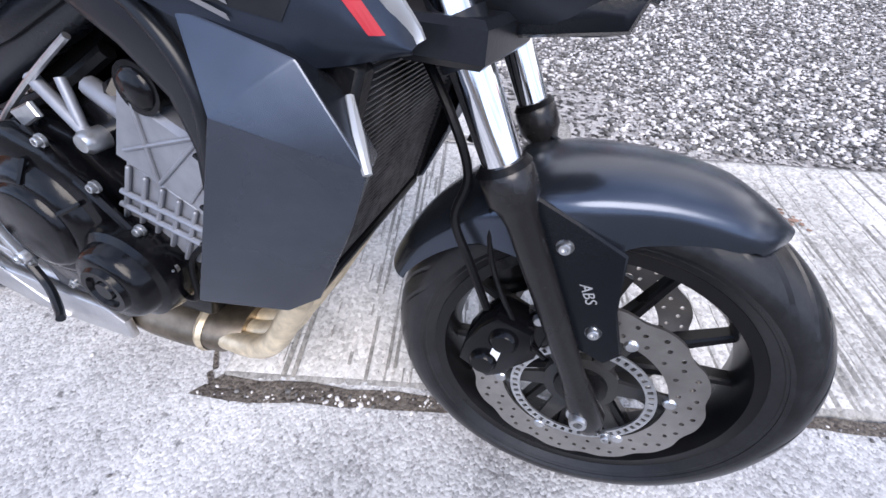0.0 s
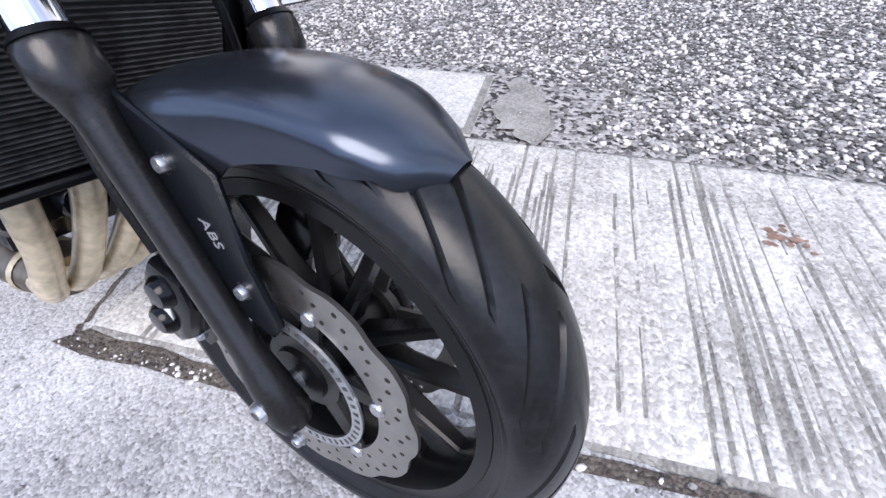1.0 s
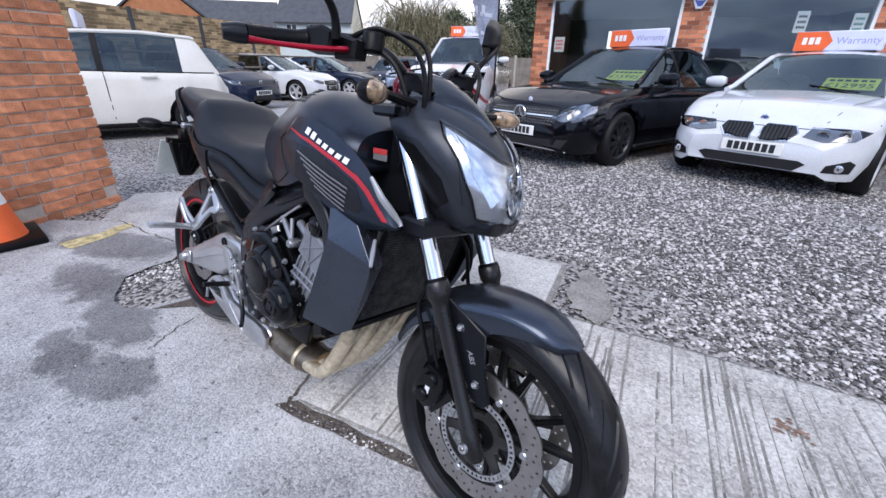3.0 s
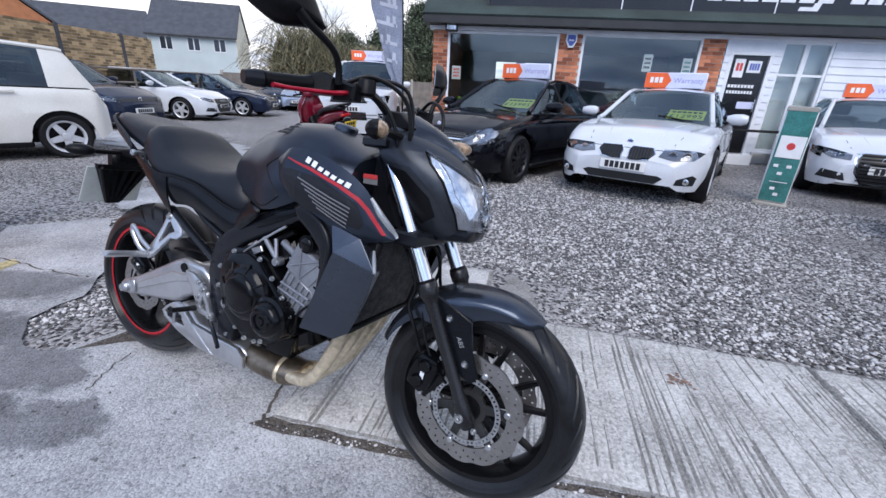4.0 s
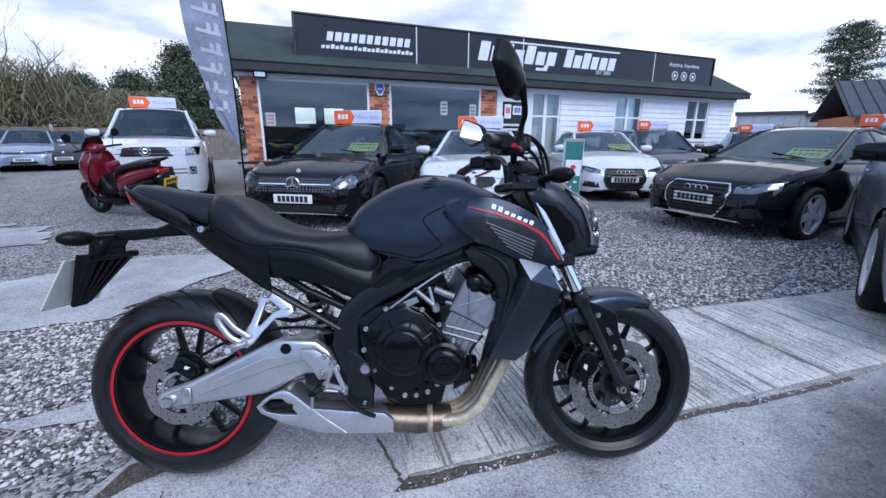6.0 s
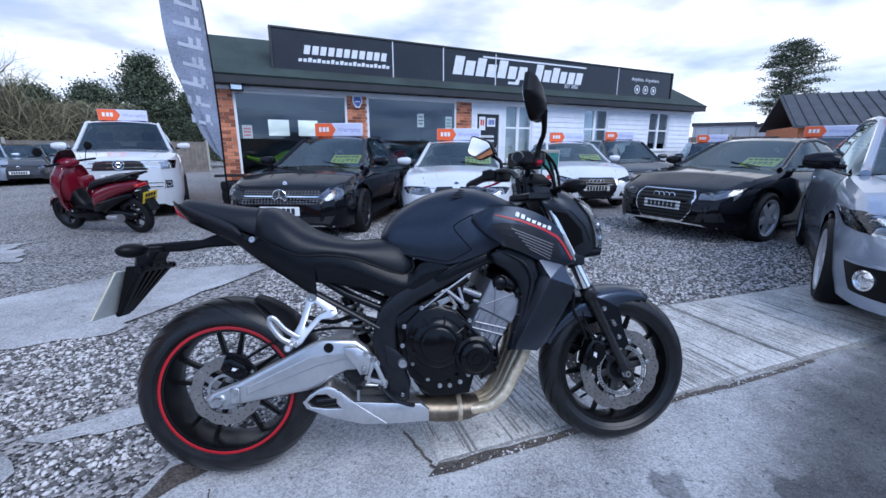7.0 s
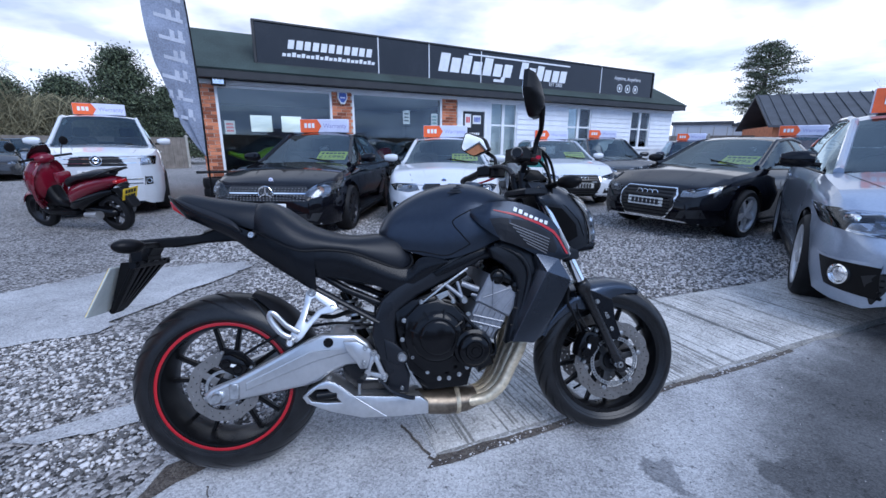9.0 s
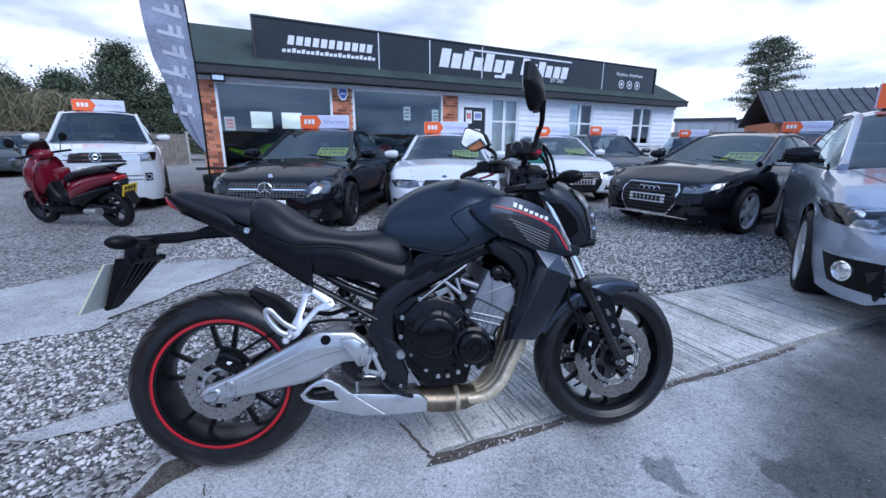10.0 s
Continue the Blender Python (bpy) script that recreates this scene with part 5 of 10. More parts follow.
def car(name, F, heading, s, color, label, group="parked cars", front=None, rim="alloy", style="five", z=0.0, roof_sign=True, price=None, plate="plate_w"):
    """A parked car. F: its front axle's middle on the ground, heading: unit vector it faces, s: its sizes."""
    wb, fo, L, W, H, r = s["wb"], s["fo"], s["L"], s["W"], s["H"], s["r"]
    h = Vector((heading[0], heading[1], 0)).normalized()
    c = Vector((F[0], F[1], 0)) - h * wb / 2
    zf, zr_ = gz(F[0], F[1]), gz(F[0] - h.x * wb, F[1] - h.y * wb)
    c.z = (zf + zr_) / 2 + 0.004
    root = thing(name, Matrix.Translation(c) @ Matrix.Rotation(math.atan2(h.y, h.x), 4, "Z") @ Matrix.Rotation(-math.atan2(zf - zr_, wb), 4, "Y"), label, "car", group)
    xF = wb / 2 + fo
    xR = xF - L
    hz, zc, xc = s["hz"], s["zc"], wb / 2 - s["cowl"]
    xf, xb, xd, zd = xc - s["ws"], xR + s["rb"], xR + s["rd"], s["zd"]
    Ra = r + 0.055
    xs = list(np.linspace(xR, xF, 46)) + [xF - d for d in (0.01, 0.03, 0.06, 0.1, 0.15)] + [xR + d for d in (0.02, 0.05, 0.1)]
    for xa in (wb / 2, -wb / 2):
        xs += [xa + Ra * math.cos(t) for t in np.linspace(0.02, math.pi - 0.02, 15)]
    xs = np.array(sorted(x for x in xs if xR <= x <= xF))
    xs = xs[np.r_[True, np.diff(xs) > 0.004]]
    zt = smooth_line(xs, [(xR, zd * 0.74), (xR + 0.08, zd * 0.93), (xR + 0.3, zd), (xd, zd), ((xd + xc) / 2, (zd + zc) / 2 - 0.01), (xc, zc), (xc + (xF - xc) * 0.55, hz + (zc - hz) * 0.62), (xF - 0.22, hz), (xF - 0.09, hz - 0.07 * s.get("nose", 1.0)), (xF, hz - 0.22 * s.get("nose", 1.0))])
    hw = W / 2 * smooth_line(xs, [(xR, 0.74), (xR + 0.12, 0.90), (xR + 0.5, 0.975), (-wb / 2, 0.995), (0, 0.985), (wb / 2, 0.99), (xF - 0.45, 0.955), (xF - 0.2, 0.88), (xF - 0.07, 0.76), (xF, 0.60)], 1)
    zl = np.interp(xs, [xR, xR + 0.15, xR + 0.4, xF - 0.3, xF - 0.06, xF], [0.34, 0.24, 0.2, 0.19, 0.20, 0.25])
    for xa in (wb / 2, -wb / 2):
        d = np.abs(xs - xa)
        zl = np.where(d < Ra, np.maximum(zl, r + np.sqrt(np.maximum(0, Ra ** 2 - d ** 2))), zl)
    fz = np.array([0, 0.10, 0.25, 0.42, 0.58, 0.72, 0.84, 0.93, 1.0])
    fy = np.interp(fz, [0, 0.12, 0.35, 0.6, 0.72, 0.84, 0.94, 1.0], [0.945, 0.975, 0.995, 1.0, 0.975, 0.972, 0.945, 0.90])
    ty = [0.80, 0.62, 0.40, 0.2, 0.0]
    rows = []
    for x, a, b, w in zip(xs, zt, zl, hw):
        zs = a - 0.045
        zz = b + fz * (zs - b)
        yy = w * np.interp((zz - 0.2) / (zs - 0.2), fz, fy)
        half = [(y, q) for y, q in zip(yy, zz)] + [(w * t, zs + 0.045 * (1 - (t / 0.9) ** 2)) for t in ty]
        rows.append([(x, y, q) for y, q in half] + [(x, -y, q) for y, q in half[-2::-1]])
    bm = bmesh.new()
    V = [[bm.verts.new(p) for p in row] for row in rows]
    n = len(V[0]); side = len(fz)
    for i in range(len(V) - 1):
        inside = xs[i] > xd - 0.01 and xs[i + 1] < xc + 0.01
        for j in range(n - 1):
            if inside and side - 1 <= j < n - side:
                continue
            bm.faces.new((V[i][j], V[i][j + 1], V[i + 1][j + 1], V[i + 1][j]))
    bm.faces.new(V[0]); bm.faces.new(V[-1][::-1])
    bmesh.ops.recalc_face_normals(bm, faces=bm.faces)
    bvh = BVHTree.FromBMesh(bm)
    body = part("body", bm, color, root, smooth=36)
    # cabin
    cx = np.array(sorted(set(np.round(np.r_[np.linspace(xd, xc, 26), xf, xb, s.get("bp", -0.1) - 0.04, s.get("bp", -0.1) + 0.04], 3))))
    zr = smooth_line(cx, [(xd, zd - 0.02), (xb, H - 0.05), ((xb * 0.6 + xf * 0.4), H), (xf - 0.25, H - 0.012), (xf, H - 0.05), (xc, zc - 0.03)], 2)
    belt = np.interp(cx, xs, zt) - 0.05
    yb = np.interp(cx, xs, hw) * 0.895
    yt = W / 2 * np.interp(cx, [xd, xb, xf, xc], [0.66, 0.60, 0.62, 0.80])
    pieces = {k: bmesh.new() for k in ("windscreen", "roof", "rear_window", "side_window", "side_window+", "pillar", "pillar+", "centre_pillar", "centre_pillar+")}
    R = []
    for x, zz, b, y0, y1 in zip(cx, zr, belt, yb, yt):
        b = min(b, zz - 0.004)
        y1 = min(y1, y0)
        m = (0.5 * (y0 + y1) + 0.025, 0.5 * (b + zz) + 0.01)
        half = [(y0, b), (m[0] if zz - b > 0.1 else (y0 + y1) / 2, m[1] if zz - b > 0.1 else (b + zz) / 2), (y1, zz - 0.025 if zz - b > 0.06 else zz - 0.002), (y1 * 0.8, zz), (y1 * 0.4, zz + 0.018), (0, zz + 0.022)]
        R.append([(x, y, q) for y, q in half] + [(x, -y, q) for y, q in half[-2::-1]])
    for i in range(len(R) - 1):
        xm = (cx[i] + cx[i + 1]) / 2
        for j in range(10):
            top = 2 <= j <= 7
            if top:
                k = "windscreen" if xm > xf else ("rear_window" if xm < xb else "roof")
            else:
                k = "pillar" if xm < xb + s.get("cp", 0.18) else ("centre_pillar" if abs(xm - s.get("bp", -0.1)) < 0.041 else "side_window")
            q = pieces[k + ("+" if not top and j > 7 else "")]
            vs = [q.verts.new(p) for p in (R[i][j], R[i][j + 1], R[i + 1][j + 1], R[i + 1][j])]
            q.faces.new(vs)
    for k, q in pieces.items():
        k = k.rstrip("+")
        if not q.faces:
            q.free(); continue
        bmesh.ops.remove_doubles(q, verts=q.verts, dist=0.0008)
        bmesh.ops.recalc_face_normals(q, faces=q.faces)
        if sum((f.normal.dot(f.calc_center_median() - Vector((0, 0, 0.9))) for f in q.faces)) < 0:
            bmesh.ops.reverse_faces(q, faces=q.faces)
        o = part(k, q, {"roof": color, "pillar": color, "centre_pillar": "dark"}.get(k, "carglass"), root, smooth=50)
        if k in ("windscreen", "rear_window", "side_window"):
            o.visible_shadow = False
    for sg in (1, -1):
        pts = [(R[i][2][0], sg * R[i][2][1], R[i][2][2]) for i in range(len(R)) if R[i][2][0] >= xf - 0.05]
        part("windscreen_pillar", tube(pts, 0.034, 8), color, root)
        pts = [(R[i][2][0], sg * R[i][2][1], R[i][2][2]) for i in range(len(R)) if xb - 0.05 <= R[i][2][0] <= xf]
        part("roof_rail", tube(pts, 0.028, 8), s.get("rail", color), root)
        pts = [(R[i][0][0], sg * (R[i][0][1] + 0.004), R[i][0][2] + 0.008) for i in range(len(R))]
        part("belt_trim", tube(pts, 0.010, 6), s.get("trim", "dark"), root)
        # door mirror
        mx, my, mz = xc - 0.32, sg * (W / 2 * 0.93), zc + 0.06
        mir = part("door_mirror", lathe([(0, -0.13), (0.05, -0.12), (0.075, -0.05), (0.082, 0.05), (0.06, 0.11), (0, 0.125)], 14, m=Matrix.Translation((mx, my + sg * 0.12, mz)) @ Matrix.Diagonal((0.75, 1, 0.9, 1))), s.get("mirror", color), root)
        part("mirror_arm", tube([(mx + 0.02, my - sg * 0.04, mz - 0.05), (mx, my + sg * 0.08, mz - 0.03)], 0.022, 6), "dark", mir)
        part("door_handle", B(-0.75, -0.55, sg * W / 2 * 0.985 - 0.012, sg * W / 2 * 0.985 + 0.012, zc - 0.16, zc - 0.125, bevel=0.008), color, root)
        for xg in (xc - 0.42, s.get("bp", -0.1) - 0.03):
            part("door_gap", patch(bvh, [(xg, 0.30), (xg + 0.010, 0.30), (xg + 0.010, zc - 0.06), (xg, zc - 0.06)], 0.001, 3, 0.0, "y", sign=sg), "dark", root, smooth=0)
        part("sill", B(-wb / 2 + Ra, wb / 2 - Ra, sg * (W / 2 - 0.07) - 0.05, sg * (W / 2 - 0.07) + 0.05, 0.17, 0.24, bevel=0.02), "dark", root)
    # shut lines of the bonnet and the bumper
    for sg in (1, -1):
        a, b = (xc + 0.03, sg * W / 2 * 0.76), (xF - 0.20, sg * W / 2 * 0.52)
        part("bonnet_gap", patch(bvh, [a, b, (b[0], b[1] + sg * 0.008), (a[0], a[1] + sg * 0.008)], 0.0012, 4, 0.0, "z"), "dark", root, smooth=0)
        part("bonnet_crease", tube([tuple(bvh.ray_cast(Vector((xc - 0.02 + (xF - 0.24 - xc) * f, sg * W / 2 * (0.52 - 0.22 * f), 5)), Vector((0, 0, -1)))[0] or (xc, 0, zc)) for f in (0, 0.25, 0.5, 0.75, 1)], [0.006, 0.010, 0.010, 0.010, 0.005], 6, flat=0.5), color, root)
    part("bumper_gap", patch(bvh, [(-W / 2 * 0.46, hz - 0.095), (W / 2 * 0.46, hz - 0.095), (W / 2 * 0.46, hz - 0.088), (-W / 2 * 0.46, hz - 0.088)], 0.0012, 4, 0.0), "dark", root, smooth=0)
    # floor, wheel wells, seats and dashboard
    part("underside", B(xR + 0.2, xF - 0.18, -W / 2 * 0.62, W / 2 * 0.62, 0.2, 0.5, bevel=0.03), "dark", root)
    part("wheel_well", B(wb / 2 - Ra, wb / 2 + Ra, -W / 2 * 0.9, W / 2 * 0.9, r + 0.12, r + Ra * 0.95), "dark", root)
    part("wheel_well", B(-wb / 2 - Ra, -wb / 2 + Ra, -W / 2 * 0.9, W / 2 * 0.9, r + 0.12, r + Ra * 0.95), "dark", root)
    part("dashboard", B(xc - 0.55, xc - 0.06, -W / 2 * 0.78, W / 2 * 0.78, 0.55, zc - 0.06, bevel=0.05), "dark", root)
    for sg in (1, -1):
        part("front_seat", B(-0.28, 0.0, sg * 0.38 - 0.24, sg * 0.38 + 0.24, 0.4, zc + 0.16, bevel=0.07, seg=2), "seatcloth", root)
        part("head_rest", B(-0.27, -0.15, sg * 0.38 - 0.13, sg * 0.38 + 0.13, zc + 0.17, min(zc + 0.36, H - 0.1), bevel=0.04, seg=2), "seatcloth", root)
    part("rear_seat", B(xb + 0.15 if xb + 0.15 < -0.8 else -1.1, -0.75, -W / 2 * 0.7, W / 2 * 0.7, 0.4, zc + 0.08, bevel=0.06, seg=2), "seatcloth", root)
    part("steering_wheel", lathe([(0.175, -0.012), (0.19, 0), (0.175, 0.012), (0.16, 0)], 20, "x", True, m=Matrix.Translation((xc - 0.62, -0.38, zc - 0.06))), "dark", root)
    part("wiper", tube([(xc + 0.0, 0.5, zc + 0.0), (xc - 0.12, 0.05, zc + 0.055)], 0.008, 5), "dark", root)
    # wheels
    ty_, ri_, sp_, dk_, hub_, turns = wheel_meshes(r, s.get("tw", 0.215), style, rim)
    first = None
    for xa in (wb / 2, -wb / 2):
        for sg in (1, -1):
            m = Matrix.Translation((xa, sg * (W / 2 - 0.125), r)) @ (Matrix.Identity(4) if sg > 0 else Matrix.Rotation(math.pi, 4, "Z"))
            if first is None:
                t = part("wheel", ty_, "rubber", root, "black tyre", at=m)
                first = (t, part("rim", ri_, rim, t), part("hub", hub_, rim, t), part("brake_backing", dk_, "dark", t))
                spoke = part("wheel_spoke", sp_, rim, t, smooth=30)
                spoke.matrix_basis = turns[0]
                rest = turns[1:]
            else:
                t = new("wheel", first[0].data); t.parent = root; t.matrix_basis = m
                for o in first[1:]:
                    q = new(o.name.split(".")[0], o.data); q.parent = t
                rest = turns
            for turn in rest:
                q = new("wheel_spoke", spoke.data); q.parent = t; q.matrix_basis = turn
    if front:
        front(root, bvh, s, xF, W, hz)
    if plate:
        pz = s.get("pz", 0.42)
        loc, _, _, _ = bvh.ray_cast(Vector((6, s.get("py", 0), pz)), Vector((-1, 0, 0)))
        px = (loc.x if loc else xF) + 0.012
        pl = part("number_plate", B(px, px + 0.012, s.get("py", 0) - 0.26, s.get("py", 0) + 0.26, pz - 0.056, pz + 0.056, bevel=0.004), plate, root)
        bmk = bars(-0.21, 0.21, pz - 0.038, pz + 0.038, 7, 0)
        bmesh.ops.transform(bmk, matrix=Matrix.Translation((px + 0.0125, s.get("py", 0), 0)) @ Matrix.Rotation(radians(90), 4, "Z"), verts=bmk.verts)
        apart("plate_bar", bmk, "ink", pl)
    zroof = float(np.interp(xf - 0.25, cx, zr)) + 0.02
    if roof_sign:
        rs_ = thing("roof_sign", root.matrix_basis @ Matrix.Translation((xf - 0.28, 0, zroof)), "white and orange warranty board standing on a car roof", "sign", "roof boards")
        part("board", B(-0.03, 0.03, -0.43, 0.43, 0.0, 0.23, bevel=0.012), "lilac", rs_)
        part("arrow", prism([(-0.425, 0.005), (-0.425, 0.225), (-0.12, 0.225), (-0.05, 0.115), (-0.12, 0.005)], 0.031, 0.036, "x"), "orange", rs_, smooth=0)
        b2 = bars(-0.36, -0.16, 0.08, 0.16, 3, 0)
        bmesh.ops.transform(b2, matrix=Matrix.Translation((0.037, 0, 0)) @ Matrix.Rotation(radians(90), 4, "Z"), verts=b2.verts)
        apart("logo_bar", b2, "white", rs_)
        lettering("board_word", "Warranty", 0.105, "lilac_ink", rs_, Matrix.Translation((0.031, 0.19, 0.115)) @ Matrix.Rotation(radians(90), 4, "Z") @ UPRIGHT, 0.001)
        part("foot", B(-0.05, 0.05, -0.38, 0.38, -0.012, 0.0), "dark", rs_)
    if price:
        k = (xc + xf) / 2 + 0.1
        sl = math.atan2(float(np.interp(xf, cx, zr)) - zc, xc - xf)
        zz = float(np.interp(k, cx, zr)) - 0.05
        cd = thing("price_card", root.matrix_basis @ Matrix.Translation((k, 0.36, zz)) @ Matrix.Rotation(-(math.pi / 2 - sl), 4, "Y"), "yellow-green price card behind a windscreen", "price card", "price cards")
        part("card", B(-0.003, 0.0, -0.23, 0.23, -0.14, 0.14), "price", cd, smooth=0)
        part("card_heading", (lambda b: (bmesh.ops.transform(b, matrix=Matrix.Rotation(radians(90), 4, "Z"), verts=b.verts), b)[1])(bars(-0.2, 0.2, 0.05, 0.09, 6, -0.002)), "ink", cd, smooth=0)
        lettering("card_price", price, 0.14, "ink", cd, Matrix.Translation((0.001, 0, -0.05)) @ Matrix.Rotation(radians(90), 4, "Z") @ UPRIGHT, 0.001)
    return root


M["lilac_ink"] = mat("faded_violet_print", (0.30, 0.30, 0.55), 0.5, vary=0.05)


def lamp_unit(root, bvh, poly, eyes=(), dark=True):
    """A pair of headlamps with reflector, projectors and clear lens."""
    for sg in (1, -1):
        pl = [(sg * y, z) for y, z in poly]
        hl = part("headlight", patch(bvh, pl, 0.003, 3, 0.003), "lamp_dark" if dark else "lamp_inner", root, smooth=60)
        for y, z, r in eyes:
            loc, nrm, _, _ = bvh.ray_cast(Vector((6, sg * y, z)), Vector((-1, 0, 0)))
            if loc is not None:
                part("projector", lathe([(0, 0.014), (r * 0.6, 0.012), (r * 0.75, 0.003), (r * 0.8, 0.014), (r, 0.014), (r, -0.01)], 20, "x", m=Matrix.Translation(loc)), "chrome", hl)
        ln = part("lens", patch(bvh, pl, 0.020, 3, 0.003), "lens", hl, smooth=60)
        ln.visible_shadow = False


M["lamp_dark"] = mat("smoked_lamp_housing", (0.16, 0.165, 0.175), 0.25, metal=0.5, vary=0.2, scale=20)


def slats(root, bvh, y0, y1, z0, z1, n, material="chrome", th=0.012, off=0.014):
    for k in range(n):
        z = z0 + (z1 - z0) * (k + 0.5) / n
        part("grille_slat", patch(bvh, [(y0, z - th / 2), (y1, z - th / 2), (y1, z + th / 2), (y0, z + th / 2)], off, 3, 0.008), material, root, smooth=30)


def ring(root, bvh, y, z, r, w=0.012, name="badge", material="chrome", star=0):
    loc, nrm, _, _ = bvh.ray_cast(Vector((6, y, z)), Vector((-1, 0, 0)))
    if loc is None:
        return
    m = Matrix.Translation(loc + Vector((0.022, 0, 0)))
    bm = lathe([(r, 0), (r - w / 2, 0.006), (r - w, 0), (r - w / 2, -0.006)], 28, "x", True, m=m)
    for k in range(star):
        a = math.pi / 2 + 2 * math.pi * k / star
        mm = m @ Matrix.Rotation(a - math.pi / 2, 4, "X")
        t = prism([(-r * 0.13, 0), (0, -r * 0.07), (r * 0.13, 0), (0.003, r - w / 2), (-0.003, r - w / 2)], -0.004, 0.006, "x", m=mm)
        part(name + "_arm", t, material, root)
    part(name, bm, material, root)


def front_cla(root, bvh, s, xF, W, hz):
    part("grille", patch(bvh, [(-0.50, 0.50), (0.50, 0.50), (0.56, 0.60), (0.48, 0.68), (-0.48, 0.68), (-0.56, 0.60)], 0.004, 3, 0.006), "grille", root)
    bm = bmesh.new()
    for i in range(24):
        for j in range(6):
            y, z = -0.48 + i * 0.042, 0.52 + j * 0.028
            loc, _, _, _ = bvh.ray_cast(Vector((6, y, z)), Vector((-1, 0, 0)))
            if loc is not None:
                box(bm, loc.x + 0.008, loc.x + 0.016, y - 0.007, y + 0.007, z - 0.005, z + 0.005)
    part("grille_stud", bm, "chrome", root, smooth=0)["kind"] = "stuff"
    slats(root, bvh, -0.50, -0.10, 0.585, 0.60, 1, "chrome", 0.016, 0.016)
    slats(root, bvh, 0.10, 0.50, 0.585, 0.60, 1, "chrome", 0.016, 0.016)
    ring(root, bvh, 0, 0.60, 0.095, 0.012, "star_badge", star=3)
    lamp_unit(root, bvh, [(0.46, 0.58), (0.60, 0.545), (0.74, 0.585), (0.80, 0.70), (0.74, 0.735), (0.60, 0.69)], [(0.66, 0.635, 0.05)])
    for sg in (1, -1):
        wrap = part("headlight", patch(bvh, [(xF - 0.10, 0.545), (xF - 0.16, 0.690), (xF - 0.62, 0.760), (xF - 0.48, 0.640)], 0.004, 4, 0.003, "y", 6.0, sg), "lamp_inner", root, "clear swept headlamp", 60)
        part("lens", patch(bvh, [(xF - 0.10, 0.545), (xF - 0.16, 0.690), (xF - 0.62, 0.760), (xF - 0.48, 0.640)], 0.016, 4, 0.003, "y", 6.0, sg), "lens", wrap, smooth=60).visible_shadow = False
    part("air_intake", patch(bvh, [(-0.62, 0.25), (0.62, 0.25), (0.68, 0.36), (0.30, 0.34), (-0.30, 0.34), (-0.68, 0.36)], 0.004, 3, 0.006), "grille", root)
    slats(root, bvh, -0.66, 0.66, 0.215, 0.225, 1, "chrome", 0.014, 0.014)
    ring(root, bvh, 0, 0.755, 0.03, 0.03, "bonnet_badge", "lilac")


def front_bmw(root, bvh, s, xF, W, hz):
    for sg in (1, -1):
        k = part("kidney_grille", patch(bvh, [(sg * y, z) for y, z in ((0.035, 0.50), (0.27, 0.515), (0.33, 0.58), (0.29, 0.645), (0.06, 0.65), (0.025, 0.60))], 0.012, 3, 0.012), "chrome", root)
        part("grille_inner", patch(bvh, [(sg * y, z) for y, z in ((0.045, 0.512), (0.265, 0.525), (0.315, 0.58), (0.282, 0.634), (0.066, 0.638), (0.037, 0.60))], 0.026, 3, 0.004), "grille", k)
        for q in range(7):
            y = sg * (0.06 + q * 0.033)
            part("grille_rib", patch(bvh, [(y - 0.004, 0.52), (y + 0.004, 0.52), (y + 0.004, 0.632), (y - 0.004, 0.632)], 0.031, 2, 0.004), "dark", k)
        part("fog_surround", patch(bvh, [(sg * y, z) for y, z in ((0.58, 0.27), (0.76, 0.27), (0.78, 0.36), (0.74, 0.39), (0.60, 0.335))], 0.004, 3, 0.006), "grille", root)
        ring(root, bvh, sg * 0.69, 0.315, 0.035, 0.035, "fog_lamp", "lamp_inner")
    lamp_unit(root, bvh, [(0.36, 0.56), (0.52, 0.53), (0.72, 0.55), (0.79, 0.63), (0.70, 0.645), (0.40, 0.635)], [(0.50, 0.587, 0.045), (0.65, 0.597, 0.045)])
    part("air_intake", patch(bvh, [(-0.38, 0.255), (0.38, 0.255), (0.46, 0.325), (0.40, 0.35), (-0.40, 0.35), (-0.46, 0.325)], 0.004, 3, 0.006), "grille", root)
    ring(root, bvh, 0, 0.70, 0.036, 0.036, "roundel", "chrome")
    ring(root, bvh, 0, 0.70, 0.026, 0.026, "roundel", "blue_ink")


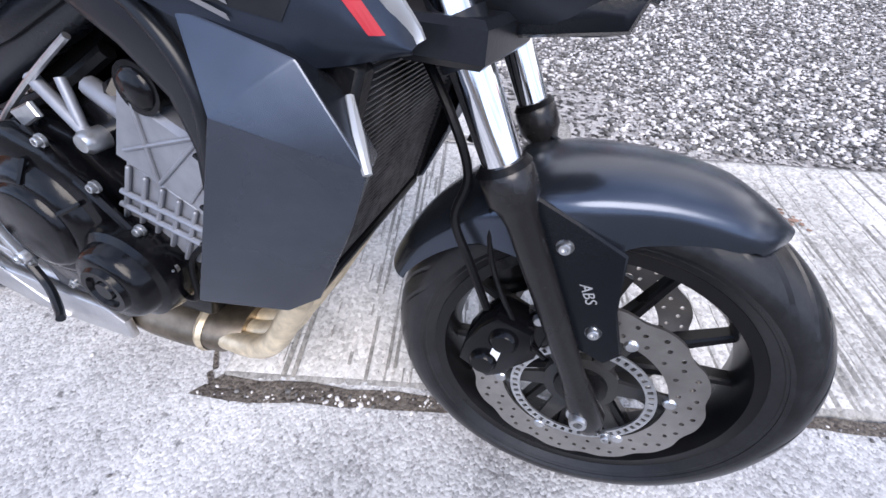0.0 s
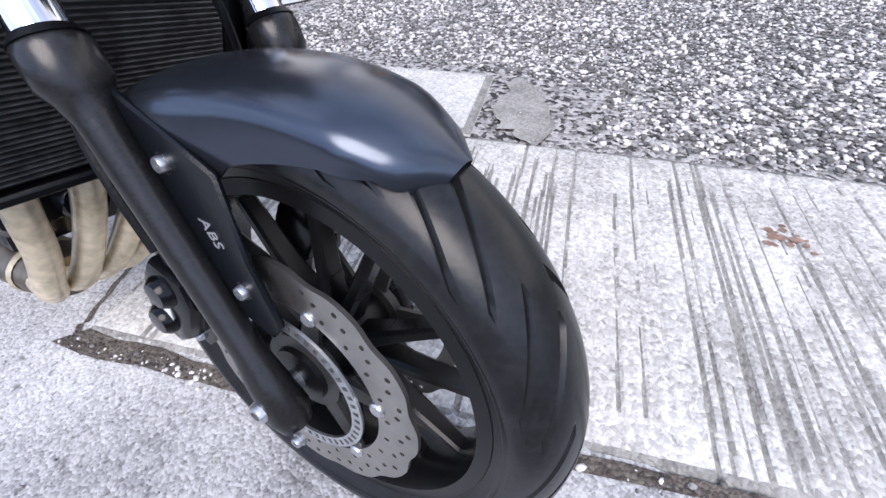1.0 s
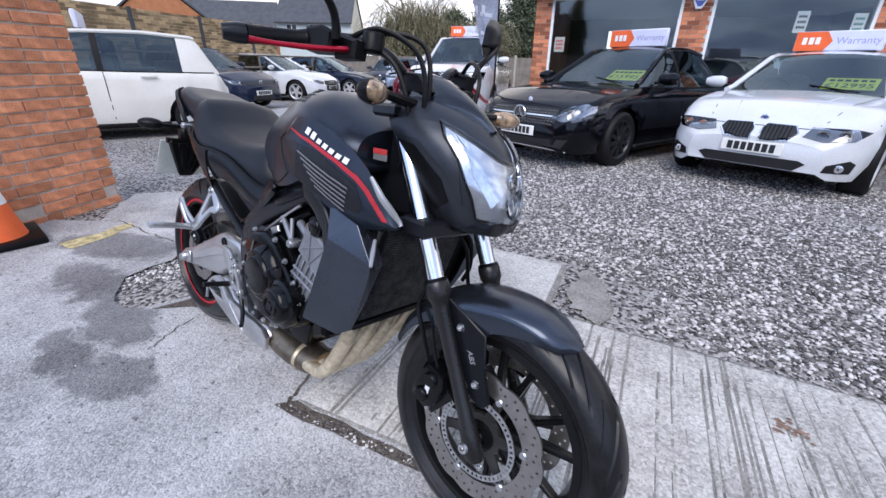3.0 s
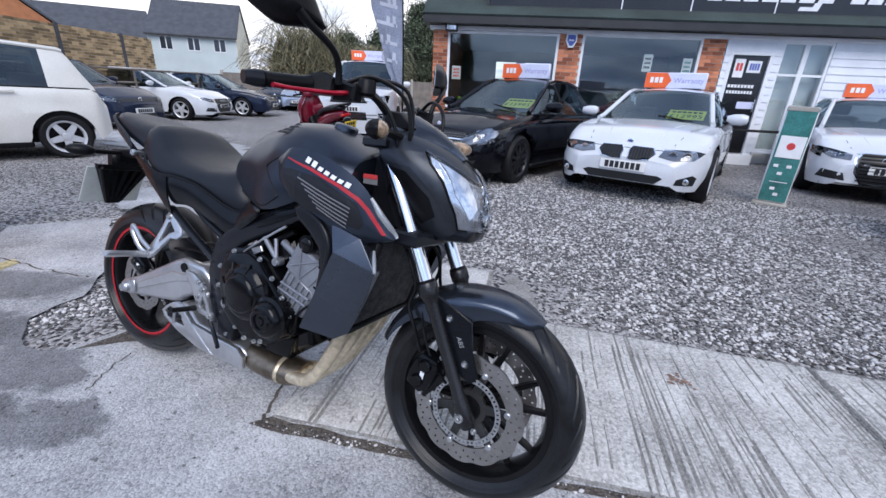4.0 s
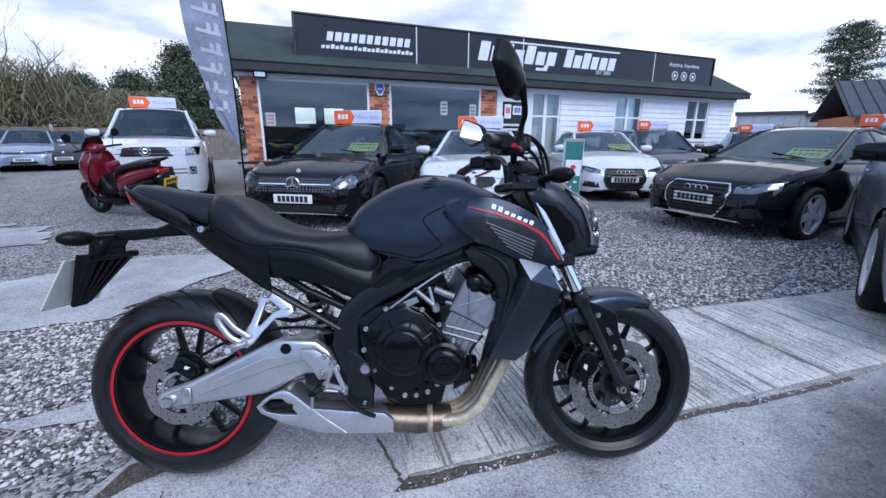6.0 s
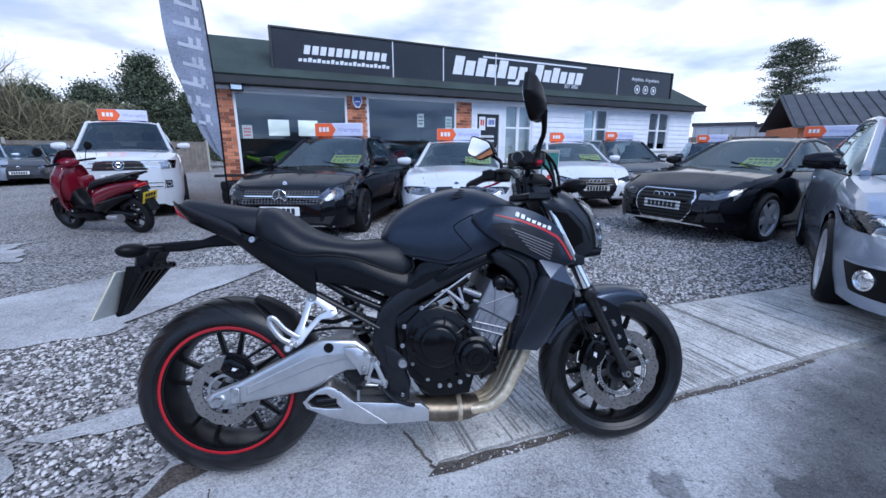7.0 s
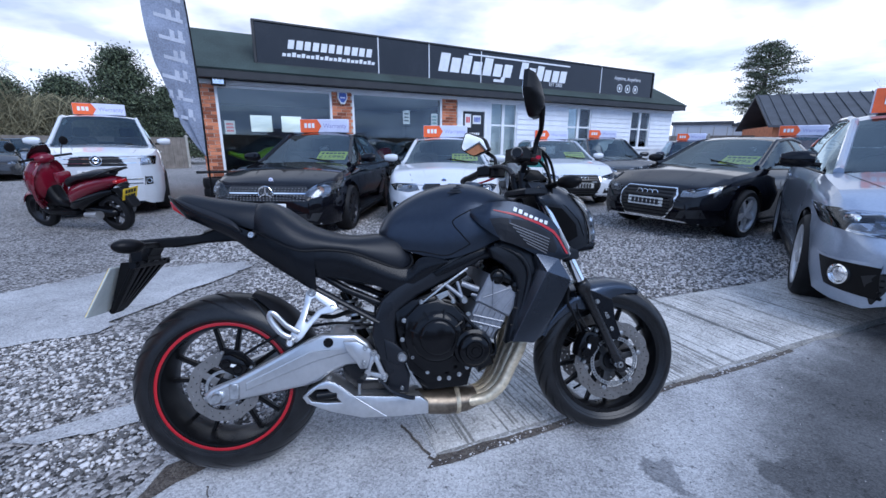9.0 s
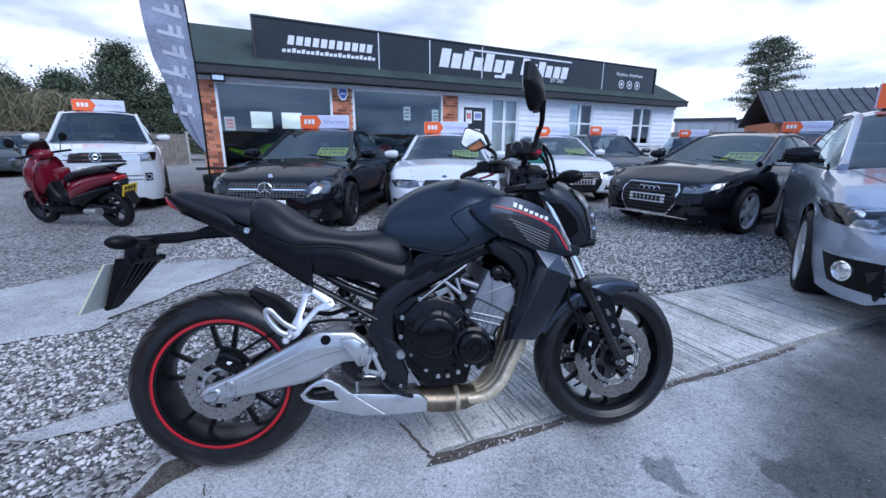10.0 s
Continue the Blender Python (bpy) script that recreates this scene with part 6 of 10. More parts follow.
def front_audi(frame):
    def f(root, bvh, s, xF, W, hz):
        out = [(-0.30, 0.25), (0.30, 0.25), (0.40, 0.40), (0.42, 0.58), (0.36, 0.66), (-0.36, 0.66), (-0.42, 0.58), (-0.40, 0.40)]
        inn = [(y * 0.94, 0.455 + (z - 0.455) * 0.92) for y, z in out]
        g = part("grille_frame", patch(bvh, out, 0.004, 3, 0.010), "chrome", root)
        part("grille", patch(bvh, inn, 0.016, 3, 0.004), "grille", g)
        slats(root, bvh, -0.36, 0.36, 0.28, 0.64, 8, "dark", 0.016, 0.024)
        for k in range(4):
            ring(root, bvh, (k - 1.5) * 0.075, 0.575, 0.048, 0.011, "ring_badge")
        lamp_unit(root, bvh, [(0.46, 0.55), (0.66, 0.565), (0.80, 0.64), (0.80, 0.695), (0.64, 0.66), (0.45, 0.62)], [(0.58, 0.605, 0.04)])
        for sg in (1, -1):
            part("fog_surround", patch(bvh, [(sg * y, z) for y, z in ((0.46, 0.28), (0.76, 0.30), (0.72, 0.41), (0.50, 0.38))], 0.004, 3, 0.006), "grille", root)
            if frame:
                wrap = part("headlight", patch(bvh, [(xF - 0.20, 0.560), (xF - 0.22, 0.668), (xF - 0.58, 0.708), (xF - 0.48, 0.600)], 0.004, 4, 0.003, "y", 6.0, sg), "lamp_dark", root, "dark swept headlamp", 60)
                part("lens", patch(bvh, [(xF - 0.20, 0.560), (xF - 0.22, 0.668), (xF - 0.58, 0.708), (xF - 0.48, 0.600)], 0.016, 4, 0.003, "y", 6.0, sg), "lens", wrap, smooth=60).visible_shadow = False
        if frame:
            slats(root, bvh, -0.7, 0.7, 0.215, 0.225, 1, "chrome", 0.016, 0.012)
    return f


def front_civic(root, bvh, s, xF, W, hz):
    part("grille", patch(bvh, [(-0.42, 0.60), (0.42, 0.60), (0.46, 0.68), (-0.46, 0.68)], 0.004, 3, 0.006), "grille", root)
    part("air_intake", patch(bvh, [(-0.60, 0.24), (0.60, 0.24), (0.66, 0.40), (0.50, 0.47), (-0.50, 0.47), (-0.66, 0.40)], 0.004, 4, 0.006), "grille", root)
    slats(root, bvh, -0.58, 0.58, 0.27, 0.45, 5, "dark", 0.012, 0.012)
    lamp_unit(root, bvh, [(0.40, 0.655), (0.60, 0.632), (0.66, 0.655), (0.62, 0.742), (0.44, 0.715)], [(0.52, 0.680, 0.04)])
    for sg in (1, -1):
        sweep = [(xF - 0.80, 0.772), (xF - 0.36, 0.762), (xF - 0.22, 0.750), (xF - 0.10, 0.690), (xF - 0.09, 0.634), (xF - 0.21, 0.650), (xF - 0.44, 0.668)]
        side = part("headlight", patch(bvh, sweep, 0.004, 4, 0.003, "y", 6.0, sg), "lamp_dark", root, "swept-back clear headlamp", 60)
        part("lamp_rim", patch(bvh, [(xF - 0.78, 0.770), (xF - 0.44, 0.666), (xF - 0.21, 0.648), (xF - 0.09, 0.632), (xF - 0.09, 0.646), (xF - 0.21, 0.662), (xF - 0.43, 0.681)], 0.010, 4, 0.003, "y", 6.0, sg), "chrome", side, smooth=60)
        part("turn_signal", patch(bvh, [(xF - 0.66, 0.755), (xF - 0.50, 0.752), (xF - 0.42, 0.700), (xF - 0.46, 0.692)], 0.009, 3, 0.003, "y", 6.0, sg), "orange_lens", side, smooth=60)
        loc, nrm, _, _ = bvh.ray_cast(Vector((xF - 0.22, sg * 6, 0.703)), Vector((0, -sg, 0)))
        face = Matrix.Translation(loc) @ Vector((nrm.x, nrm.y, 0)).to_track_quat("X", "Z").to_matrix().to_4x4()
        part("projector", lathe([(0, 0.012), (0.030, 0.010), (0.036, 0.004), (0.040, 0.014), (0.048, 0.012), (0.048, -0.02)], 22, "x", m=face), "chrome", side)
        part("lens", patch(bvh, sweep, 0.022, 4, 0.003, "y", 6.0, sg), "lens", side, smooth=60).visible_shadow = False
        mouth = part("fog_surround", patch(bvh, [(xF - 0.35, 0.470), (xF - 0.03, 0.474), (xF - 0.012, 0.275), (xF - 0.26, 0.286)], 0.005, 4, 0.005, "y", 6.0, sg), "dark", root, smooth=60)
        part("fog_trim", patch(bvh, [(xF - 0.37, 0.478), (xF - 0.03, 0.486), (xF - 0.03, 0.466), (xF - 0.33, 0.460)], 0.012, 4, 0.005, "y", 6.0, sg), "car_silver", mouth, smooth=60)
        loc, nrm, _, _ = bvh.ray_cast(Vector((xF - 0.145, sg * 6, 0.379)), Vector((0, -sg, 0)))
        face = Matrix.Translation(loc + nrm * 0.012) @ Vector((nrm.x, nrm.y, 0)).to_track_quat("X", "Z").to_matrix().to_4x4()
        lampm = part("fog_lamp", lathe([(0, 0.006), (0.025, 0.004), (0.045, -0.004), (0.047, -0.02)], 24, "x", m=face), "lamp_inner", root)
        part("fog_ring", lathe([(0.048, 0.0), (0.054, 0.010), (0.064, 0.006), (0.066, -0.012), (0.048, -0.010)], 28, "x", True, m=face), "chrome", lampm)


def front_pickup(root, bvh, s, xF, W, hz):
    part("grille", patch(bvh, [(-0.60, 0.86), (0.60, 0.86), (0.62, 1.02), (-0.62, 1.02)], 0.004, 3, 0.006), "grille", root)
    slats(root, bvh, -0.60, 0.60, 0.87, 1.02, 2, "chrome", 0.013, 0.014)
    ring(root, bvh, 0, 0.95, 0.085, 0.014, "round_badge")
    ring(root, bvh, 0, 0.95, 0.05, 0.03, "round_badge")
    lamp_unit(root, bvh, [(0.60, 0.87), (0.80, 0.88), (0.83, 1.02), (0.62, 1.02)], [(0.71, 0.95, 0.055)], dark=False)
    part("air_intake", patch(bvh, [(-0.62, 0.52), (0.62, 0.52), (0.64, 0.68), (-0.64, 0.68)], 0.004, 3, 0.006), "grille", root)
    slats(root, bvh, -0.6, 0.6, 0.53, 0.67, 2, "chrome", 0.010, 0.014)
    for sg in (1, -1):
        part("fog_surround", patch(bvh, [(sg * y, z) for y, z in ((0.64, 0.53), (0.74, 0.54), (0.74, 0.67), (0.64, 0.67))], 0.004, 3, 0.006), "grille", root)
        ring(root, bvh, sg * 0.69, 0.60, 0.045, 0.012, "fog_lamp")


def front_plain(root, bvh, s, xF, W, hz):
    k = hz - 0.72
    part("grille", patch(bvh, [(-0.48, 0.57 + k), (0.48, 0.57 + k), (0.52, 0.64 + k), (-0.52, 0.64 + k)], 0.004, 3, 0.006), "grille", root)
    part("air_intake", patch(bvh, [(-0.55, 0.26), (0.55, 0.26), (0.60, 0.38), (-0.60, 0.38)], 0.004, 3, 0.006), "grille", root)
    lamp_unit(root, bvh, [(0.50, 0.56 + k), (0.74, 0.59 + k), (0.80, 0.68 + k), (0.52, 0.65 + k)], [(0.62, 0.615 + k, 0.04)])
    ring(root, bvh, 0, 0.62 + k, 0.05, 0.02, "badge")


CLA = dict(L=4.63, W=1.78, H=1.43, wb=2.70, fo=0.90, r=0.325, hz=0.765, zc=0.96, cowl=0.42, ws=0.85, rb=1.25, rd=0.42, zd=0.96, pz=0.42)
BMW = dict(L=4.64, W=1.83, H=1.38, wb=2.81, fo=0.78, r=0.33, hz=0.72, zc=0.94, cowl=0.48, ws=0.85, rb=1.20, rd=0.45, zd=0.95, pz=0.43)
A3 = dict(L=4.24, W=1.79, H=1.42, wb=2.60, fo=0.86, r=0.32, hz=0.73, zc=0.97, cowl=0.42, ws=0.82, rb=0.55, rd=0.14, zd=0.95, pz=0.44)
TT = dict(L=4.18, W=1.84, H=1.35, wb=2.47, fo=0.87, r=0.325, hz=0.73, zc=0.95, cowl=0.42, ws=0.80, rb=1.25, rd=0.25, zd=0.92, pz=0.46, bp=-0.35)
CIVIC = dict(L=4.30, W=1.80, H=1.47, wb=2.60, fo=0.93, r=0.325, hz=0.77, zc=1.00, cowl=0.22, ws=0.95, rb=0.75, rd=0.15, zd=1.02, pz=0.52, mirror="car_black")
AMAROK = dict(L=5.25, W=1.94, H=1.83, wb=3.09, fo=0.90, r=0.385, hz=1.10, zc=1.24, cowl=0.55, ws=0.70, rb=2.1, rd=1.75, zd=1.22, pz=0.74, tw=0.24, nose=0.35)
F500 = dict(L=3.55, W=1.63, H=1.49, wb=2.30, fo=0.70, r=0.295, hz=0.80, zc=1.02, cowl=0.22, ws=0.60, rb=0.36, rd=0.10, zd=0.97, pz=0.45, tw=0.185, mirror="dark", cp=0.20)
GOLF = dict(L=4.26, W=1.79, H=1.48, wb=2.62, fo=0.86, r=0.32, hz=0.76, zc=0.99, cowl=0.42, ws=0.75, rb=0.50, rd=0.12, zd=0.97, pz=0.42)
ESTATE = dict(L=4.7, W=1.83, H=1.52, wb=2.8, fo=0.88, r=0.33, hz=0.78, zc=1.0, cowl=0.45, ws=0.8, rb=0.45, rd=0.12, zd=1.0, pz=0.46, rail="alloy")

car("car", (-0.66, 4.84), (-0.20, -0.98), CLA, "car_black", "glossy black saloon with studded grille and star badge", front=front_cla, style="ten", rim="rim_dark", price="£15995")
car("car", (1.63, 5.28), (-0.165, -0.986), BMW, "car_white", "white coupe with twin black grilles", front=front_bmw, style="twin", price="£12995")
car("car", (4.80, 7.42), (-0.12, -0.993), A3, "car_white", "white hatchback with four-ring badge and black grille", front=front_audi(True), price="£12995")
car("car", (5.06, 4.12), (-0.932, -0.362), TT, "car_black", "black coupe with chrome-framed grille and four-ring badge", front=front_audi(True), style="five", roof_sign=False, price="£3995")
car("car", (4.50, 0.66), (-0.70, -0.714), CIVIC, "car_silver", "silver blue hatchback with chrome-ringed fog lamps", front=front_civic, plate=None)
car("car", (-4.46, 7.16), (0.43, -0.903), AMAROK, "car_white", "white pickup truck with chrome grille bars", front=front_pickup)
car("car", (7.15, 9.1), (-0.12, -0.993), ESTATE, "car_grey", "dark grey estate with silver roof rails", front=front_plain)
car("car", (10.3, 10.2), (-0.5, -0.866), GOLF, "car_navy", "dark blue hatchback in the row", front=front_plain)
car("car", (9.0, 5.9), (-0.75, -0.66), GOLF, "car_grey", "dark grey hatchback in the row", front=front_plain)
car("car", (-6.97, 0.09), (-0.30, -0.954), F500, "car_cream", "small cream-white rounded hatchback beside the brick wall", front=front_plain)
car("car", (-9.75, 4.75), (0.90, 0.30), GOLF, "car_navy", "dark blue hatchback parked at the yard wall", front=front_plain, roof_sign=False)
car("car", (-11.4, 8.0), (0.90, 0.43), A3, "car_white", "white hatchback with four-ring badge at the yard wall", front=front_audi(False), roof_sign=False)
car("car", (-12.4, 10.9), (0.88, 0.47), CLA, "car_navy", "dark blue saloon parked at the yard wall", front=front_plain, roof_sign=False)
for k, (az, d, col, lb, sp) in enumerate(((135.2, 22.5, "car_navy", "dark saloon by the back fence", CLA), (132.6, 22, "car_silver", "silver saloon by the back fence", GOLF), (129.8, 22, "car_grey", "grey hatchback by the back fence", A3), (127.5, 23, "car_silver", "silver hatchback by the back fence", GOLF))):
    p = xy(E55, az, d)
    car("car", (p.x, p.y), (0.55, -0.83), sp, col, lb, front=front_plain, roof_sign=False)


# ---- motorcycle ----
M["tank_paint"] = mat("satin_graphite_paint", (0.034, 0.042, 0.058), 0.29, metal=0.7, vary=0.06, scale=5, rvary=0.08, spec=0.3)
M["panel_black"] = mat("matt_black_panel", (0.0045, 0.0053, 0.0074), 0.25, vary=0.1, scale=6, bump=0.05, bscale=300, spec=0.20)
M["gunmetal"] = mat("satin_gunmetal_panel", (0.080, 0.091, 0.112), 0.27, metal=0.92, vary=0.06, scale=6, spec=0.25)
M["guard_paint"] = mat("satin_silver_grey_paint", (0.066, 0.078, 0.100), 0.23, metal=0.85, vary=0.05, scale=5, rvary=0.08, spec=0.4)
M["cowl_paint"] = mat("satin_grey_cowl", (0.042, 0.047, 0.056), 0.34, metal=0.6, vary=0.06, scale=6, spec=0.3)
M["shroud_dark"] = mat("satin_black_shroud", (0.008, 0.0092, 0.012), 0.30, vary=0.08, scale=6, spec=0.28)
M["seat_vinyl"] = mat("black_seat_vinyl", (0.006, 0.0072, 0.0105), 0.36, vary=0.12, scale=9, bump=0.22, bscale=260, spec=0.30)
M["engine_black"] = mat("black_engine_paint", (0.0035, 0.0036, 0.0044), 0.16, vary=0.15, scale=12, bump=0.06, bscale=120, spec=0.24)
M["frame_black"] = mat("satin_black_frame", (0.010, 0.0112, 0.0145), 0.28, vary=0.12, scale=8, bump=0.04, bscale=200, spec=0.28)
M["cylinder"] = mat("silver_engine_paint", (0.23, 0.24, 0.265), 0.40, metal=0.5, vary=0.1, scale=14, bump=0.1)
M["swing"] = mat("silver_painted_arm", (0.53, 0.535, 0.545), 0.30, metal=0.8, vary=0.05, scale=10, rvary=0.05)
M["muffler"] = mat("brushed_silver_muffler", (0.60, 0.60, 0.605), 0.30, metal=0.9, vary=0.06, scale=18, rvary=0.05)
M["header"] = mat("tarnished_steel_pipe", (0.52, 0.43, 0.29), 0.38, metal=0.6, vary=0.2, scale=9, tint=(0.64, 0.55, 0.40))
M["collector"] = mat("browned_steel", (0.20, 0.165, 0.125), 0.38, metal=0.9, vary=0.22, scale=9)
M["disc"] = mat("brake_disc_steel", (0.33, 0.315, 0.30), 0.30, metal=0.9, vary=0.08, scale=20)
M["carrier"] = mat("black_disc_carrier", (0.02, 0.02, 0.02), 0.45, vary=0.1)
M["forktube"] = mat("polished_fork_tube", (0.80, 0.81, 0.83), 0.10, metal=1.0, vary=0.03, scale=10)
M["fork_paint"] = mat("satin_fork_paint", (0.024, 0.0235, 0.0245), 0.27, metal=0.5, vary=0.15, scale=8, bump=0.04, bscale=200)
M["vent_grey"] = mat("grey_vent_line", (0.14, 0.14, 0.15), 0.4, vary=0.06)
M["bolt"] = mat("zinc_bolt", (0.48, 0.49, 0.50), 0.30, metal=0.9, vary=0.1, scale=60)
M["red_line"] = mat("red_stripe", (0.38, 0.008, 0.016), 0.35, vary=0.05)
M["red_metal"] = mat("red_anodised", (0.45, 0.01, 0.03), 0.28, metal=0.6, vary=0.05)
M["wheel_black"] = mat("black_wheel_paint", (0.0055, 0.0055, 0.0062), 0.28, vary=0.12, scale=10, spec=0.26)
M["mirror_glass"] = mat("mirror", (0.9, 0.92, 0.95), 0.02, metal=1.0, vary=0.01)
M["tail_red"] = mat("red_lamp_lens", (0.45, 0.012, 0.015), 0.15, vary=0.1, coat=0.5)
M["amber"] = mat("amber_lamp_lens", (0.30, 0.20, 0.12), 0.10, vary=0.4, scale=60, coat=0.8)
M["silver_edge"] = mat("silver_trim", (0.42, 0.43, 0.44), 0.35, metal=0.6, vary=0.06)
M["radiator"] = mat("black_radiator", (0.010, 0.010, 0.010), 0.5, vary=0.2, scale=30)
M["fin"] = mat("radiator_fin", (0.12, 0.12, 0.125), 0.4, metal=0.6, vary=0.3, scale=30)
M["rub_smooth"] = mat("motorcycle_tyre", (0.0105, 0.0107, 0.0118), 0.30, vary=0.25, scale=20, bump=0.05, bscale=160, spec=0.34)
M["trim_panel"] = mat("dark_grey_panel", (0.012, 0.0127, 0.0155), 0.36, vary=0.06, spec=0.25)

LEAN, ROOTY = 11.0, -0.07
bike = thing("motorcycle", Matrix.Translation((0, ROOTY, 0.004)) @ Matrix.Rotation(radians(-LEAN), 4, "X"), "matt black naked motorcycle leaning on its side stand", "motorcycle")


def P(name, bm, material, label="", parent=None, smooth=40.0):
    return part(name, bm, material, parent or bike, label, smooth)


def tread_tyre(cx, cz, R, w, rim_r, grooves, seed, label):
    """A tyre whose mesh follows its sweeping grooves, two families a side, cut with steep walls."""
    hw = w / 2
    crown = R - hw * 0.86
    per = 2 * math.pi / grooves
    g = 0.0048 / R  # half a groove's width
    cols = []  # angle within one pitch, family of groove
    for c, fam in ((0.25, 0), (0.75, 1)):
        m = c * per
        cols += [(m - g * 1.9, -1), (m - g, fam), (m, fam), (m + g, fam), (m + g * 1.9, -1)]
        cols += [(m + g * 1.9 + (per / 2 - 3.8 * g) * k / 6, -1) for k in range(1, 6)]
    ts = sorted(set([round(v, 4) for v in np.linspace(0, 1, 27)] + [0.035, 0.055, 0.20, 0.22, 0.50, 0.52, 0.62, 0.64, 0.82, 0.845]))
    ts = [-t for t in ts[:0:-1]] + ts
    V, F = [], []
    rows = grooves * len(cols)
    for k in range(grooves):
        for c, fam in cols:
            for t in ts:
                ang = t * radians(118)
                side = 1 if t >= 0 else -1
                y = hw * math.sin(ang) if abs(ang) < radians(90) else math.copysign(hw * (1 - 0.32 * (abs(ang) - radians(90)) / radians(28)), ang)
                r = crown + hw * 0.86 * math.cos(ang) if abs(ang) < radians(90) else crown - (abs(ang) - radians(90)) / radians(28) * (crown - rim_r)
                q = abs(t)
                lo, hi = ((0.05, 0.50), (0.21, 0.63))[max(fam, 0)]
                if fam >= 0 and lo < q < hi:
                    r -= 0.0060
                if abs(q - 0.83) < 0.016:
                    r += 0.0012
                a = k * per + c - 1.9 * per * min(q, 0.7) ** 1.25 + (0.25 * per * min(1.0, q / 0.05) if side > 0 else 0.0)
                V.append((cx + r * math.cos(a), y, cz + r * math.sin(a)))
    n = len(ts)
    for i in range(rows):
        i2 = (i + 1) % rows
        for j in range(n - 1):
            F.append((i * n + j, i2 * n + j, i2 * n + j + 1, i * n + j + 1))
    me = bpy.data.meshes.new("tyre")
    me.from_pydata(V, [], F)
    bm = bmesh.new(); bm.from_mesh(me)
    bmesh.ops.recalc_face_normals(bm, faces=bm.faces)
    bpy.data.meshes.remove(me)
    return P("tyre", bm, "rub_smooth", label, smooth=24)


def wavy_disc(cx, cz, y, r0, r1, lobes, rows, th, parent, name="brake_disc", wave=0.035, per=5):
    """A drilled brake disc with a scalloped rim."""
    nu = lobes * 2 * per
    bm = bmesh.new()
    radii = [r0 + (r1 - r0) * k / rows for k in range(rows + 1)]
    grid = []
    for i in range(nu):
        a = 2 * math.pi * i / nu
        wv = 1 - wave * (0.5 - 0.5 * math.cos(lobes * a)) ** 2
        ring_ = []
        for k, r in enumerate(radii):
            f = k / rows
            rr = r0 + (r1 * wv - r0) * f
            ring_.append([bm.verts.new((cx + rr * math.cos(a), y + s * th / 2, cz + rr * math.sin(a))) for s in (-1, 1)])
        grid.append(ring_)
    def hole(i, k):
        return (k == 1 and i % 5 == 1) or (k == 3 and i % 5 == 3) or (k == rows - 2 and rows > 5 and i % 5 == 0)
    for i in range(nu):
        i2 = (i + 1) % nu
        for k in range(rows):
            a, b, c, d = grid[i][k], grid[i2][k], grid[i2][k + 1], grid[i][k + 1]
            if hole(i, k):
                # a round hole: eight points joined to the cell's corners
                def at(u, v, s):
                    return (a[s].co * (1 - u) + b[s].co * u) * (1 - v) + (d[s].co * (1 - u) + c[s].co * u) * v
                o = [[bm.verts.new(at(0.5 + 0.44 * math.cos(t), 0.5 + 0.44 * math.sin(t), s)) for t in [math.pi * (0.125 + 0.25 * n) for n in range(8)]] for s in (0, 1)]
                for s in (0, 1):
                    for (p, q), m in (((c, d), 1), ((d, a), 3), ((a, b), 5), ((b, c), 7)):
                        bm.faces.new((p[s], q[s], o[s][(m + 1) % 8], o[s][m]))
                        bm.faces.new((p[s], o[s][m], o[s][m - 1]))
                for n in range(8):
                    bm.faces.new((o[0][n], o[0][(n + 1) % 8], o[1][(n + 1) % 8], o[1][n]))
                continue
            bm.faces.new((a[0], b[0], c[0], d[0]))
            bm.faces.new((a[1], d[1], c[1], b[1]))
        for k, flip in ((0, 1), (rows, 0)):
            a, b = grid[i][k], grid[i2][k]
            bm.faces.new((a[0], a[1], b[1], b[0]) if flip else (a[0], b[0], b[1], a[1]))
    bmesh.ops.recalc_face_normals(bm, faces=bm.faces)
    return part(name, bm, "disc", parent, smooth=30)


def spoke(bm, cx, cz, a, r0, r1, w0, w1, y0, y1, d0, d1):
    """A cast spoke from the hub to the rim."""
    u, v = Vector((math.cos(a), 0, math.sin(a))), Vector((-math.sin(a), 0, math.cos(a)))
    secs = []
    for f in (0, 0.35, 0.75, 1):
        r, w, y, d = r0 + (r1 - r0) * f, w0 + (w1 - w0) * f ** 0.8, y0 + (y1 - y0) * f, d0 + (d1 - d0) * f
        c = Vector((cx, y, cz)) + u * r
        secs.append([c + v * (w * p) + Vector((0, d * q, 0)) for p, q in ((-0.5, -0.35), (-0.3, -0.5), (0.3, -0.5), (0.5, -0.35), (0.5, 0.35), (0.3, 0.5), (-0.3, 0.5), (-0.5, 0.35))])
    loft(secs, bm=bm)


def bolt(x, y, z, r=0.007, parent=None, side=-1, name="bolt", h=0.006):
    m = Matrix.Translation((x, y, z))
    return P(name, lathe([(0, side * h * 0.4), (r * 0.45, side * h * 0.4), (r * 0.5, side * h), (r * 0.85, side * h), (r, side * h * 0.7), (r, 0), (r * 1.35, 0), (r * 1.35, -side * 0.004)], 14, m=m), "bolt", "", parent)


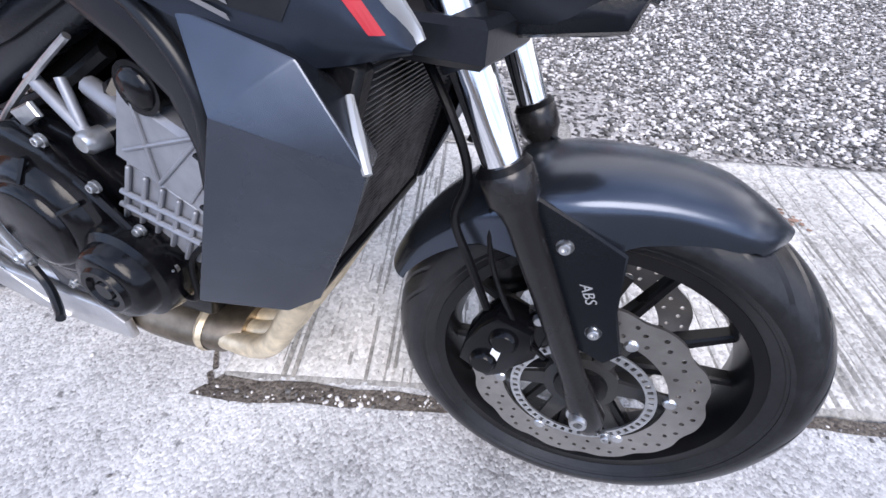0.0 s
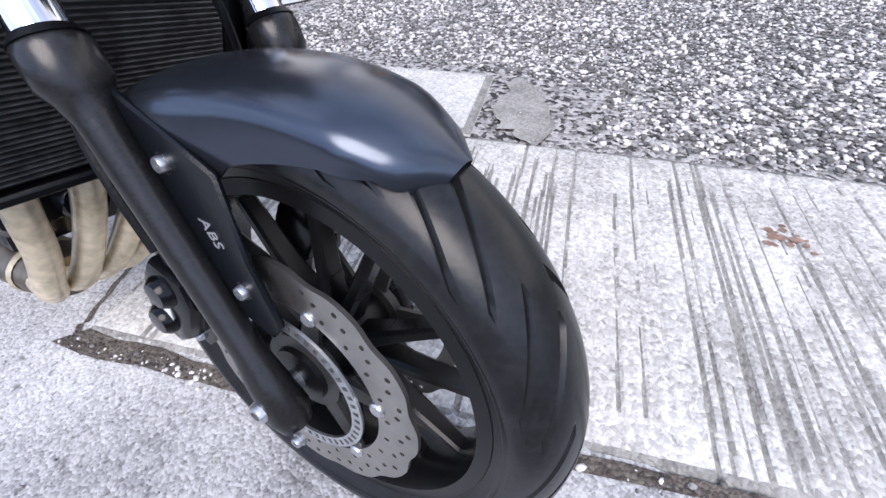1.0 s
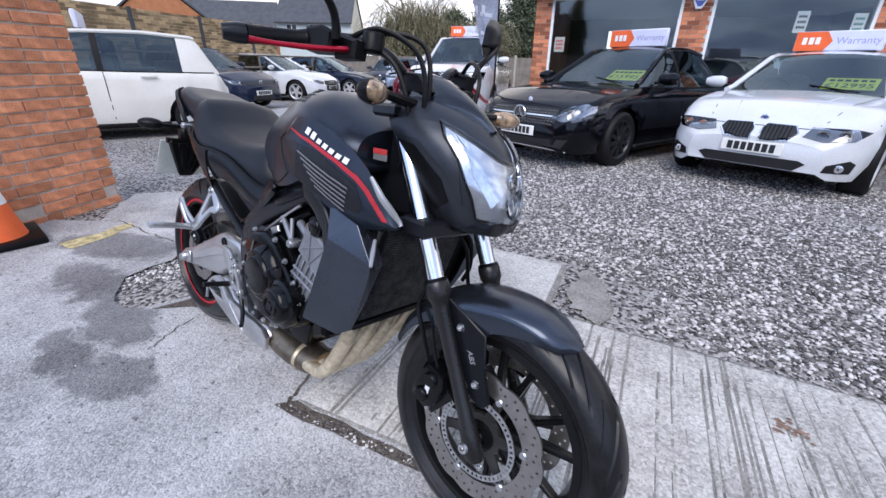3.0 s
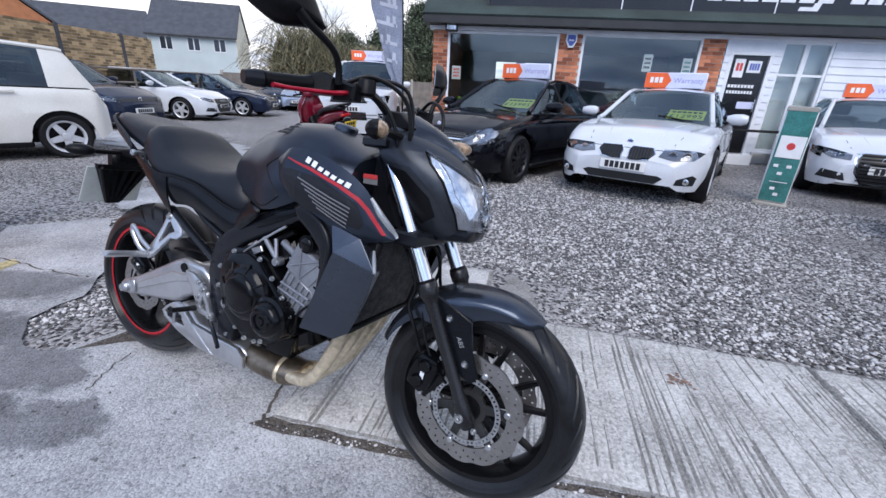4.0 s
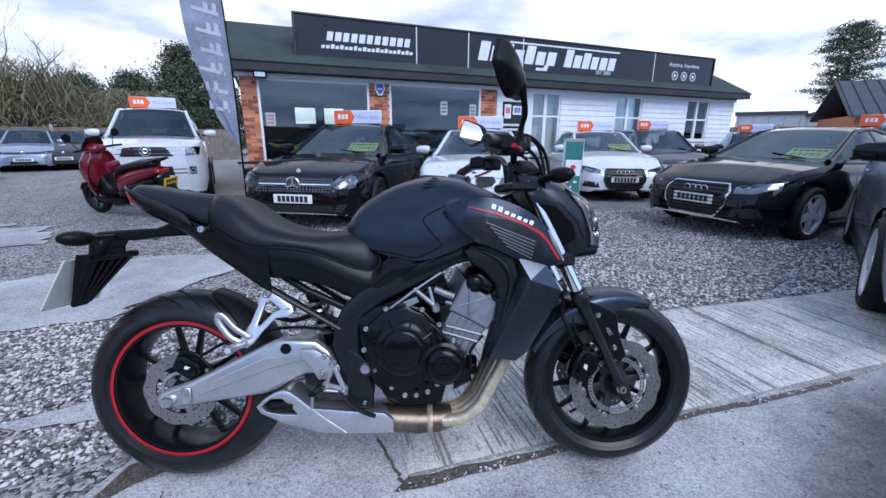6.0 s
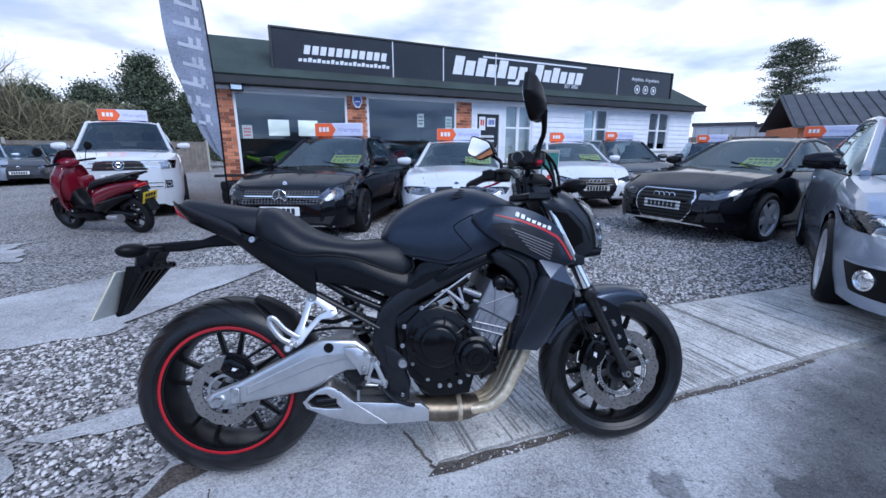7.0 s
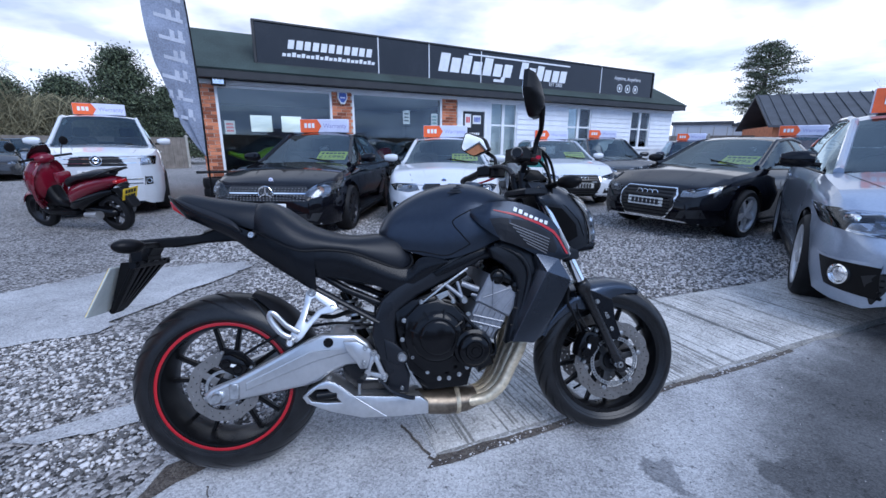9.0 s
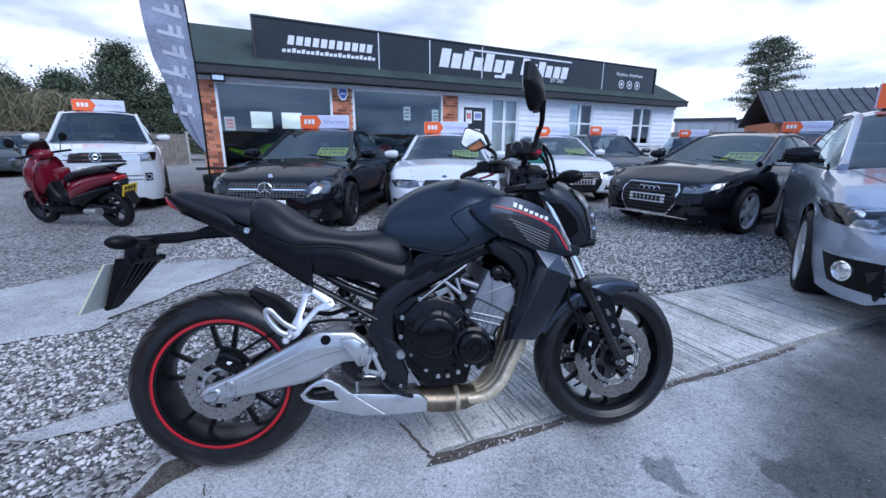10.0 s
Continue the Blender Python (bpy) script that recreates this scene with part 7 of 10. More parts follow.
def road_wheel(name, cx, cz, R, w, rim_r, rim_w, n_sp, split, red):
    t = tread_tyre(cx, cz, R, w, rim_r + 0.004, 13 if w < 0.15 else 12, 3, "black sport tyre with sweeping grooves")
    h = rim_w / 2
    rim = P("rim", lathe([(rim_r + 0.010, -h), (rim_r + 0.012, -h + 0.004), (rim_r - 0.004, -h + 0.012), (rim_r - 0.008, -h * 0.45), (rim_r - 0.011, 0), (rim_r - 0.008, h * 0.45), (rim_r - 0.004, h - 0.012), (rim_r + 0.012, h - 0.004), (rim_r + 0.010, h), (rim_r - 0.006, h + 0.001), (rim_r - 0.011, h - 0.010), (rim_r - 0.015, h * 0.4), (rim_r - 0.019, 0), (rim_r - 0.015, -h * 0.4), (rim_r - 0.011, -h + 0.010), (rim_r - 0.006, -h - 0.001)], 96, closed=True, m=Matrix.Translation((cx, 0, cz))), "wheel_black", "black cast alloy rim")
    for k in range(n_sp):
        a = 2 * math.pi * k / n_sp + 0.35
        bm = bmesh.new()
        for da in (-split, split):
            spoke(bm, cx, cz, a + da * 0.35, 0.035, 0.10, 0.024, 0.019, 0, 0, 0.046, 0.030)
            spoke(bm, cx, cz, a + da * 0.35, 0.09, rim_r - 0.012, 0.018, 0.0125, 0, 0, 0.030, 0.022)
        part("spoke", bm, "wheel_black", rim, smooth=35)
    part("hub", lathe([(0.018, -0.075), (0.036, -0.072), (0.042, -0.04), (0.048, -0.02), (0.048, 0.02), (0.042, 0.04), (0.036, 0.072), (0.018, 0.075)], 28, m=Matrix.Translation((cx, 0, cz))), "wheel_black", rim)
    if red:
        for sg in (-1, 1):
            part("rim_stripe", lathe([(rim_r + 0.0125, sg * (h + 0.0040)), (rim_r + 0.008, sg * (h + 0.0055)), (rim_r + 0.002, sg * (h + 0.0040)), (rim_r + 0.006, sg * (h - 0.001))], 96, closed=True, m=Matrix.Translation((cx, 0, cz))), "red_line", rim, "red rim tape")
    va = 3.9
    part("valve", tube([(cx + (rim_r - 0.03) * math.cos(va), -0.01, cz + (rim_r - 0.03) * math.sin(va)), (cx + (rim_r - 0.075) * math.cos(va), -0.028, cz + (rim_r - 0.07) * math.sin(va))], 0.0045, 8), "dark", rim)
    return t, rim


AX, AZ = 1.462, 0.298
road_wheel("front_wheel", AX, AZ, 0.300, 0.120, 0.216, 0.092, 6, 0.62, False)
RX, RZ = 0.012, 0.313
road_wheel("rear_wheel", RX, RZ, 0.318, 0.186, 0.214, 0.146, 5, 0.62, True)

# front brake discs with carriers and sensor ring
for sg in (-1, 1):
    y = sg * 0.070
    d = wavy_disc(AX, AZ, y, 0.112, 0.160, 12, 6, 0.005, bike)
    bm = bmesh.new()
    for k in range(6):
        spoke(bm, AX, AZ, 2 * math.pi * k / 6 + 0.2, 0.036, 0.118, 0.030, 0.018, y - sg * 0.012, y - sg * 0.003, 0.010, 0.006)
    lathe([(0.030, y - sg * 0.02), (0.052, y - sg * 0.018), (0.052, y - sg * 0.006), (0.030, y - sg * 0.004)], 32, closed=True, bm=bm, m=Matrix.Translation((AX, 0, AZ)))
    apart("carrier_arm", bm, "carrier", d, "", 35)
    for k in range(6):
        a = 2 * math.pi * k / 6 + 0.2
        m = Matrix.Translation((AX + 0.114 * math.cos(a), y, AZ + 0.114 * math.sin(a)))
        part("disc_rivet", lathe([(0, sg * 0.006), (0.007, sg * 0.006), (0.009, sg * 0.004), (0.009, -sg * 0.004)], 14, m=m), "bolt", d)
bm = bmesh.new()
for k in range(48):
    a0, a1, am = (2 * math.pi * (k + f) / 48 for f in (0, 1, 0.55))
    for p, q, r0, r1 in ((a0, am, 0.084, 0.098), (am, a1, 0.084, 0.0875), (am, a1, 0.0945, 0.098)):
        vs = [bm.verts.new((AX + r * math.cos(t), yy, AZ + r * math.sin(t))) for yy in (-0.0815, -0.0785) for r, t in ((r0, p), (r1, p), (r1, q), (r0, q))]
        for f in ((0, 1, 2, 3), (7, 6, 5, 4), (0, 4, 5, 1), (1, 5, 6, 2), (2, 6, 7, 3), (3, 7, 4, 0)):
            bm.faces.new([vs[i] for i in f])
bmesh.ops.remove_doubles(bm, verts=bm.verts, dist=1e-5)
bmesh.ops.recalc_face_normals(bm, faces=bm.faces)
P("sensor_ring", bm, "bolt", "slotted silver wheel sensor ring", smooth=30)


def fork_x(z):
    return 1.315 + (0.615 - z) * 0.487


for sg in (-1, 1):
    y = sg * 0.105
    leg = P("fork_leg", tube([(fork_x(0.63), y, 0.63), (fork_x(0.624), y, 0.624), (fork_x(0.620), y, 0.620), (fork_x(0.598), y, 0.598), (fork_x(0.588), y, 0.588), (fork_x(0.572), y, 0.572), (fork_x(0.36), y, 0.36), (fork_x(0.33), y, 0.33), (fork_x(0.285), y * 0.98, 0.285), (fork_x(0.268), y * 0.98, 0.268)], [0.0240, 0.0270, 0.0282, 0.0282, 0.0225, 0.0180, 0.0160, 0.0200, 0.024, 0.018], 28), "fork_paint", "satin black fork slider")
    P("fork_tube", tube([(fork_x(0.63), y, 0.63), (fork_x(0.94), y, 0.94)], 0.0205, 24), "forktube", "polished chrome fork tube")
    P("fork_seal", tube([(fork_x(0.632), y, 0.632), (fork_x(0.626), y, 0.626)], [0.0235, 0.028], 24), "dark", "", leg)
    P("fork_clamp", tube([(fork_x(0.75), y, 0.75), (fork_x(0.715), y, 0.715)], 0.0265, 20), "frame_black")
    P("fork_cap", tube([(fork_x(0.94), y, 0.94), (fork_x(0.985), y, 0.985)], [0.0235, 0.017], 18), "frame_black")
    m = Matrix.Translation((AX, sg * 0.118, AZ))
    P("axle_nut", lathe([(0.006, sg * 0.006), (0.006, sg * 0.014), (0.0105, sg * 0.014), (0.012, sg * 0.010), (0.0125, 0), (0.016, -sg * 0.001), (0.016, -sg * 0.012)], 20, m=m), "bolt", "", leg)
    bolt(fork_x(0.285) + 0.028, sg * 0.118, 0.272, 0.006, leg, sg)
P("axle", tube([(AX, -0.12, AZ), (AX, 0.12, AZ)], 0.013, 16), "bolt")
P("lower_yoke", prism([(fork_x(0.735) - 0.05, -0.13), (fork_x(0.735) + 0.03, -0.14), (fork_x(0.735) + 0.045, 0), (fork_x(0.735) + 0.03, 0.14), (fork_x(0.735) - 0.05, 0.13), (fork_x(0.735) - 0.09, 0)], 0.715, 0.752, "z", bevel=0.006), "frame_black")
P("upper_yoke", prism([(1.085, -0.13), (1.165, -0.14), (1.16, 0), (1.165, 0.14), (1.085, 0.13), (1.05, 0)], 0.955, 0.982, "z", bevel=0.006), "frame_black")

# front mudguard: a shell round the wheel, deeper beside the forks
def guard():
    secs = []
    for phi in np.linspace(158, 60, 40):
        a = radians(phi)
        r = float(np.interp(phi, [60, 75, 95, 120, 158], [0.314, 0.324, 0.325, 0.334, 0.330]))
        w = float(np.interp(phi, [60, 64, 72, 84, 96, 104, 122, 134, 158], [0.020, 0.048, 0.066, 0.074, 0.084, 0.091, 0.091, 0.080, 0.062]))
        d = float(np.interp(phi, [60, 70, 84, 92, 98, 112, 120, 128, 158], [0.012, 0.040, 0.060, 0.070, 0.094, 0.104, 0.085, 0.055, 0.03]))
        row = []
        for t in np.linspace(-1, 1, 23):
            q = abs(t)
            yy = w * (math.sin(min(1, q * 1.45) * math.pi / 2) if q < 0.69 else 1 + 0.03 * (q - 0.69))
            rr = r - (0.030 * (1 - math.cos(min(1, q / 0.69) * math.pi / 2)) + max(0, q - 0.69) / 0.31 * max(0.002, d - 0.030))
            row.append((AX + rr * math.cos(a), math.copysign(yy, t), AZ + rr * math.sin(a)))
        secs.append(row)
    bm = loft(secs, closed=False)
    bmesh.ops.solidify(bm, geom=bm.faces[:], thickness=0.003)
    return bm


P("front_mudguard", guard(), "guard_paint", "satin silver-grey front mudguard", smooth=45)
for sg in (-1, 1):
    st = P("mudguard_stay", prism([(1.335, 0.600), (1.395, 0.574), (1.450, 0.548), (1.462, 0.47), (1.486, 0.405), (1.470, 0.383), (1.437, 0.395), (1.388, 0.48)], sg * 0.0875, sg * 0.0945, bevel=0.0025), "panel_black", "black mudguard stay")
    bolt(1.386, sg * 0.0945, 0.543, 0.0075, st, sg)
    bolt(1.445, sg * 0.0945, 0.432, 0.0075, st, sg)
stm = Matrix.Translation((1.424, -0.0953, 0.489)) @ Matrix.Rotation(radians(62), 4, "Y") @ UPRIGHT
lettering("stay_letters", "ABS", 0.018, "silver_edge", bike, stm, 0.0004, 0.2)


def caliper(cx, cz, y, ang, sc, name, sg=-1):
    m = Matrix.Translation((cx, y, cz)) @ Matrix.Rotation(radians(ang), 4, "Y") @ Matrix.Diagonal((sc, sc, sc, 1))
    bm = prism([(-0.030, -0.052), (0.018, -0.056), (0.034, -0.030), (0.034, 0.030), (0.018, 0.056), (-0.030, 0.050), (-0.038, 0.02), (-0.038, -0.02)], -0.030, 0.024, bevel=0.008, seg=2, m=m)
    c = P(name, bm, "engine_black", "black brake caliper")
    for k in (-0.026, 0.026):
        part("piston_boss", lathe([(0, sg * 0.041), (0.014, sg * 0.040), (0.019, sg * 0.034), (0.019, 0)], 18, m=m @ Matrix.Translation((-0.004, 0, k))), "engine_black", c)
    part("caliper_bars", prism([(-0.022, -0.006), (0.022, -0.006), (0.024, 0.006), (-0.020, 0.006)], sg * 0.0302, sg * 0.0315, m=m @ Matrix.Rotation(radians(75), 4, "Y")), "letter", c, smooth=0)
    for k in (-0.065, 0.065):
        part("caliper_bolt", lathe([(0, sg * 0.012), (0.006, sg * 0.012), (0.008, sg * 0.008), (0.008, -sg * 0.02)], 12, m=m @ Matrix.Translation((0.018, 0, k))), "bolt", c)
    part("caliper_mount", prism([(0.01, -0.072), (0.035, -0.072), (0.055, 0.0), (0.035, 0.072), (0.01, 0.072)], -0.006, 0.006, bevel=0.002, m=m), "engine_black", c)
    return c


caliper(1.338, 0.378, -0.088, 24, 1.0, "front_caliper", -1)
caliper(1.338, 0.378, 0.088, 24, 1.0, "front_caliper", 1)
P("brake_hose", tube([(1.315, -0.098, 0.43), (1.285, -0.10, 0.50), (1.262, -0.095, 0.55), (1.27, -0.085, 0.60), (1.245, -0.08, 0.66), (1.20, -0.06, 0.72)], 0.0055, 8, smooth=6), "dark", "black brake hose")
P("brake_hose", tube([(1.315, 0.098, 0.43), (1.285, 0.10, 0.50), (1.262, 0.095, 0.57), (1.25, 0.08, 0.66), (1.20, 0.06, 0.72)], 0.0055, 8, smooth=6), "dark", "black brake hose")
P("sensor_lead", tube([(1.40, -0.09, 0.36), (1.355, -0.105, 0.42), (1.31, -0.09, 0.50), (1.30, -0.085, 0.58)], 0.0035, 7, smooth=6), "dark")

# fuel tank
def tank():
    xs = [0.556, 0.575, 0.60, 0.64, 0.70, 0.76, 0.82, 0.88, 0.94, 1.0, 1.05, 1.085]
    top = [0.842, 0.880, 0.912, 0.943, 0.976, 0.997, 1.010, 1.010, 0.997, 0.971, 0.948, 0.930]
    bot = [0.832, 0.805, 0.788, 0.770, 0.752, 0.738, 0.745, 0.765, 0.79, 0.81, 0.82, 0.83]
    hw = [0.074, 0.104, 0.120, 0.134, 0.156, 0.180, 0.194, 0.202, 0.204, 0.198, 0.186, 0.168]
    secs = []
    for x, t, b, w in zip(xs, top, bot, hw):
        h = t - b
        dent = 0.055 * math.exp(-((x - 0.74) / 0.07) ** 2)
        prof = [(0.95, 0.0), (0.99, 0.14), (0.985, 0.32), (0.965, 0.48), (0.915 - dent, 0.63), (0.815 - dent, 0.77), (0.64, 0.89), (0.37, 0.97), (0.0, 1.0)]
        half = [(w * p, b + h * q) for p, q in prof]
        secs.append([(x, -y, z) for y, z in half] + [(x, y, z) for y, z in half[-2::-1]])
    n = len(secs[0])
    # finer, rounder skin
    out = []
    for j in range(n):
        out.append(catmull([s[j] for s in secs], 4))
    return loft([[out[j][i] for j in range(n)] for i in range(len(out[0]))])


bm = tank()
tank_skin = BVHTree.FromBMesh(bm)
tk = P("fuel_tank", bm, "tank_paint", "satin graphite fuel tank", smooth=60)
for sg in (-1, 1):
    for line in (((0.600, 0.800), (0.640, 0.772), (0.70, 0.764), (0.78, 0.750), (0.83, 0.770), (0.862, 0.788)), ((0.862, 0.788), (0.835, 0.820), (0.806, 0.858), (0.816, 0.877), (0.87, 0.905))):
        pts = []
        for p in catmull([(x, 0, z) for x, z in line], 5):
            hit = tank_skin.ray_cast(Vector((p.x, sg * 2.0, p.z)), Vector((0, -sg, 0)))[0]
            if hit is not None:
                pts.append(hit)
        part("tank_seam", tube(pts, 0.0022, 6), "dark", tk)
P("filler_cap", lathe([(0, 0.012), (0.03, 0.011), (0.036, 0.006), (0.037, -0.01)], 24, "z", m=Matrix.Translation((0.925, 0, 1.003)) @ Matrix.Rotation(radians(12), 4, "Y")), "gunmetal", "", tk)
for sg in (-1, 1):
    m = Matrix.Translation((0.855, sg * 0.126, 0.976)) @ Matrix.Rotation(radians(-sg * 42), 4, "X")
    for k in range(4):
        part("tank_emblem", prism([(-0.06 + 0.012 * k, -0.022 + 0.013 * k), (0.02 - 0.006 * k, -0.020 + 0.013 * k), (0.006 - 0.008 * k, -0.011 + 0.013 * k), (-0.056 + 0.012 * k, -0.014 + 0.013 * k)], 0.004, 0.0055, "z", m=m), "trim_panel", tk, smooth=0)

# side wings on the tank
def sheet_between(top, bot, y_top, y_bot, bulge, sg, th=0.005, k=6, rows=8):
    """A pressed panel between two outlines, bowed outwards."""
    T, Bm = catmull([(x, 0, z) for x, z in top], k), catmull([(x, 0, z) for x, z in bot], k)
    n = max(len(T), len(Bm))
    def at(L, f):
        q = f * (len(L) - 1); i = min(int(q), len(L) - 2)
        return L[i].lerp(L[i + 1], q - i)
    secs = []
    for i in range(n):
        f = i / (n - 1)
        a, b = at(T, f), at(Bm, f)
        yt, yb = (float(np.interp(f, np.linspace(0, 1, len(q)), q)) for q in (y_top, y_bot))
        row = []
        for j in range(rows + 1):
            g = j / rows
            p = a.lerp(b, g)
            row.append((p.x, sg * (yt + (yb - yt) * g + bulge * math.sin(math.pi * g)), p.z))
        secs.append(row)
    bm = loft(secs, closed=False)
    bmesh.ops.solidify(bm, geom=bm.faces[:], thickness=th)
    return bm


WT = [(0.868, 0.905), (0.93, 0.926), (1.01, 0.926), (1.10, 0.896), (1.165, 0.850), (1.205, 0.79), (1.240, 0.736)]
WB = [(0.862, 0.885), (0.905, 0.840), (0.965, 0.800), (1.03, 0.772), (1.08, 0.748), (1.148, 0.716), (1.236, 0.728)]
for sg in (-1, 1):
    bm = sheet_between(WT, WB, (0.185, 0.222, 0.232, 0.222, 0.206, 0.188, 0.160), (0.194, 0.232, 0.244, 0.240, 0.230, 0.206, 0.164), 0.010, sg)
    bvh = BVHTree.FromBMesh(bm)
    wing = P("tank_wing", bm, "tank_paint", "satin graphite tank wing with red stripe", smooth=45)
    def on(poly, off, mt, lab="", cuts=3):
        b = patch(bvh, poly, off, cuts, 0.0006, "y", 2.0, sg)
        return part(lab.split("|")[0] or "wing_mark", b, mt, wing, lab.split("|")[1] if "|" in lab else "", 0)
    on([(0.955, 0.800), (1.03, 0.775), (1.16, 0.748), (1.170, 0.765), (1.150, 0.812), (1.05, 0.862), (0.96, 0.875), (0.92, 0.872)], 0.0012, "trim_panel", "wing_inlay|dark grey inlaid panel")
    st = [(0.935, 0.902), (1.02, 0.884), (1.10, 0.855), (1.155, 0.827), (1.180, 0.802), (1.222, 0.742)]
    lo = [(1.212, 0.742), (1.171, 0.798), (1.149, 0.819), (1.097, 0.847), (1.02, 0.876), (0.935, 0.899)]
    for i in range(len(st) - 1):
        j = len(lo) - 1 - i
        on([st[i], st[i + 1], lo[j - 1], lo[j]], 0.0024, "red_line", "stripe|red stripe", 2)
    for i in range(7):
        x = 1.000 + i * 0.0190
        z = 0.902 - 0.40 * (x - 1.005)
        h = (0.014, 0.014, 0.009, 0.009, 0.009, 0.009, 0.012)[i]
        on([(x, z - 0.008), (x + 0.0125, z - 0.0125), (x + 0.0175, z - 0.0125 + h), (x + 0.005, z - 0.008 + h)], 0.0022, "letter", "name_bar", 1)
    for i in range(6):
        a = (0.985 + 0.012 * i, 0.858 - 0.0135 * i)
        b_ = (1.135 - 0.002 * i, 0.800 - 0.0098 * i)
        on([a, b_, (b_[0] + 0.001, b_[1] - 0.0042), (a[0] + 0.001, a[1] - 0.0042)], 0.0030, "vent_grey", "vent_line|grey vent line", 2)
    e = catmull([(x, 0, z) for x, z in WT[3:]], 6)
    ed = [(p.x, sg * float(np.interp(p.x, [1.10, 1.165, 1.205, 1.236], [0.224, 0.211, 0.189, 0.161])), p.z) for p in e]
    part("wing_edge", tube(ed[8:], [0.003, 0.006, 0.006, 0.004], 8, flat=1.4), "silver_edge", wing, "silver trim edge")

# radiator and shrouds
RM = Matrix.Translation((1.142, 0, 0.590)) @ Matrix.Rotation(radians(17), 4, "Y")
rad = P("radiator", box(bmesh.new(), -0.018, 0.012, -0.155, 0.155, -0.135, 0.135, 0.004, m=RM), "radiator", "black radiator with fine fins")
bm = bmesh.new()
for k in range(38):
    z = -0.126 + k * 0.0068
    box(bm, 0.012, 0.0165, -0.146, 0.146, z, z + 0.0014, m=RM)
part("radiator_core", bm, "fin", rad, smooth=0)["kind"] = "stuff"
for sg in (-1, 1):
    part("radiator_tank", box(bmesh.new(), -0.03, 0.02, sg * 0.165 - 0.014, sg * 0.165 + 0.014, -0.14, 0.14, 0.006, m=RM), "dark", rad)
part("radiator_guard", box(bmesh.new(), -0.03, 0.022, -0.165, 0.165, -0.152, -0.136, 0.004, m=RM), "dark", rad)
P("coolant_hose", tube([(1.12, -0.13, 0.70), (1.17, -0.06, 0.725), (1.18, 0.06, 0.72), (1.16, 0.13, 0.66)], 0.013, 12, smooth=8), "dark")
P("horn_lead", tube([(1.19, 0.11, 0.70), (1.225, 0.13, 0.67), (1.235, 0.135, 0.60), (1.22, 0.13, 0.55)], 0.006, 8, smooth=6), "dark")
for sg in (-1, 1):
    A = {"a": (1.084, 0.226, 0.753), "b": (1.172, 0.220, 0.728), "c": (1.190, 0.184, 0.694), "d": (1.220, 0.216, 0.650), "e": (1.116, 0.253, 0.688),
         "g": (0.998, 0.226, 0.446), "l": (1.040, 0.212, 0.440), "p": (1.196, 0.202, 0.588), "m": (1.088, 0.188, 0.426), "i": (1.128, 0.176, 0.450), "q": (1.168, 0.172, 0.540), "h": (1.206, 0.168, 0.645),
         "j": (1.172, 0.166, 0.705), "k": (1.084, 0.165, 0.757), "n": (0.990, 0.172, 0.448), "o": (1.075, 0.182, 0.700)}
    bm = bmesh.new()
    v = {q: bm.verts.new((x, sg * y, z)) for q, (x, y, z) in A.items()}
    for f in ("abe", "bde", "bcd", "edp", "epl", "elg", "pqi", "pim", "pml", "dhq", "dqp", "cjh", "chd", "akjcb", "aeo", "ego", "gno"):
        bm.faces.new([v[q] for q in f])
    bmesh.ops.recalc_face_normals(bm, faces=bm.faces)
    if sum(f.normal.y * sg for f in bm.faces) < 0:
        bmesh.ops.reverse_faces(bm, faces=bm.faces)
    bmesh.ops.solidify(bm, geom=bm.faces[:], thickness=0.004)
    bmesh.ops.bevel(bm, geom=[e for e in bm.edges if len(e.link_faces) == 2 and e.calc_face_angle(0) > 0.12], offset=0.0016, segments=2, affect="EDGES", profile=0.6)
    sh = P("radiator_shroud", bm, "gunmetal", "faceted satin gunmetal radiator shroud", smooth=12)
    part("shroud_edge", tube([(1.191, sg * 0.184, 0.696), (1.206, sg * 0.202, 0.672), (1.2205, sg * 0.217, 0.649)], [0.004, 0.006, 0.004], 8), "silver_edge", sh)
    bolt(1.010, sg * 0.196, 0.480, 0.006, sh, sg)
    duct = P("down_tube", prism([(0.925, 0.772), (0.975, 0.800), (1.070, 0.785), (1.098, 0.740), (1.108, 0.690), (1.088, 0.620), (1.045, 0.50), (1.022, 0.442), (0.985, 0.432), (0.992, 0.465), (1.020, 0.560), (1.030, 0.630), (1.020, 0.672), (0.985, 0.708), (0.940, 0.738)], sg * 0.140, sg * 0.205, bevel=0.016, seg=3), "shroud_dark", "satin black down tube cover")
    part("duct_ridge", tube([(0.945, sg * 0.200, 0.785), (1.03, sg * 0.208, 0.745), (1.066, sg * 0.209, 0.690), (1.058, sg * 0.209, 0.62), (1.020, sg * 0.206, 0.50)], [0.004, 0.008, 0.009, 0.008, 0.004], 10, smooth=5), "shroud_dark", duct)
    for z0 in (0.50, 0.56, 0.62):
        part("duct_vent", tube([(0.992 + (z0 - 0.46) * 0.22, sg * 0.196, z0), (1.028 + (z0 - 0.46) * 0.25, sg * 0.207, z0 - 0.012)], 0.003, 6), "dark", duct)

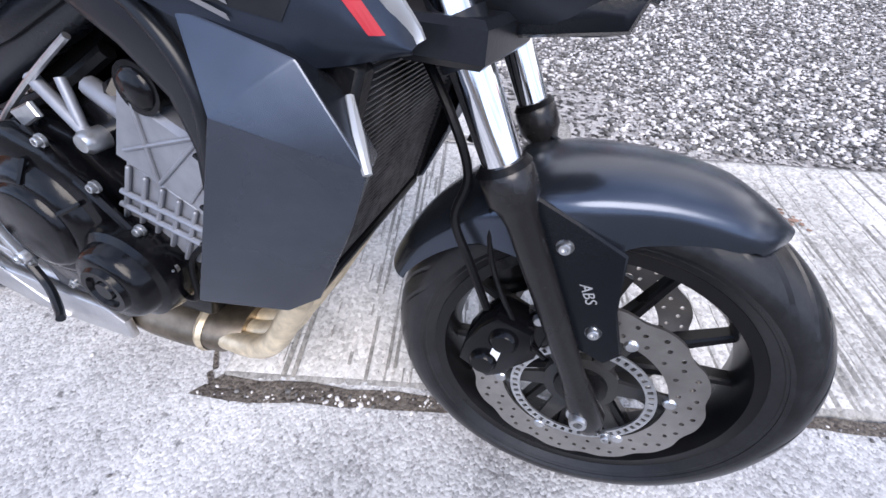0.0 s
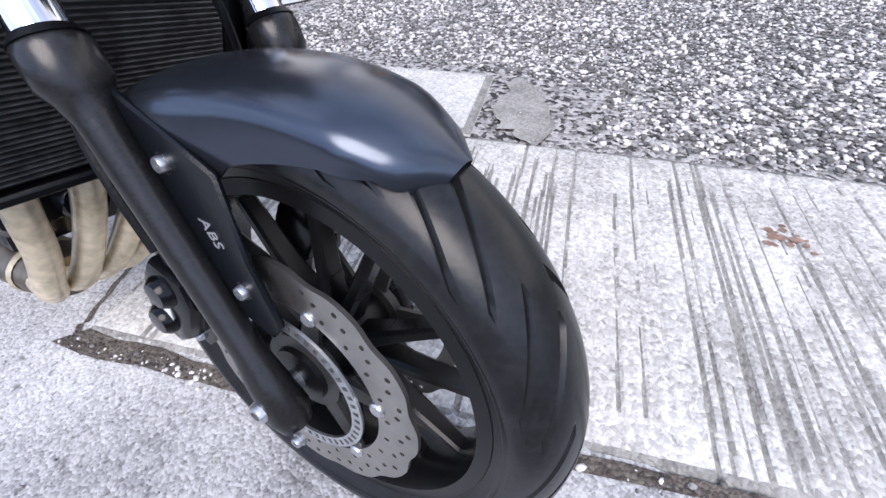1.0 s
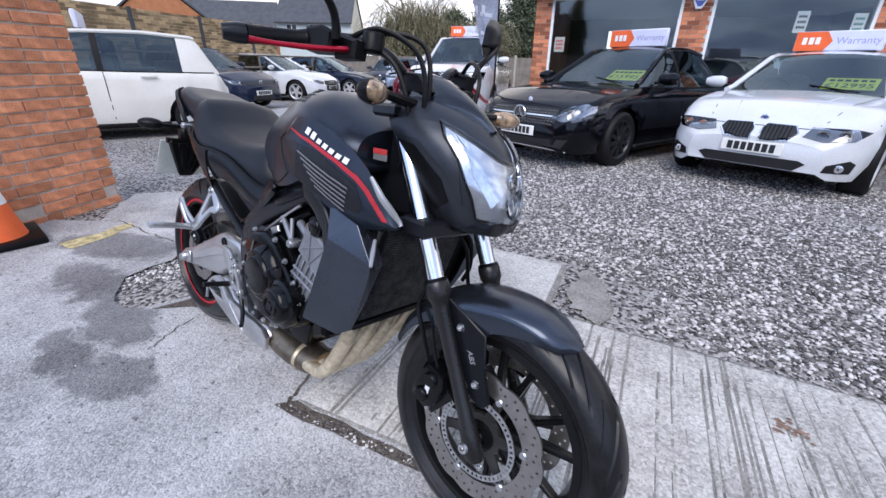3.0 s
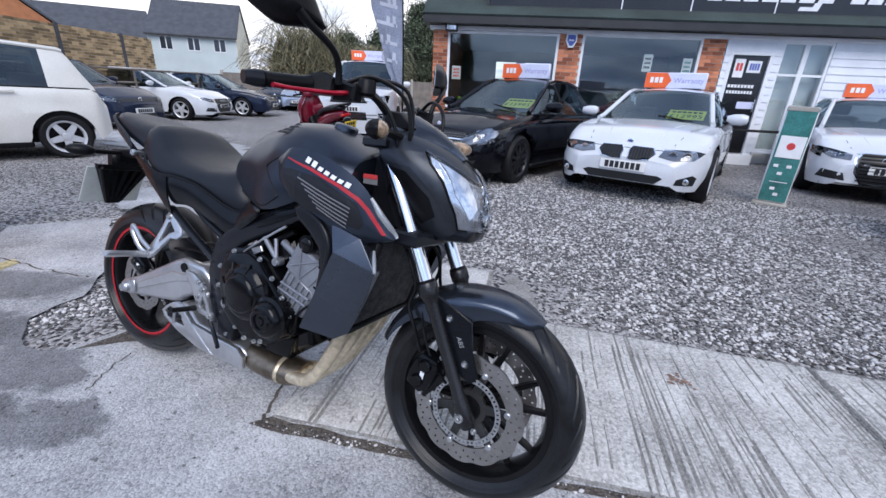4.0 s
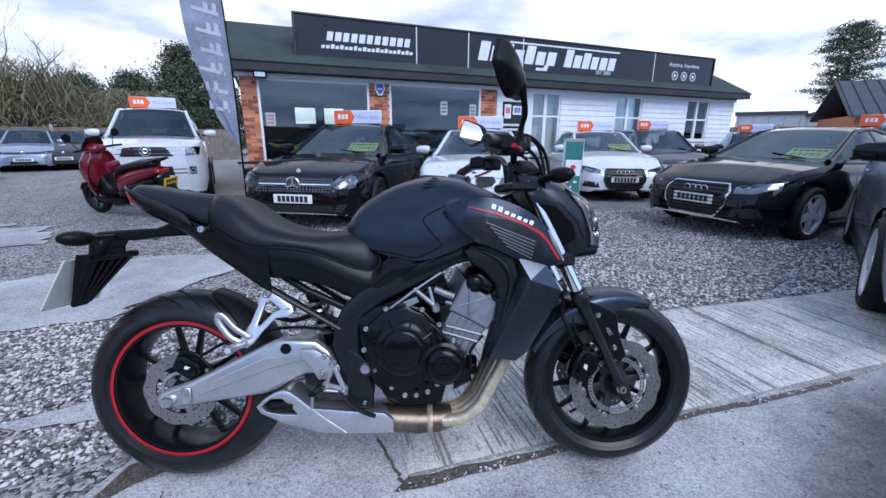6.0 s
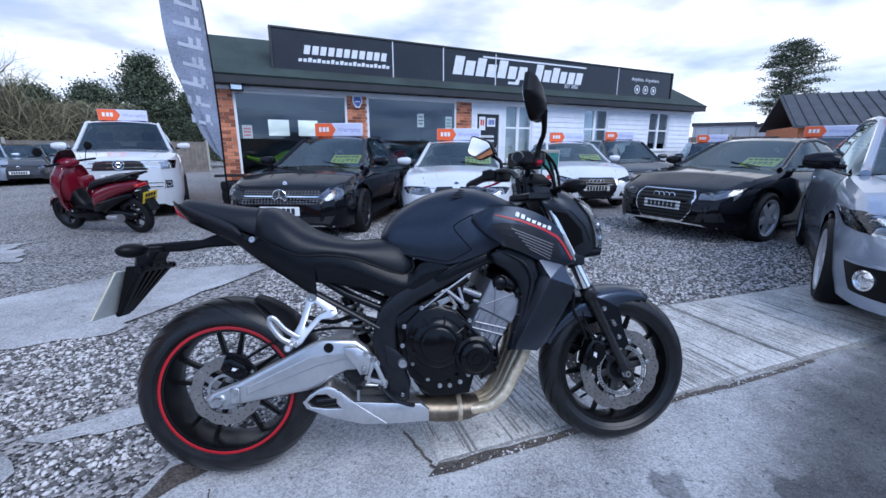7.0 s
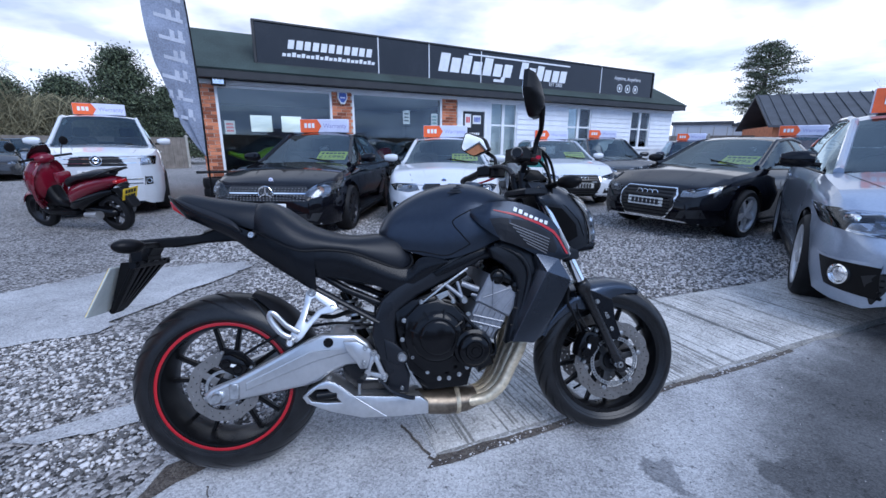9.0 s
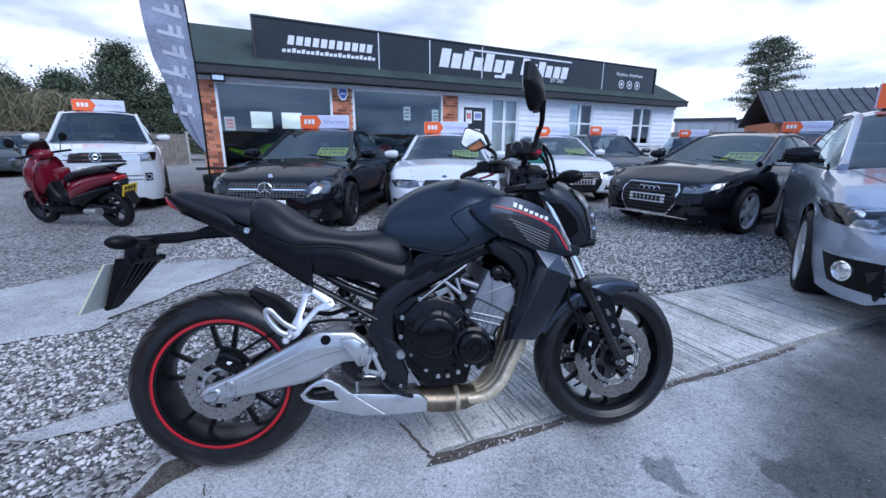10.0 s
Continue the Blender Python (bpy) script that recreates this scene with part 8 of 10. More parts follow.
# main frame
for sg in (-1, 1):
    y0, y1 = sg * 0.108, sg * 0.142
    spar = P("frame_spar", prism([(1.02, 0.815), (0.955, 0.795), (0.900, 0.782), (0.75, 0.722), (0.62, 0.655), (0.555, 0.600), (0.528, 0.540), (0.520, 0.480), (0.536, 0.400), (0.566, 0.320), (0.574, 0.272), (0.640, 0.268), (0.648, 0.330), (0.628, 0.390), (0.604, 0.450), (0.602, 0.520), (0.618, 0.566), (0.684, 0.612), (0.80, 0.670), (0.91, 0.726), (0.985, 0.742), (1.01, 0.74)], sg * 0.118, sg * 0.158, bevel=0.012, seg=3), "frame_black", "satin black twin-spar frame")
    part("spar_cover", prism([(0.735, 0.690), (0.86, 0.752), (0.925, 0.772), (0.955, 0.762), (0.90, 0.738), (0.79, 0.690), (0.75, 0.676)], sg * 0.156, sg * 0.164, bevel=0.004, seg=2), "panel_black", spar)
    pv = part("pivot_boss", prism([(0.560, 0.470), (0.600, 0.450), (0.640, 0.410), (0.645, 0.380), (0.610, 0.372), (0.568, 0.395)], sg * 0.150, sg * 0.163, bevel=0.005, seg=2), "frame_black", spar)
    part("pivot_nut", lathe([(0.008, sg * 0.168), (0.010, sg * 0.172), (0.014, sg * 0.172), (0.017, sg * 0.166), (0.019, sg * 0.162), (0.019, sg * 0.156)], 20, m=Matrix.Translation((0.622, 0, 0.402))), "bolt", spar)
    bolt(0.618, sg * 0.158, 0.290, 0.006, spar, sg)
    P("rear_subframe", tube([(0.60, sg * 0.10, 0.56), (0.43, sg * 0.10, 0.64), (0.25, sg * 0.095, 0.76), (0.05, sg * 0.08, 0.87)], 0.013, 12), "frame_black")
    P("rear_subframe", tube([(0.55, sg * 0.10, 0.655), (0.33, sg * 0.10, 0.70)], 0.013, 10), "frame_black")

# seat, tail and side covers
def seat_body(xs, top, bot, hw, edge=0.55):
    secs = []
    for x, t, b, w in zip(xs, top, bot, hw):
        h = t - b
        half = [(w * 0.98, b), (w, b + h * 0.18), (w * 0.97, b + h * 0.45), (w * 0.87, b + h * 0.74), (w * 0.70, b + h * 0.92), (w * 0.38, t - 0.003), (0, t)]
        secs.append([(x, -y, z) for y, z in half] + [(x, y, z) for y, z in half[-2::-1]])
    n = len(secs[0])
    L = [catmull([s[j] for s in secs], 4) for j in range(n)]
    return loft([[L[j][i] for j in range(n)] for i in range(len(L[0]))])


seat = P("rider_seat", seat_body([0.148, 0.175, 0.215, 0.26, 0.31, 0.38, 0.46, 0.53, 0.59, 0.635, 0.668], [0.944, 0.950, 0.936, 0.903, 0.868, 0.840, 0.825, 0.828, 0.830, 0.815, 0.775], [0.852, 0.840, 0.820, 0.798, 0.784, 0.784, 0.772, 0.745, 0.720, 0.710, 0.724], [0.138, 0.156, 0.172, 0.182, 0.184, 0.178, 0.166, 0.157, 0.150, 0.140, 0.118]), "seat_vinyl", "black vinyl rider seat", smooth=60)
for sg in (-1, 1):
    part("seat_piping", tube([(0.150, sg * 0.139, 0.850), (0.215, sg * 0.174, 0.818), (0.26, sg * 0.184, 0.796), (0.31, sg * 0.186, 0.782), (0.38, sg * 0.180, 0.782), (0.46, sg * 0.168, 0.770), (0.53, sg * 0.159, 0.743), (0.59, sg * 0.152, 0.718), (0.640, sg * 0.142, 0.706), (0.668, sg * 0.128, 0.724), (0.664, sg * 0.120, 0.755)], 0.0048, 8, smooth=6), "dark", seat)
P("pillion_seat", seat_body([-0.115, -0.09, -0.04, 0.03, 0.10, 0.152], [0.962, 0.980, 0.975, 0.962, 0.952, 0.948], [0.945, 0.938, 0.920, 0.893, 0.870, 0.852], [0.078, 0.102, 0.122, 0.134, 0.140, 0.140]), "seat_vinyl", "black vinyl pillion seat", smooth=60)
tail = None
for sg in (-1, 1):
    tail = P("tail_panel", sheet_between([(-0.128, 0.974), (-0.095, 0.958), (-0.02, 0.920), (0.06, 0.886), (0.13, 0.855), (0.20, 0.824), (0.27, 0.793), (0.345, 0.782)],
             [(-0.105, 0.940), (-0.070, 0.905), (-0.009, 0.875), (0.08, 0.833), (0.162, 0.771), (0.247, 0.712), (0.316, 0.663), (0.345, 0.650)], (0.074, 0.106, 0.130, 0.146, 0.158, 0.176, 0.184, 0.182), (0.070, 0.096, 0.116, 0.132, 0.144, 0.154, 0.160, 0.160), 0.008, sg), "panel_black", "matt black tail panel", smooth=50)
    part("tail_trim", sheet_between([(-0.095, 0.962), (-0.03, 0.936), (0.05, 0.905), (0.095, 0.880), (0.118, 0.850)], [(-0.090, 0.950), (-0.03, 0.915), (0.05, 0.880), (0.09, 0.862), (0.117, 0.848)], (0.108, 0.131, 0.148, 0.158, 0.164), (0.114, 0.136, 0.154, 0.162, 0.165), 0.006, sg), "trim_panel", tail, "dark grey tail trim", 50)
    P("side_cover", sheet_between([(0.30, 0.786), (0.38, 0.784), (0.46, 0.771), (0.53, 0.744), (0.60, 0.716), (0.655, 0.706), (0.70, 0.745), (0.785, 0.735)],
      [(0.30, 0.735), (0.345, 0.690), (0.42, 0.690), (0.52, 0.660), (0.60, 0.628), (0.64, 0.64), (0.70, 0.672), (0.782, 0.722)], (0.182, 0.180, 0.168, 0.159, 0.152, 0.144, 0.158, 0.186), (0.166, 0.162, 0.158, 0.154, 0.150, 0.152, 0.164, 0.184), 0.010, sg), "panel_black", "matt black side cover", smooth=50)
    part("hook_bolt", lathe([(0, sg * 0.182), (0.0035, sg * 0.182), (0.0045, sg * 0.187), (0.0085, sg * 0.187), (0.0105, sg * 0.184), (0.0105, sg * 0.177), (0.0075, sg * 0.175), (0.0075, sg * 0.150), (0, sg * 0.150)], 18, m=Matrix.Translation((0.153, 0, 0.838))), "bolt", tail)
    P("seat_stay", tube([(0.315, sg * 0.150, 0.668), (0.43, sg * 0.152, 0.598), (0.545, sg * 0.146, 0.525)], 0.0145, 12, flat=0.7), "frame_black", "black seat stay tube")
P("tail_light", prism([(-0.128, 0.955), (-0.105, 0.950), (-0.058, 0.905), (-0.072, 0.893), (-0.118, 0.925)], -0.084, 0.084, bevel=0.008, seg=2), "tail_red", "red tail light lens")
P("tail_tray", prism([(-0.09, 0.90), (0.06, 0.845), (0.27, 0.70), (0.30, 0.70), (0.28, 0.74), (0.10, 0.87)], -0.085, 0.085, bevel=0.006), "dark", "black under-tail tray")

# number plate hanger, plate and rear indicators
hang = P("plate_hanger", prism([(0.065, 0.858), (0.010, 0.866), (-0.060, 0.840), (-0.13, 0.836), (-0.245, 0.828), (-0.275, 0.815), (-0.285, 0.752), (-0.262, 0.750), (-0.225, 0.768), (-0.205, 0.800), (-0.13, 0.800), (-0.05, 0.812), (0.13, 0.818)], -0.045, 0.045, bevel=0.006), "dark", "black plate hanger")
for sg in (-1, 1):
    part("hanger_arm", tube([(-0.225, sg * 0.10, 0.748), (-0.24, sg * 0.09, 0.742), (-0.350, sg * 0.022, 0.590)], 0.009, 8), "dark", hang)
part("hanger_block", box(bmesh.new(), -0.278, -0.222, -0.055, 0.055, 0.742, 0.818, 0.012), "dark", hang)
part("hanger_bar", tube([(-0.235, -0.11, 0.748), (-0.235, 0.11, 0.748)], 0.012, 8), "dark", hang)
for y0, y1, w0 in ((-0.085, -0.024, 0.026), (-0.042, -0.011, 0.016), (0.0, 0.0, 0.020), (0.042, 0.011, 0.016), (0.085, 0.024, 0.026)):
    part("hanger_rib", loft([[(-0.275, y0 - w0 / 2, 0.758), (-0.218, y0 - w0 / 2, 0.758), (-0.218, y0 + w0 / 2, 0.758), (-0.275, y0 + w0 / 2, 0.758)], [(-0.356, y1 - 0.006, 0.588), (-0.338, y1 - 0.006, 0.588), (-0.338, y1 + 0.006, 0.588), (-0.356, y1 + 0.006, 0.588)]]), "dark", hang)
part("hanger_foot", tube([(-0.352, -0.026, 0.588), (-0.352, 0.026, 0.588)], 0.010, 8), "dark", hang)
plm = Matrix.Translation((-0.338, 0, 0.662)) @ Matrix.Rotation(radians(27), 4, "Y")
npl = P("number_plate", box(bmesh.new(), -0.004, 0.0, -0.114, 0.114, -0.089, 0.089, 0.003, m=plm), "plate_back", "pale acrylic number plate seen from behind")
part("plate_face", box(bmesh.new(), -0.0055, -0.0042, -0.112, 0.112, -0.087, 0.087, m=plm), "plate_y", npl, smooth=0)


def indicator(x, y, z, sg, fwd, lens):
    """A small pod whose outward half is lens."""
    half = lambda k, r, q: lathe([(r * math.sin(a), q * math.cos(a)) for a in np.linspace(1.571, 0.0, 10)], 22, "x", m=Matrix.Translation((x, y, z)) @ Matrix.Rotation(radians(-34 * sg * fwd), 4, "Z") @ Matrix.Diagonal((k, 1.75, 0.86, 1)))
    st_ = P("indicator", half(-fwd, 0.027, 0.030), "dark", "black indicator with amber lens")
    part("lens", half(fwd, 0.0262, 0.026), lens, st_)
    return st_


for sg in (-1, 1):
    i_ = indicator(-0.210, sg * 0.172, 0.813, sg, -1, "smoked")
    part("stalk", tube([(-0.19, sg * 0.03, 0.812), (-0.190, sg * 0.15, 0.812)], 0.009, 8), "dark", i_)
    i_ = indicator(1.205, sg * 0.236, 0.992, sg, 1, "amber")
    part("stalk", tube([(1.18, sg * 0.09, 0.985), (1.195, sg * 0.21, 0.995)], [0.012, 0.009], 8), "dark", i_)

# rear end: swingarm, hugger, shock, disc, caliper
sw = P("swingarm", prism([(-0.036, 0.312), (-0.012, 0.330), (0.069, 0.358), (0.15, 0.397), (0.231, 0.437), (0.305, 0.474), (0.352, 0.492), (0.464, 0.484), (0.505, 0.452), (0.53, 0.41), (0.488, 0.379), (0.43, 0.376), (0.374, 0.352), (0.335, 0.326), (0.298, 0.315), (0.19, 0.300), (0.081, 0.284), (0.0, 0.272), (-0.032, 0.286)], -0.138, -0.098, bevel=0.014, seg=3), "swing", "silver painted swingarm")
part("swing_window", prism([(-0.024, 0.300), (0.0, 0.322), (0.046, 0.340), (0.058, 0.302), (0.030, 0.282), (-0.015, 0.280)], -0.1405, -0.1385, bevel=0.001), "bolt", sw)
part("axle_nut", lathe([(0.006, -0.158), (0.014, -0.158), (0.016, -0.150), (0.020, -0.146), (0.020, -0.138)], 20, m=Matrix.Translation((RX, 0, 0.303))), "bolt", sw)
part("chain_adjuster", B(0.048, 0.078, -0.146, -0.138, 0.292, 0.345, bevel=0.003), "bolt", sw)
part("swing_rib", prism([(0.10, 0.345), (0.31, 0.436), (0.46, 0.442), (0.46, 0.430), (0.33, 0.402), (0.10, 0.318)], -0.1445, -0.136, bevel=0.003), "swing", sw)
part("swing_hole", lathe([(0, -0.141), (0.011, -0.141), (0.013, -0.1435), (0.016, -0.1435), (0.017, -0.139)], 20, m=Matrix.Translation((0.372, 0, 0.462))), "dark", sw)
part("swing_cross", B(0.36, 0.46, -0.11, 0.11, 0.42, 0.475, bevel=0.02, seg=2), "swing", sw)
# black filler block: stands for the shade and linkage below the arm
P("linkage_box", prism([(0.40, 0.40), (0.47, 0.43), (0.58, 0.43), (0.62, 0.34), (0.60, 0.262), (0.47, 0.262), (0.42, 0.31)], -0.098, 0.10, bevel=0.014, seg=2), "frame_black", "black suspension linkage and centre frame")
P("swingarm_brace", prism([(-0.042, 0.318), (0.02, 0.345), (0.25, 0.42), (0.50, 0.45), (0.53, 0.41), (0.42, 0.39), (0.24, 0.352), (0.07, 0.277), (-0.035, 0.290)], 0.098, 0.136, bevel=0.012, seg=2), "swing")
rows = []
for a in np.linspace(73, 24, 18):
    f = (73 - a) / 49
    w, r = 0.050 + 0.055 * min(1.0, f * 1.6), 0.336 - 0.006 * f
    rows.append([(RX + (r - (0.012 + 0.05 * f) * abs(t) ** 2.5) * math.cos(radians(a)), w * t, RZ + (r - (0.012 + 0.05 * f) * abs(t) ** 2.5) * math.sin(radians(a))) for t in np.linspace(-1, 1, 13)])
bm = loft(rows, closed=False)
bmesh.ops.solidify(bm, geom=bm.faces[:], thickness=0.004)
P("hugger", bm, "trim_panel", "dark grey rear tyre hugger", smooth=50)
rd = wavy_disc(RX, RZ, -0.078, 0.080, 0.120, 10, 5, 0.005, bike)
bm = bmesh.new()
for k in range(5):
    spoke(bm, RX, RZ, 2 * math.pi * k / 5, 0.03, 0.084, 0.03, 0.018, -0.074, -0.078, 0.008, 0.005)
apart("carrier_arm", bm, "disc", rd, "", 35)
rb = lathe([(0.052, -0.084), (0.062, -0.084), (0.062, -0.081), (0.052, -0.081)], 40, closed=True, m=Matrix.Translation((RX, 0, RZ)))
part("sensor_ring", rb, "bolt", rd)
caliper(0.055, 0.400, -0.095, -58, 0.82, "rear_caliper")
P("rear_hose", tube([(0.09, -0.10, 0.43), (0.16, -0.10, 0.47), (0.24, -0.09, 0.50), (0.40, -0.10, 0.52), (0.55, -0.10, 0.50)], 0.005, 8, smooth=6), "dark", "black brake hose")
P("wiring", tube([(0.30, -0.09, 0.56), (0.38, -0.09, 0.54), (0.46, -0.10, 0.56), (0.54, -0.11, 0.54)], 0.008, 8, smooth=6), "dark")
shk = P("shock_absorber", tube([(0.49, -0.02, 0.44), (0.42, -0.02, 0.62)], 0.018, 12), "engine_black", "shock absorber with coil spring")
cp = [(0.485 - 0.055 * t + 0.034 * math.cos(t * 34), -0.02 + 0.034 * math.sin(t * 34), 0.47 + 0.13 * t) for t in np.linspace(0, 1, 90)]
part("coil", tube(cp, 0.0065, 6), "bolt", shk)

# footrests
def holed(outer, holes, a0, a1, bevel=0.0):
    """A plate across y with true openings."""
    bm = bmesh.new()
    es = []
    for loop in [outer] + holes:
        vs = [bm.verts.new((x, a0, z)) for x, z in loop]
        es += [bm.edges.new((vs[i], vs[(i + 1) % len(vs)])) for i in range(len(vs))]
    bmesh.ops.triangle_fill(bm, use_beauty=True, use_dissolve=False, edges=es)
    r = bmesh.ops.extrude_face_region(bm, geom=bm.faces[:])
    bmesh.ops.translate(bm, vec=(0, a1 - a0, 0), verts=[v for v in r["geom"] if isinstance(v, bmesh.types.BMVert)])
    bmesh.ops.recalc_face_normals(bm, faces=bm.faces)
    if bevel:
        bmesh.ops.bevel(bm, geom=[e for e in bm.edges if len(e.link_faces) == 2 and e.calc_face_angle(0) > 1.0 and abs(e.verts[0].co.y - e.verts[1].co.y) < 1e-5], offset=bevel, segments=2, profile=0.5, affect="EDGES")
    return bm


def webbed(name, nodes, links, y0, y1, w, label):
    """A cast bracket of webs between bosses, open in between."""
    bm = bmesh.new()
    for a, b, k in links:
        (ax, az), (bx, bz) = nodes[a], nodes[b]
        d = math.hypot(bx - ax, bz - az)
        nx, nz = -(bz - az) / d * w * k / 2, (bx - ax) / d * w * k / 2
        prism([(ax + nx, az + nz), (bx + nx, bz + nz), (bx - nx, bz - nz), (ax - nx, az - nz)], y0, y1, bevel=0.003, seg=2, bm=bm)
    for x, z in nodes.values():
        lathe([(0, y0 - 0.001), (w * 0.62, y0 - 0.001), (w * 0.72, y0 + 0.002), (w * 0.72, y1), (0, y1)], 16, m=Matrix.Translation((x, 0, z)), bm=bm)
    return P(name, bm, "swing", label)


PT, PF, PB = (0.328, -0.152, 0.638), (0.395, -0.158, 0.592), (0.275, -0.200, 0.504)
bm = holed([(0.310, 0.646), (0.334, 0.655), (0.352, 0.640), (0.405, 0.607), (0.413, 0.588), (0.396, 0.573), (0.360, 0.570), (0.326, 0.535), (0.300, 0.500), (0.282, 0.488), (0.262, 0.496), (0.262, 0.516), (0.288, 0.560), (0.304, 0.605)],
           [[(0.328, 0.618), (0.338, 0.623), (0.374, 0.596), (0.350, 0.586), (0.314, 0.548), (0.307, 0.552), (0.320, 0.590)]], -0.008, 0.008, 0.0035)
for v in bm.verts:
    v.co.y += -0.155 - (0.638 - v.co.z) * 0.33
ph = P("pillion_hanger", bm, "swing", "silver pillion footrest hanger")
for x, y, z in (PT, PF):
    part("hanger_boss", lathe([(0, -0.014), (0.013, -0.014), (0.016, -0.010), (0.016, 0.012), (0, 0.012)], 18, m=Matrix.Translation((x, y, z))), "swing", ph)
    bolt(x, y - 0.014, z, 0.0085, ph)
bolt(PB[0], PB[1] - 0.016, PB[2], 0.006, ph)
part("heel_loop", tube(catmull([(0.277, -0.206, 0.500), (0.240, -0.212, 0.520), (0.208, -0.215, 0.565), (0.207, -0.215, 0.588), (0.222, -0.215, 0.584), (0.252, -0.212, 0.548), (0.290, -0.206, 0.520)], 5), 0.0068, 10, flat=1.3), "swing", ph)
part("pillion_peg", tube([(0.268, -0.200, 0.498), (0.276, -0.25, 0.508), (0.288, -0.335, 0.522), (0.290, -0.342, 0.523)], [0.012, 0.010, 0.0115, 0.008], 12), "swing", ph, "silver pillion footrest")
fh = P("footrest_hanger", prism([(0.425, 0.470), (0.470, 0.468), (0.515, 0.440), (0.518, 0.405), (0.500, 0.372), (0.478, 0.372), (0.462, 0.40), (0.43, 0.445)], -0.172, -0.156, bevel=0.005, seg=2), "swing", "silver footrest hanger")
bolt(0.497, -0.172, 0.445, 0.007, fh, name="dark_bolt")
bolt(0.492, -0.172, 0.394, 0.007, fh, name="dark_bolt")
part("brace", tube([(0.505, -0.160, 0.372), (0.530, -0.160, 0.408), (0.552, -0.160, 0.330), (0.492, -0.160, 0.338)], 0.0085, 10), "swing", fh)
bolt(0.530, -0.166, 0.406, 0.011, fh)
bolt(0.552, -0.166, 0.330, 0.011, fh)
fw = webbed("footrest_bracket", {"t": (0.524, 0.424), "l": (0.558, 0.342), "r": (0.503, 0.358)}, (("t", "l", 0.9), ("l", "r", 0.8), ("t", "r", 0.7)), -0.178, -0.166, 0.017, "silver footrest bracket")
bolt(0.524, -0.179, 0.424, 0.007, fw)
bolt(0.558, -0.179, 0.342, 0.007, fw)
fp = P("footrest", tube([(0.490, -0.165, 0.350), (0.482, -0.255, 0.362)], [0.013, 0.011], 10, flat=0.7), "dark", "rubber topped footrest")
part("peg_feeler", tube([(0.478, -0.240, 0.35), (0.477, -0.242, 0.315)], 0.005, 8), "bolt", fp)
P("brake_pedal", tube([(0.54, -0.165, 0.335), (0.58, -0.175, 0.29), (0.63, -0.20, 0.275), (0.655, -0.215, 0.275)], 0.007, 8, smooth=5), "frame_black", "black brake pedal")

# side stand on the far side
P("side_stand", tube([(0.57, 0.11, 0.26), (0.53, 0.20, 0.155), (0.50, 0.285, 0.064)], 0.011, 10), "frame_black", "black side stand")
P("stand_foot", B(0.475, 0.525, 0.26, 0.315, 0.049, 0.060, bevel=0.004), "frame_black")

# engine
P("crankcase", prism([(0.60, 0.56), (0.66, 0.600), (0.74, 0.612), (0.80, 0.592), (0.86, 0.53), (0.91, 0.47), (0.925, 0.41), (0.90, 0.36), (0.86, 0.335), (0.80, 0.305), (0.70, 0.30), (0.645, 0.35), (0.62, 0.42), (0.605, 0.49)], -0.165, 0.165, bevel=0.014, seg=2), "engine_black", "black engine crankcase")
cc = P("clutch_cover", prism([(0.635, 0.545), (0.68, 0.588), (0.745, 0.602), (0.80, 0.583), (0.835, 0.545), (0.845, 0.50), (0.815, 0.44), (0.815, 0.39), (0.79, 0.35), (0.74, 0.338), (0.69, 0.355), (0.645, 0.40), (0.628, 0.47)], -0.197, -0.160, bevel=0.010, seg=2), "engine_black", "black clutch cover")
part("clutch_cap", lathe([(0, -0.222), (0.05, -0.222), (0.058, -0.219), (0.0615, -0.213), (0.066, -0.213), (0.082, -0.206), (0.090, -0.196)], 44, m=Matrix.Translation((0.742, 0, 0.475))), "engine_black", cc)
for k in range(10):
    a = 0.5 + k * 0.26
    part("cover_rib", tube([(0.742 + 0.068 * math.cos(a), -0.213, 0.475 + 0.068 * math.sin(a)), (0.742 + 0.098 * math.cos(a), -0.199, 0.475 + 0.098 * math.sin(a))], 0.0035, 6), "engine_black", cc) if k % 3 == 0 else None
P("starter_cover", lathe([(0, -0.243), (0.012, -0.243), (0.014, -0.239), (0.022, -0.239), (0.024, -0.244), (0.031, -0.244), (0.034, -0.238), (0.046, -0.236), (0.052, -0.229), (0.056, -0.215), (0.066, -0.210), (0.070, -0.19), (0.070, -0.165)], 40, m=Matrix.Translation((0.864, 0, 0.428))), "engine_black", "round black starter cover")
for x, z in ((0.630, 0.535), (0.622, 0.470), (0.655, 0.408), (0.705, 0.352), (0.745, 0.326), (0.815, 0.335), (0.690, 0.595), (0.800, 0.592), (0.852, 0.545), (0.895, 0.495), (0.925, 0.445), (0.905, 0.385)):
    bolt(x, -0.192, z, 0.0058, cc)
for x, z in ((0.845, 0.355), (0.78, 0.322)):
    bolt(x, -0.185, z, 0.0055, cc)
P("cover_rim", tube([(0.79, -0.188, 0.575), (0.84, -0.190, 0.535), (0.885, -0.190, 0.485)], 0.006, 8), "engine_black")
P("oil_pan", prism([(0.66, 0.315), (0.70, 0.255), (0.86, 0.262), (0.885, 0.345)], -0.12, 0.12, bevel=0.012, seg=2), "engine_black", "black oil pan")
P("oil_filter", lathe([(0, 0.0), (0.030, 0.0), (0.034, -0.006), (0.034, -0.06)], 24, "x", m=Matrix.Translation((0.985, -0.03, 0.36))), "engine_black")
P("sump_cover", prism([(0.90, 0.37), (0.95, 0.40), (0.96, 0.34), (0.90, 0.31)], -0.13, 0.13, bevel=0.01), "engine_black")
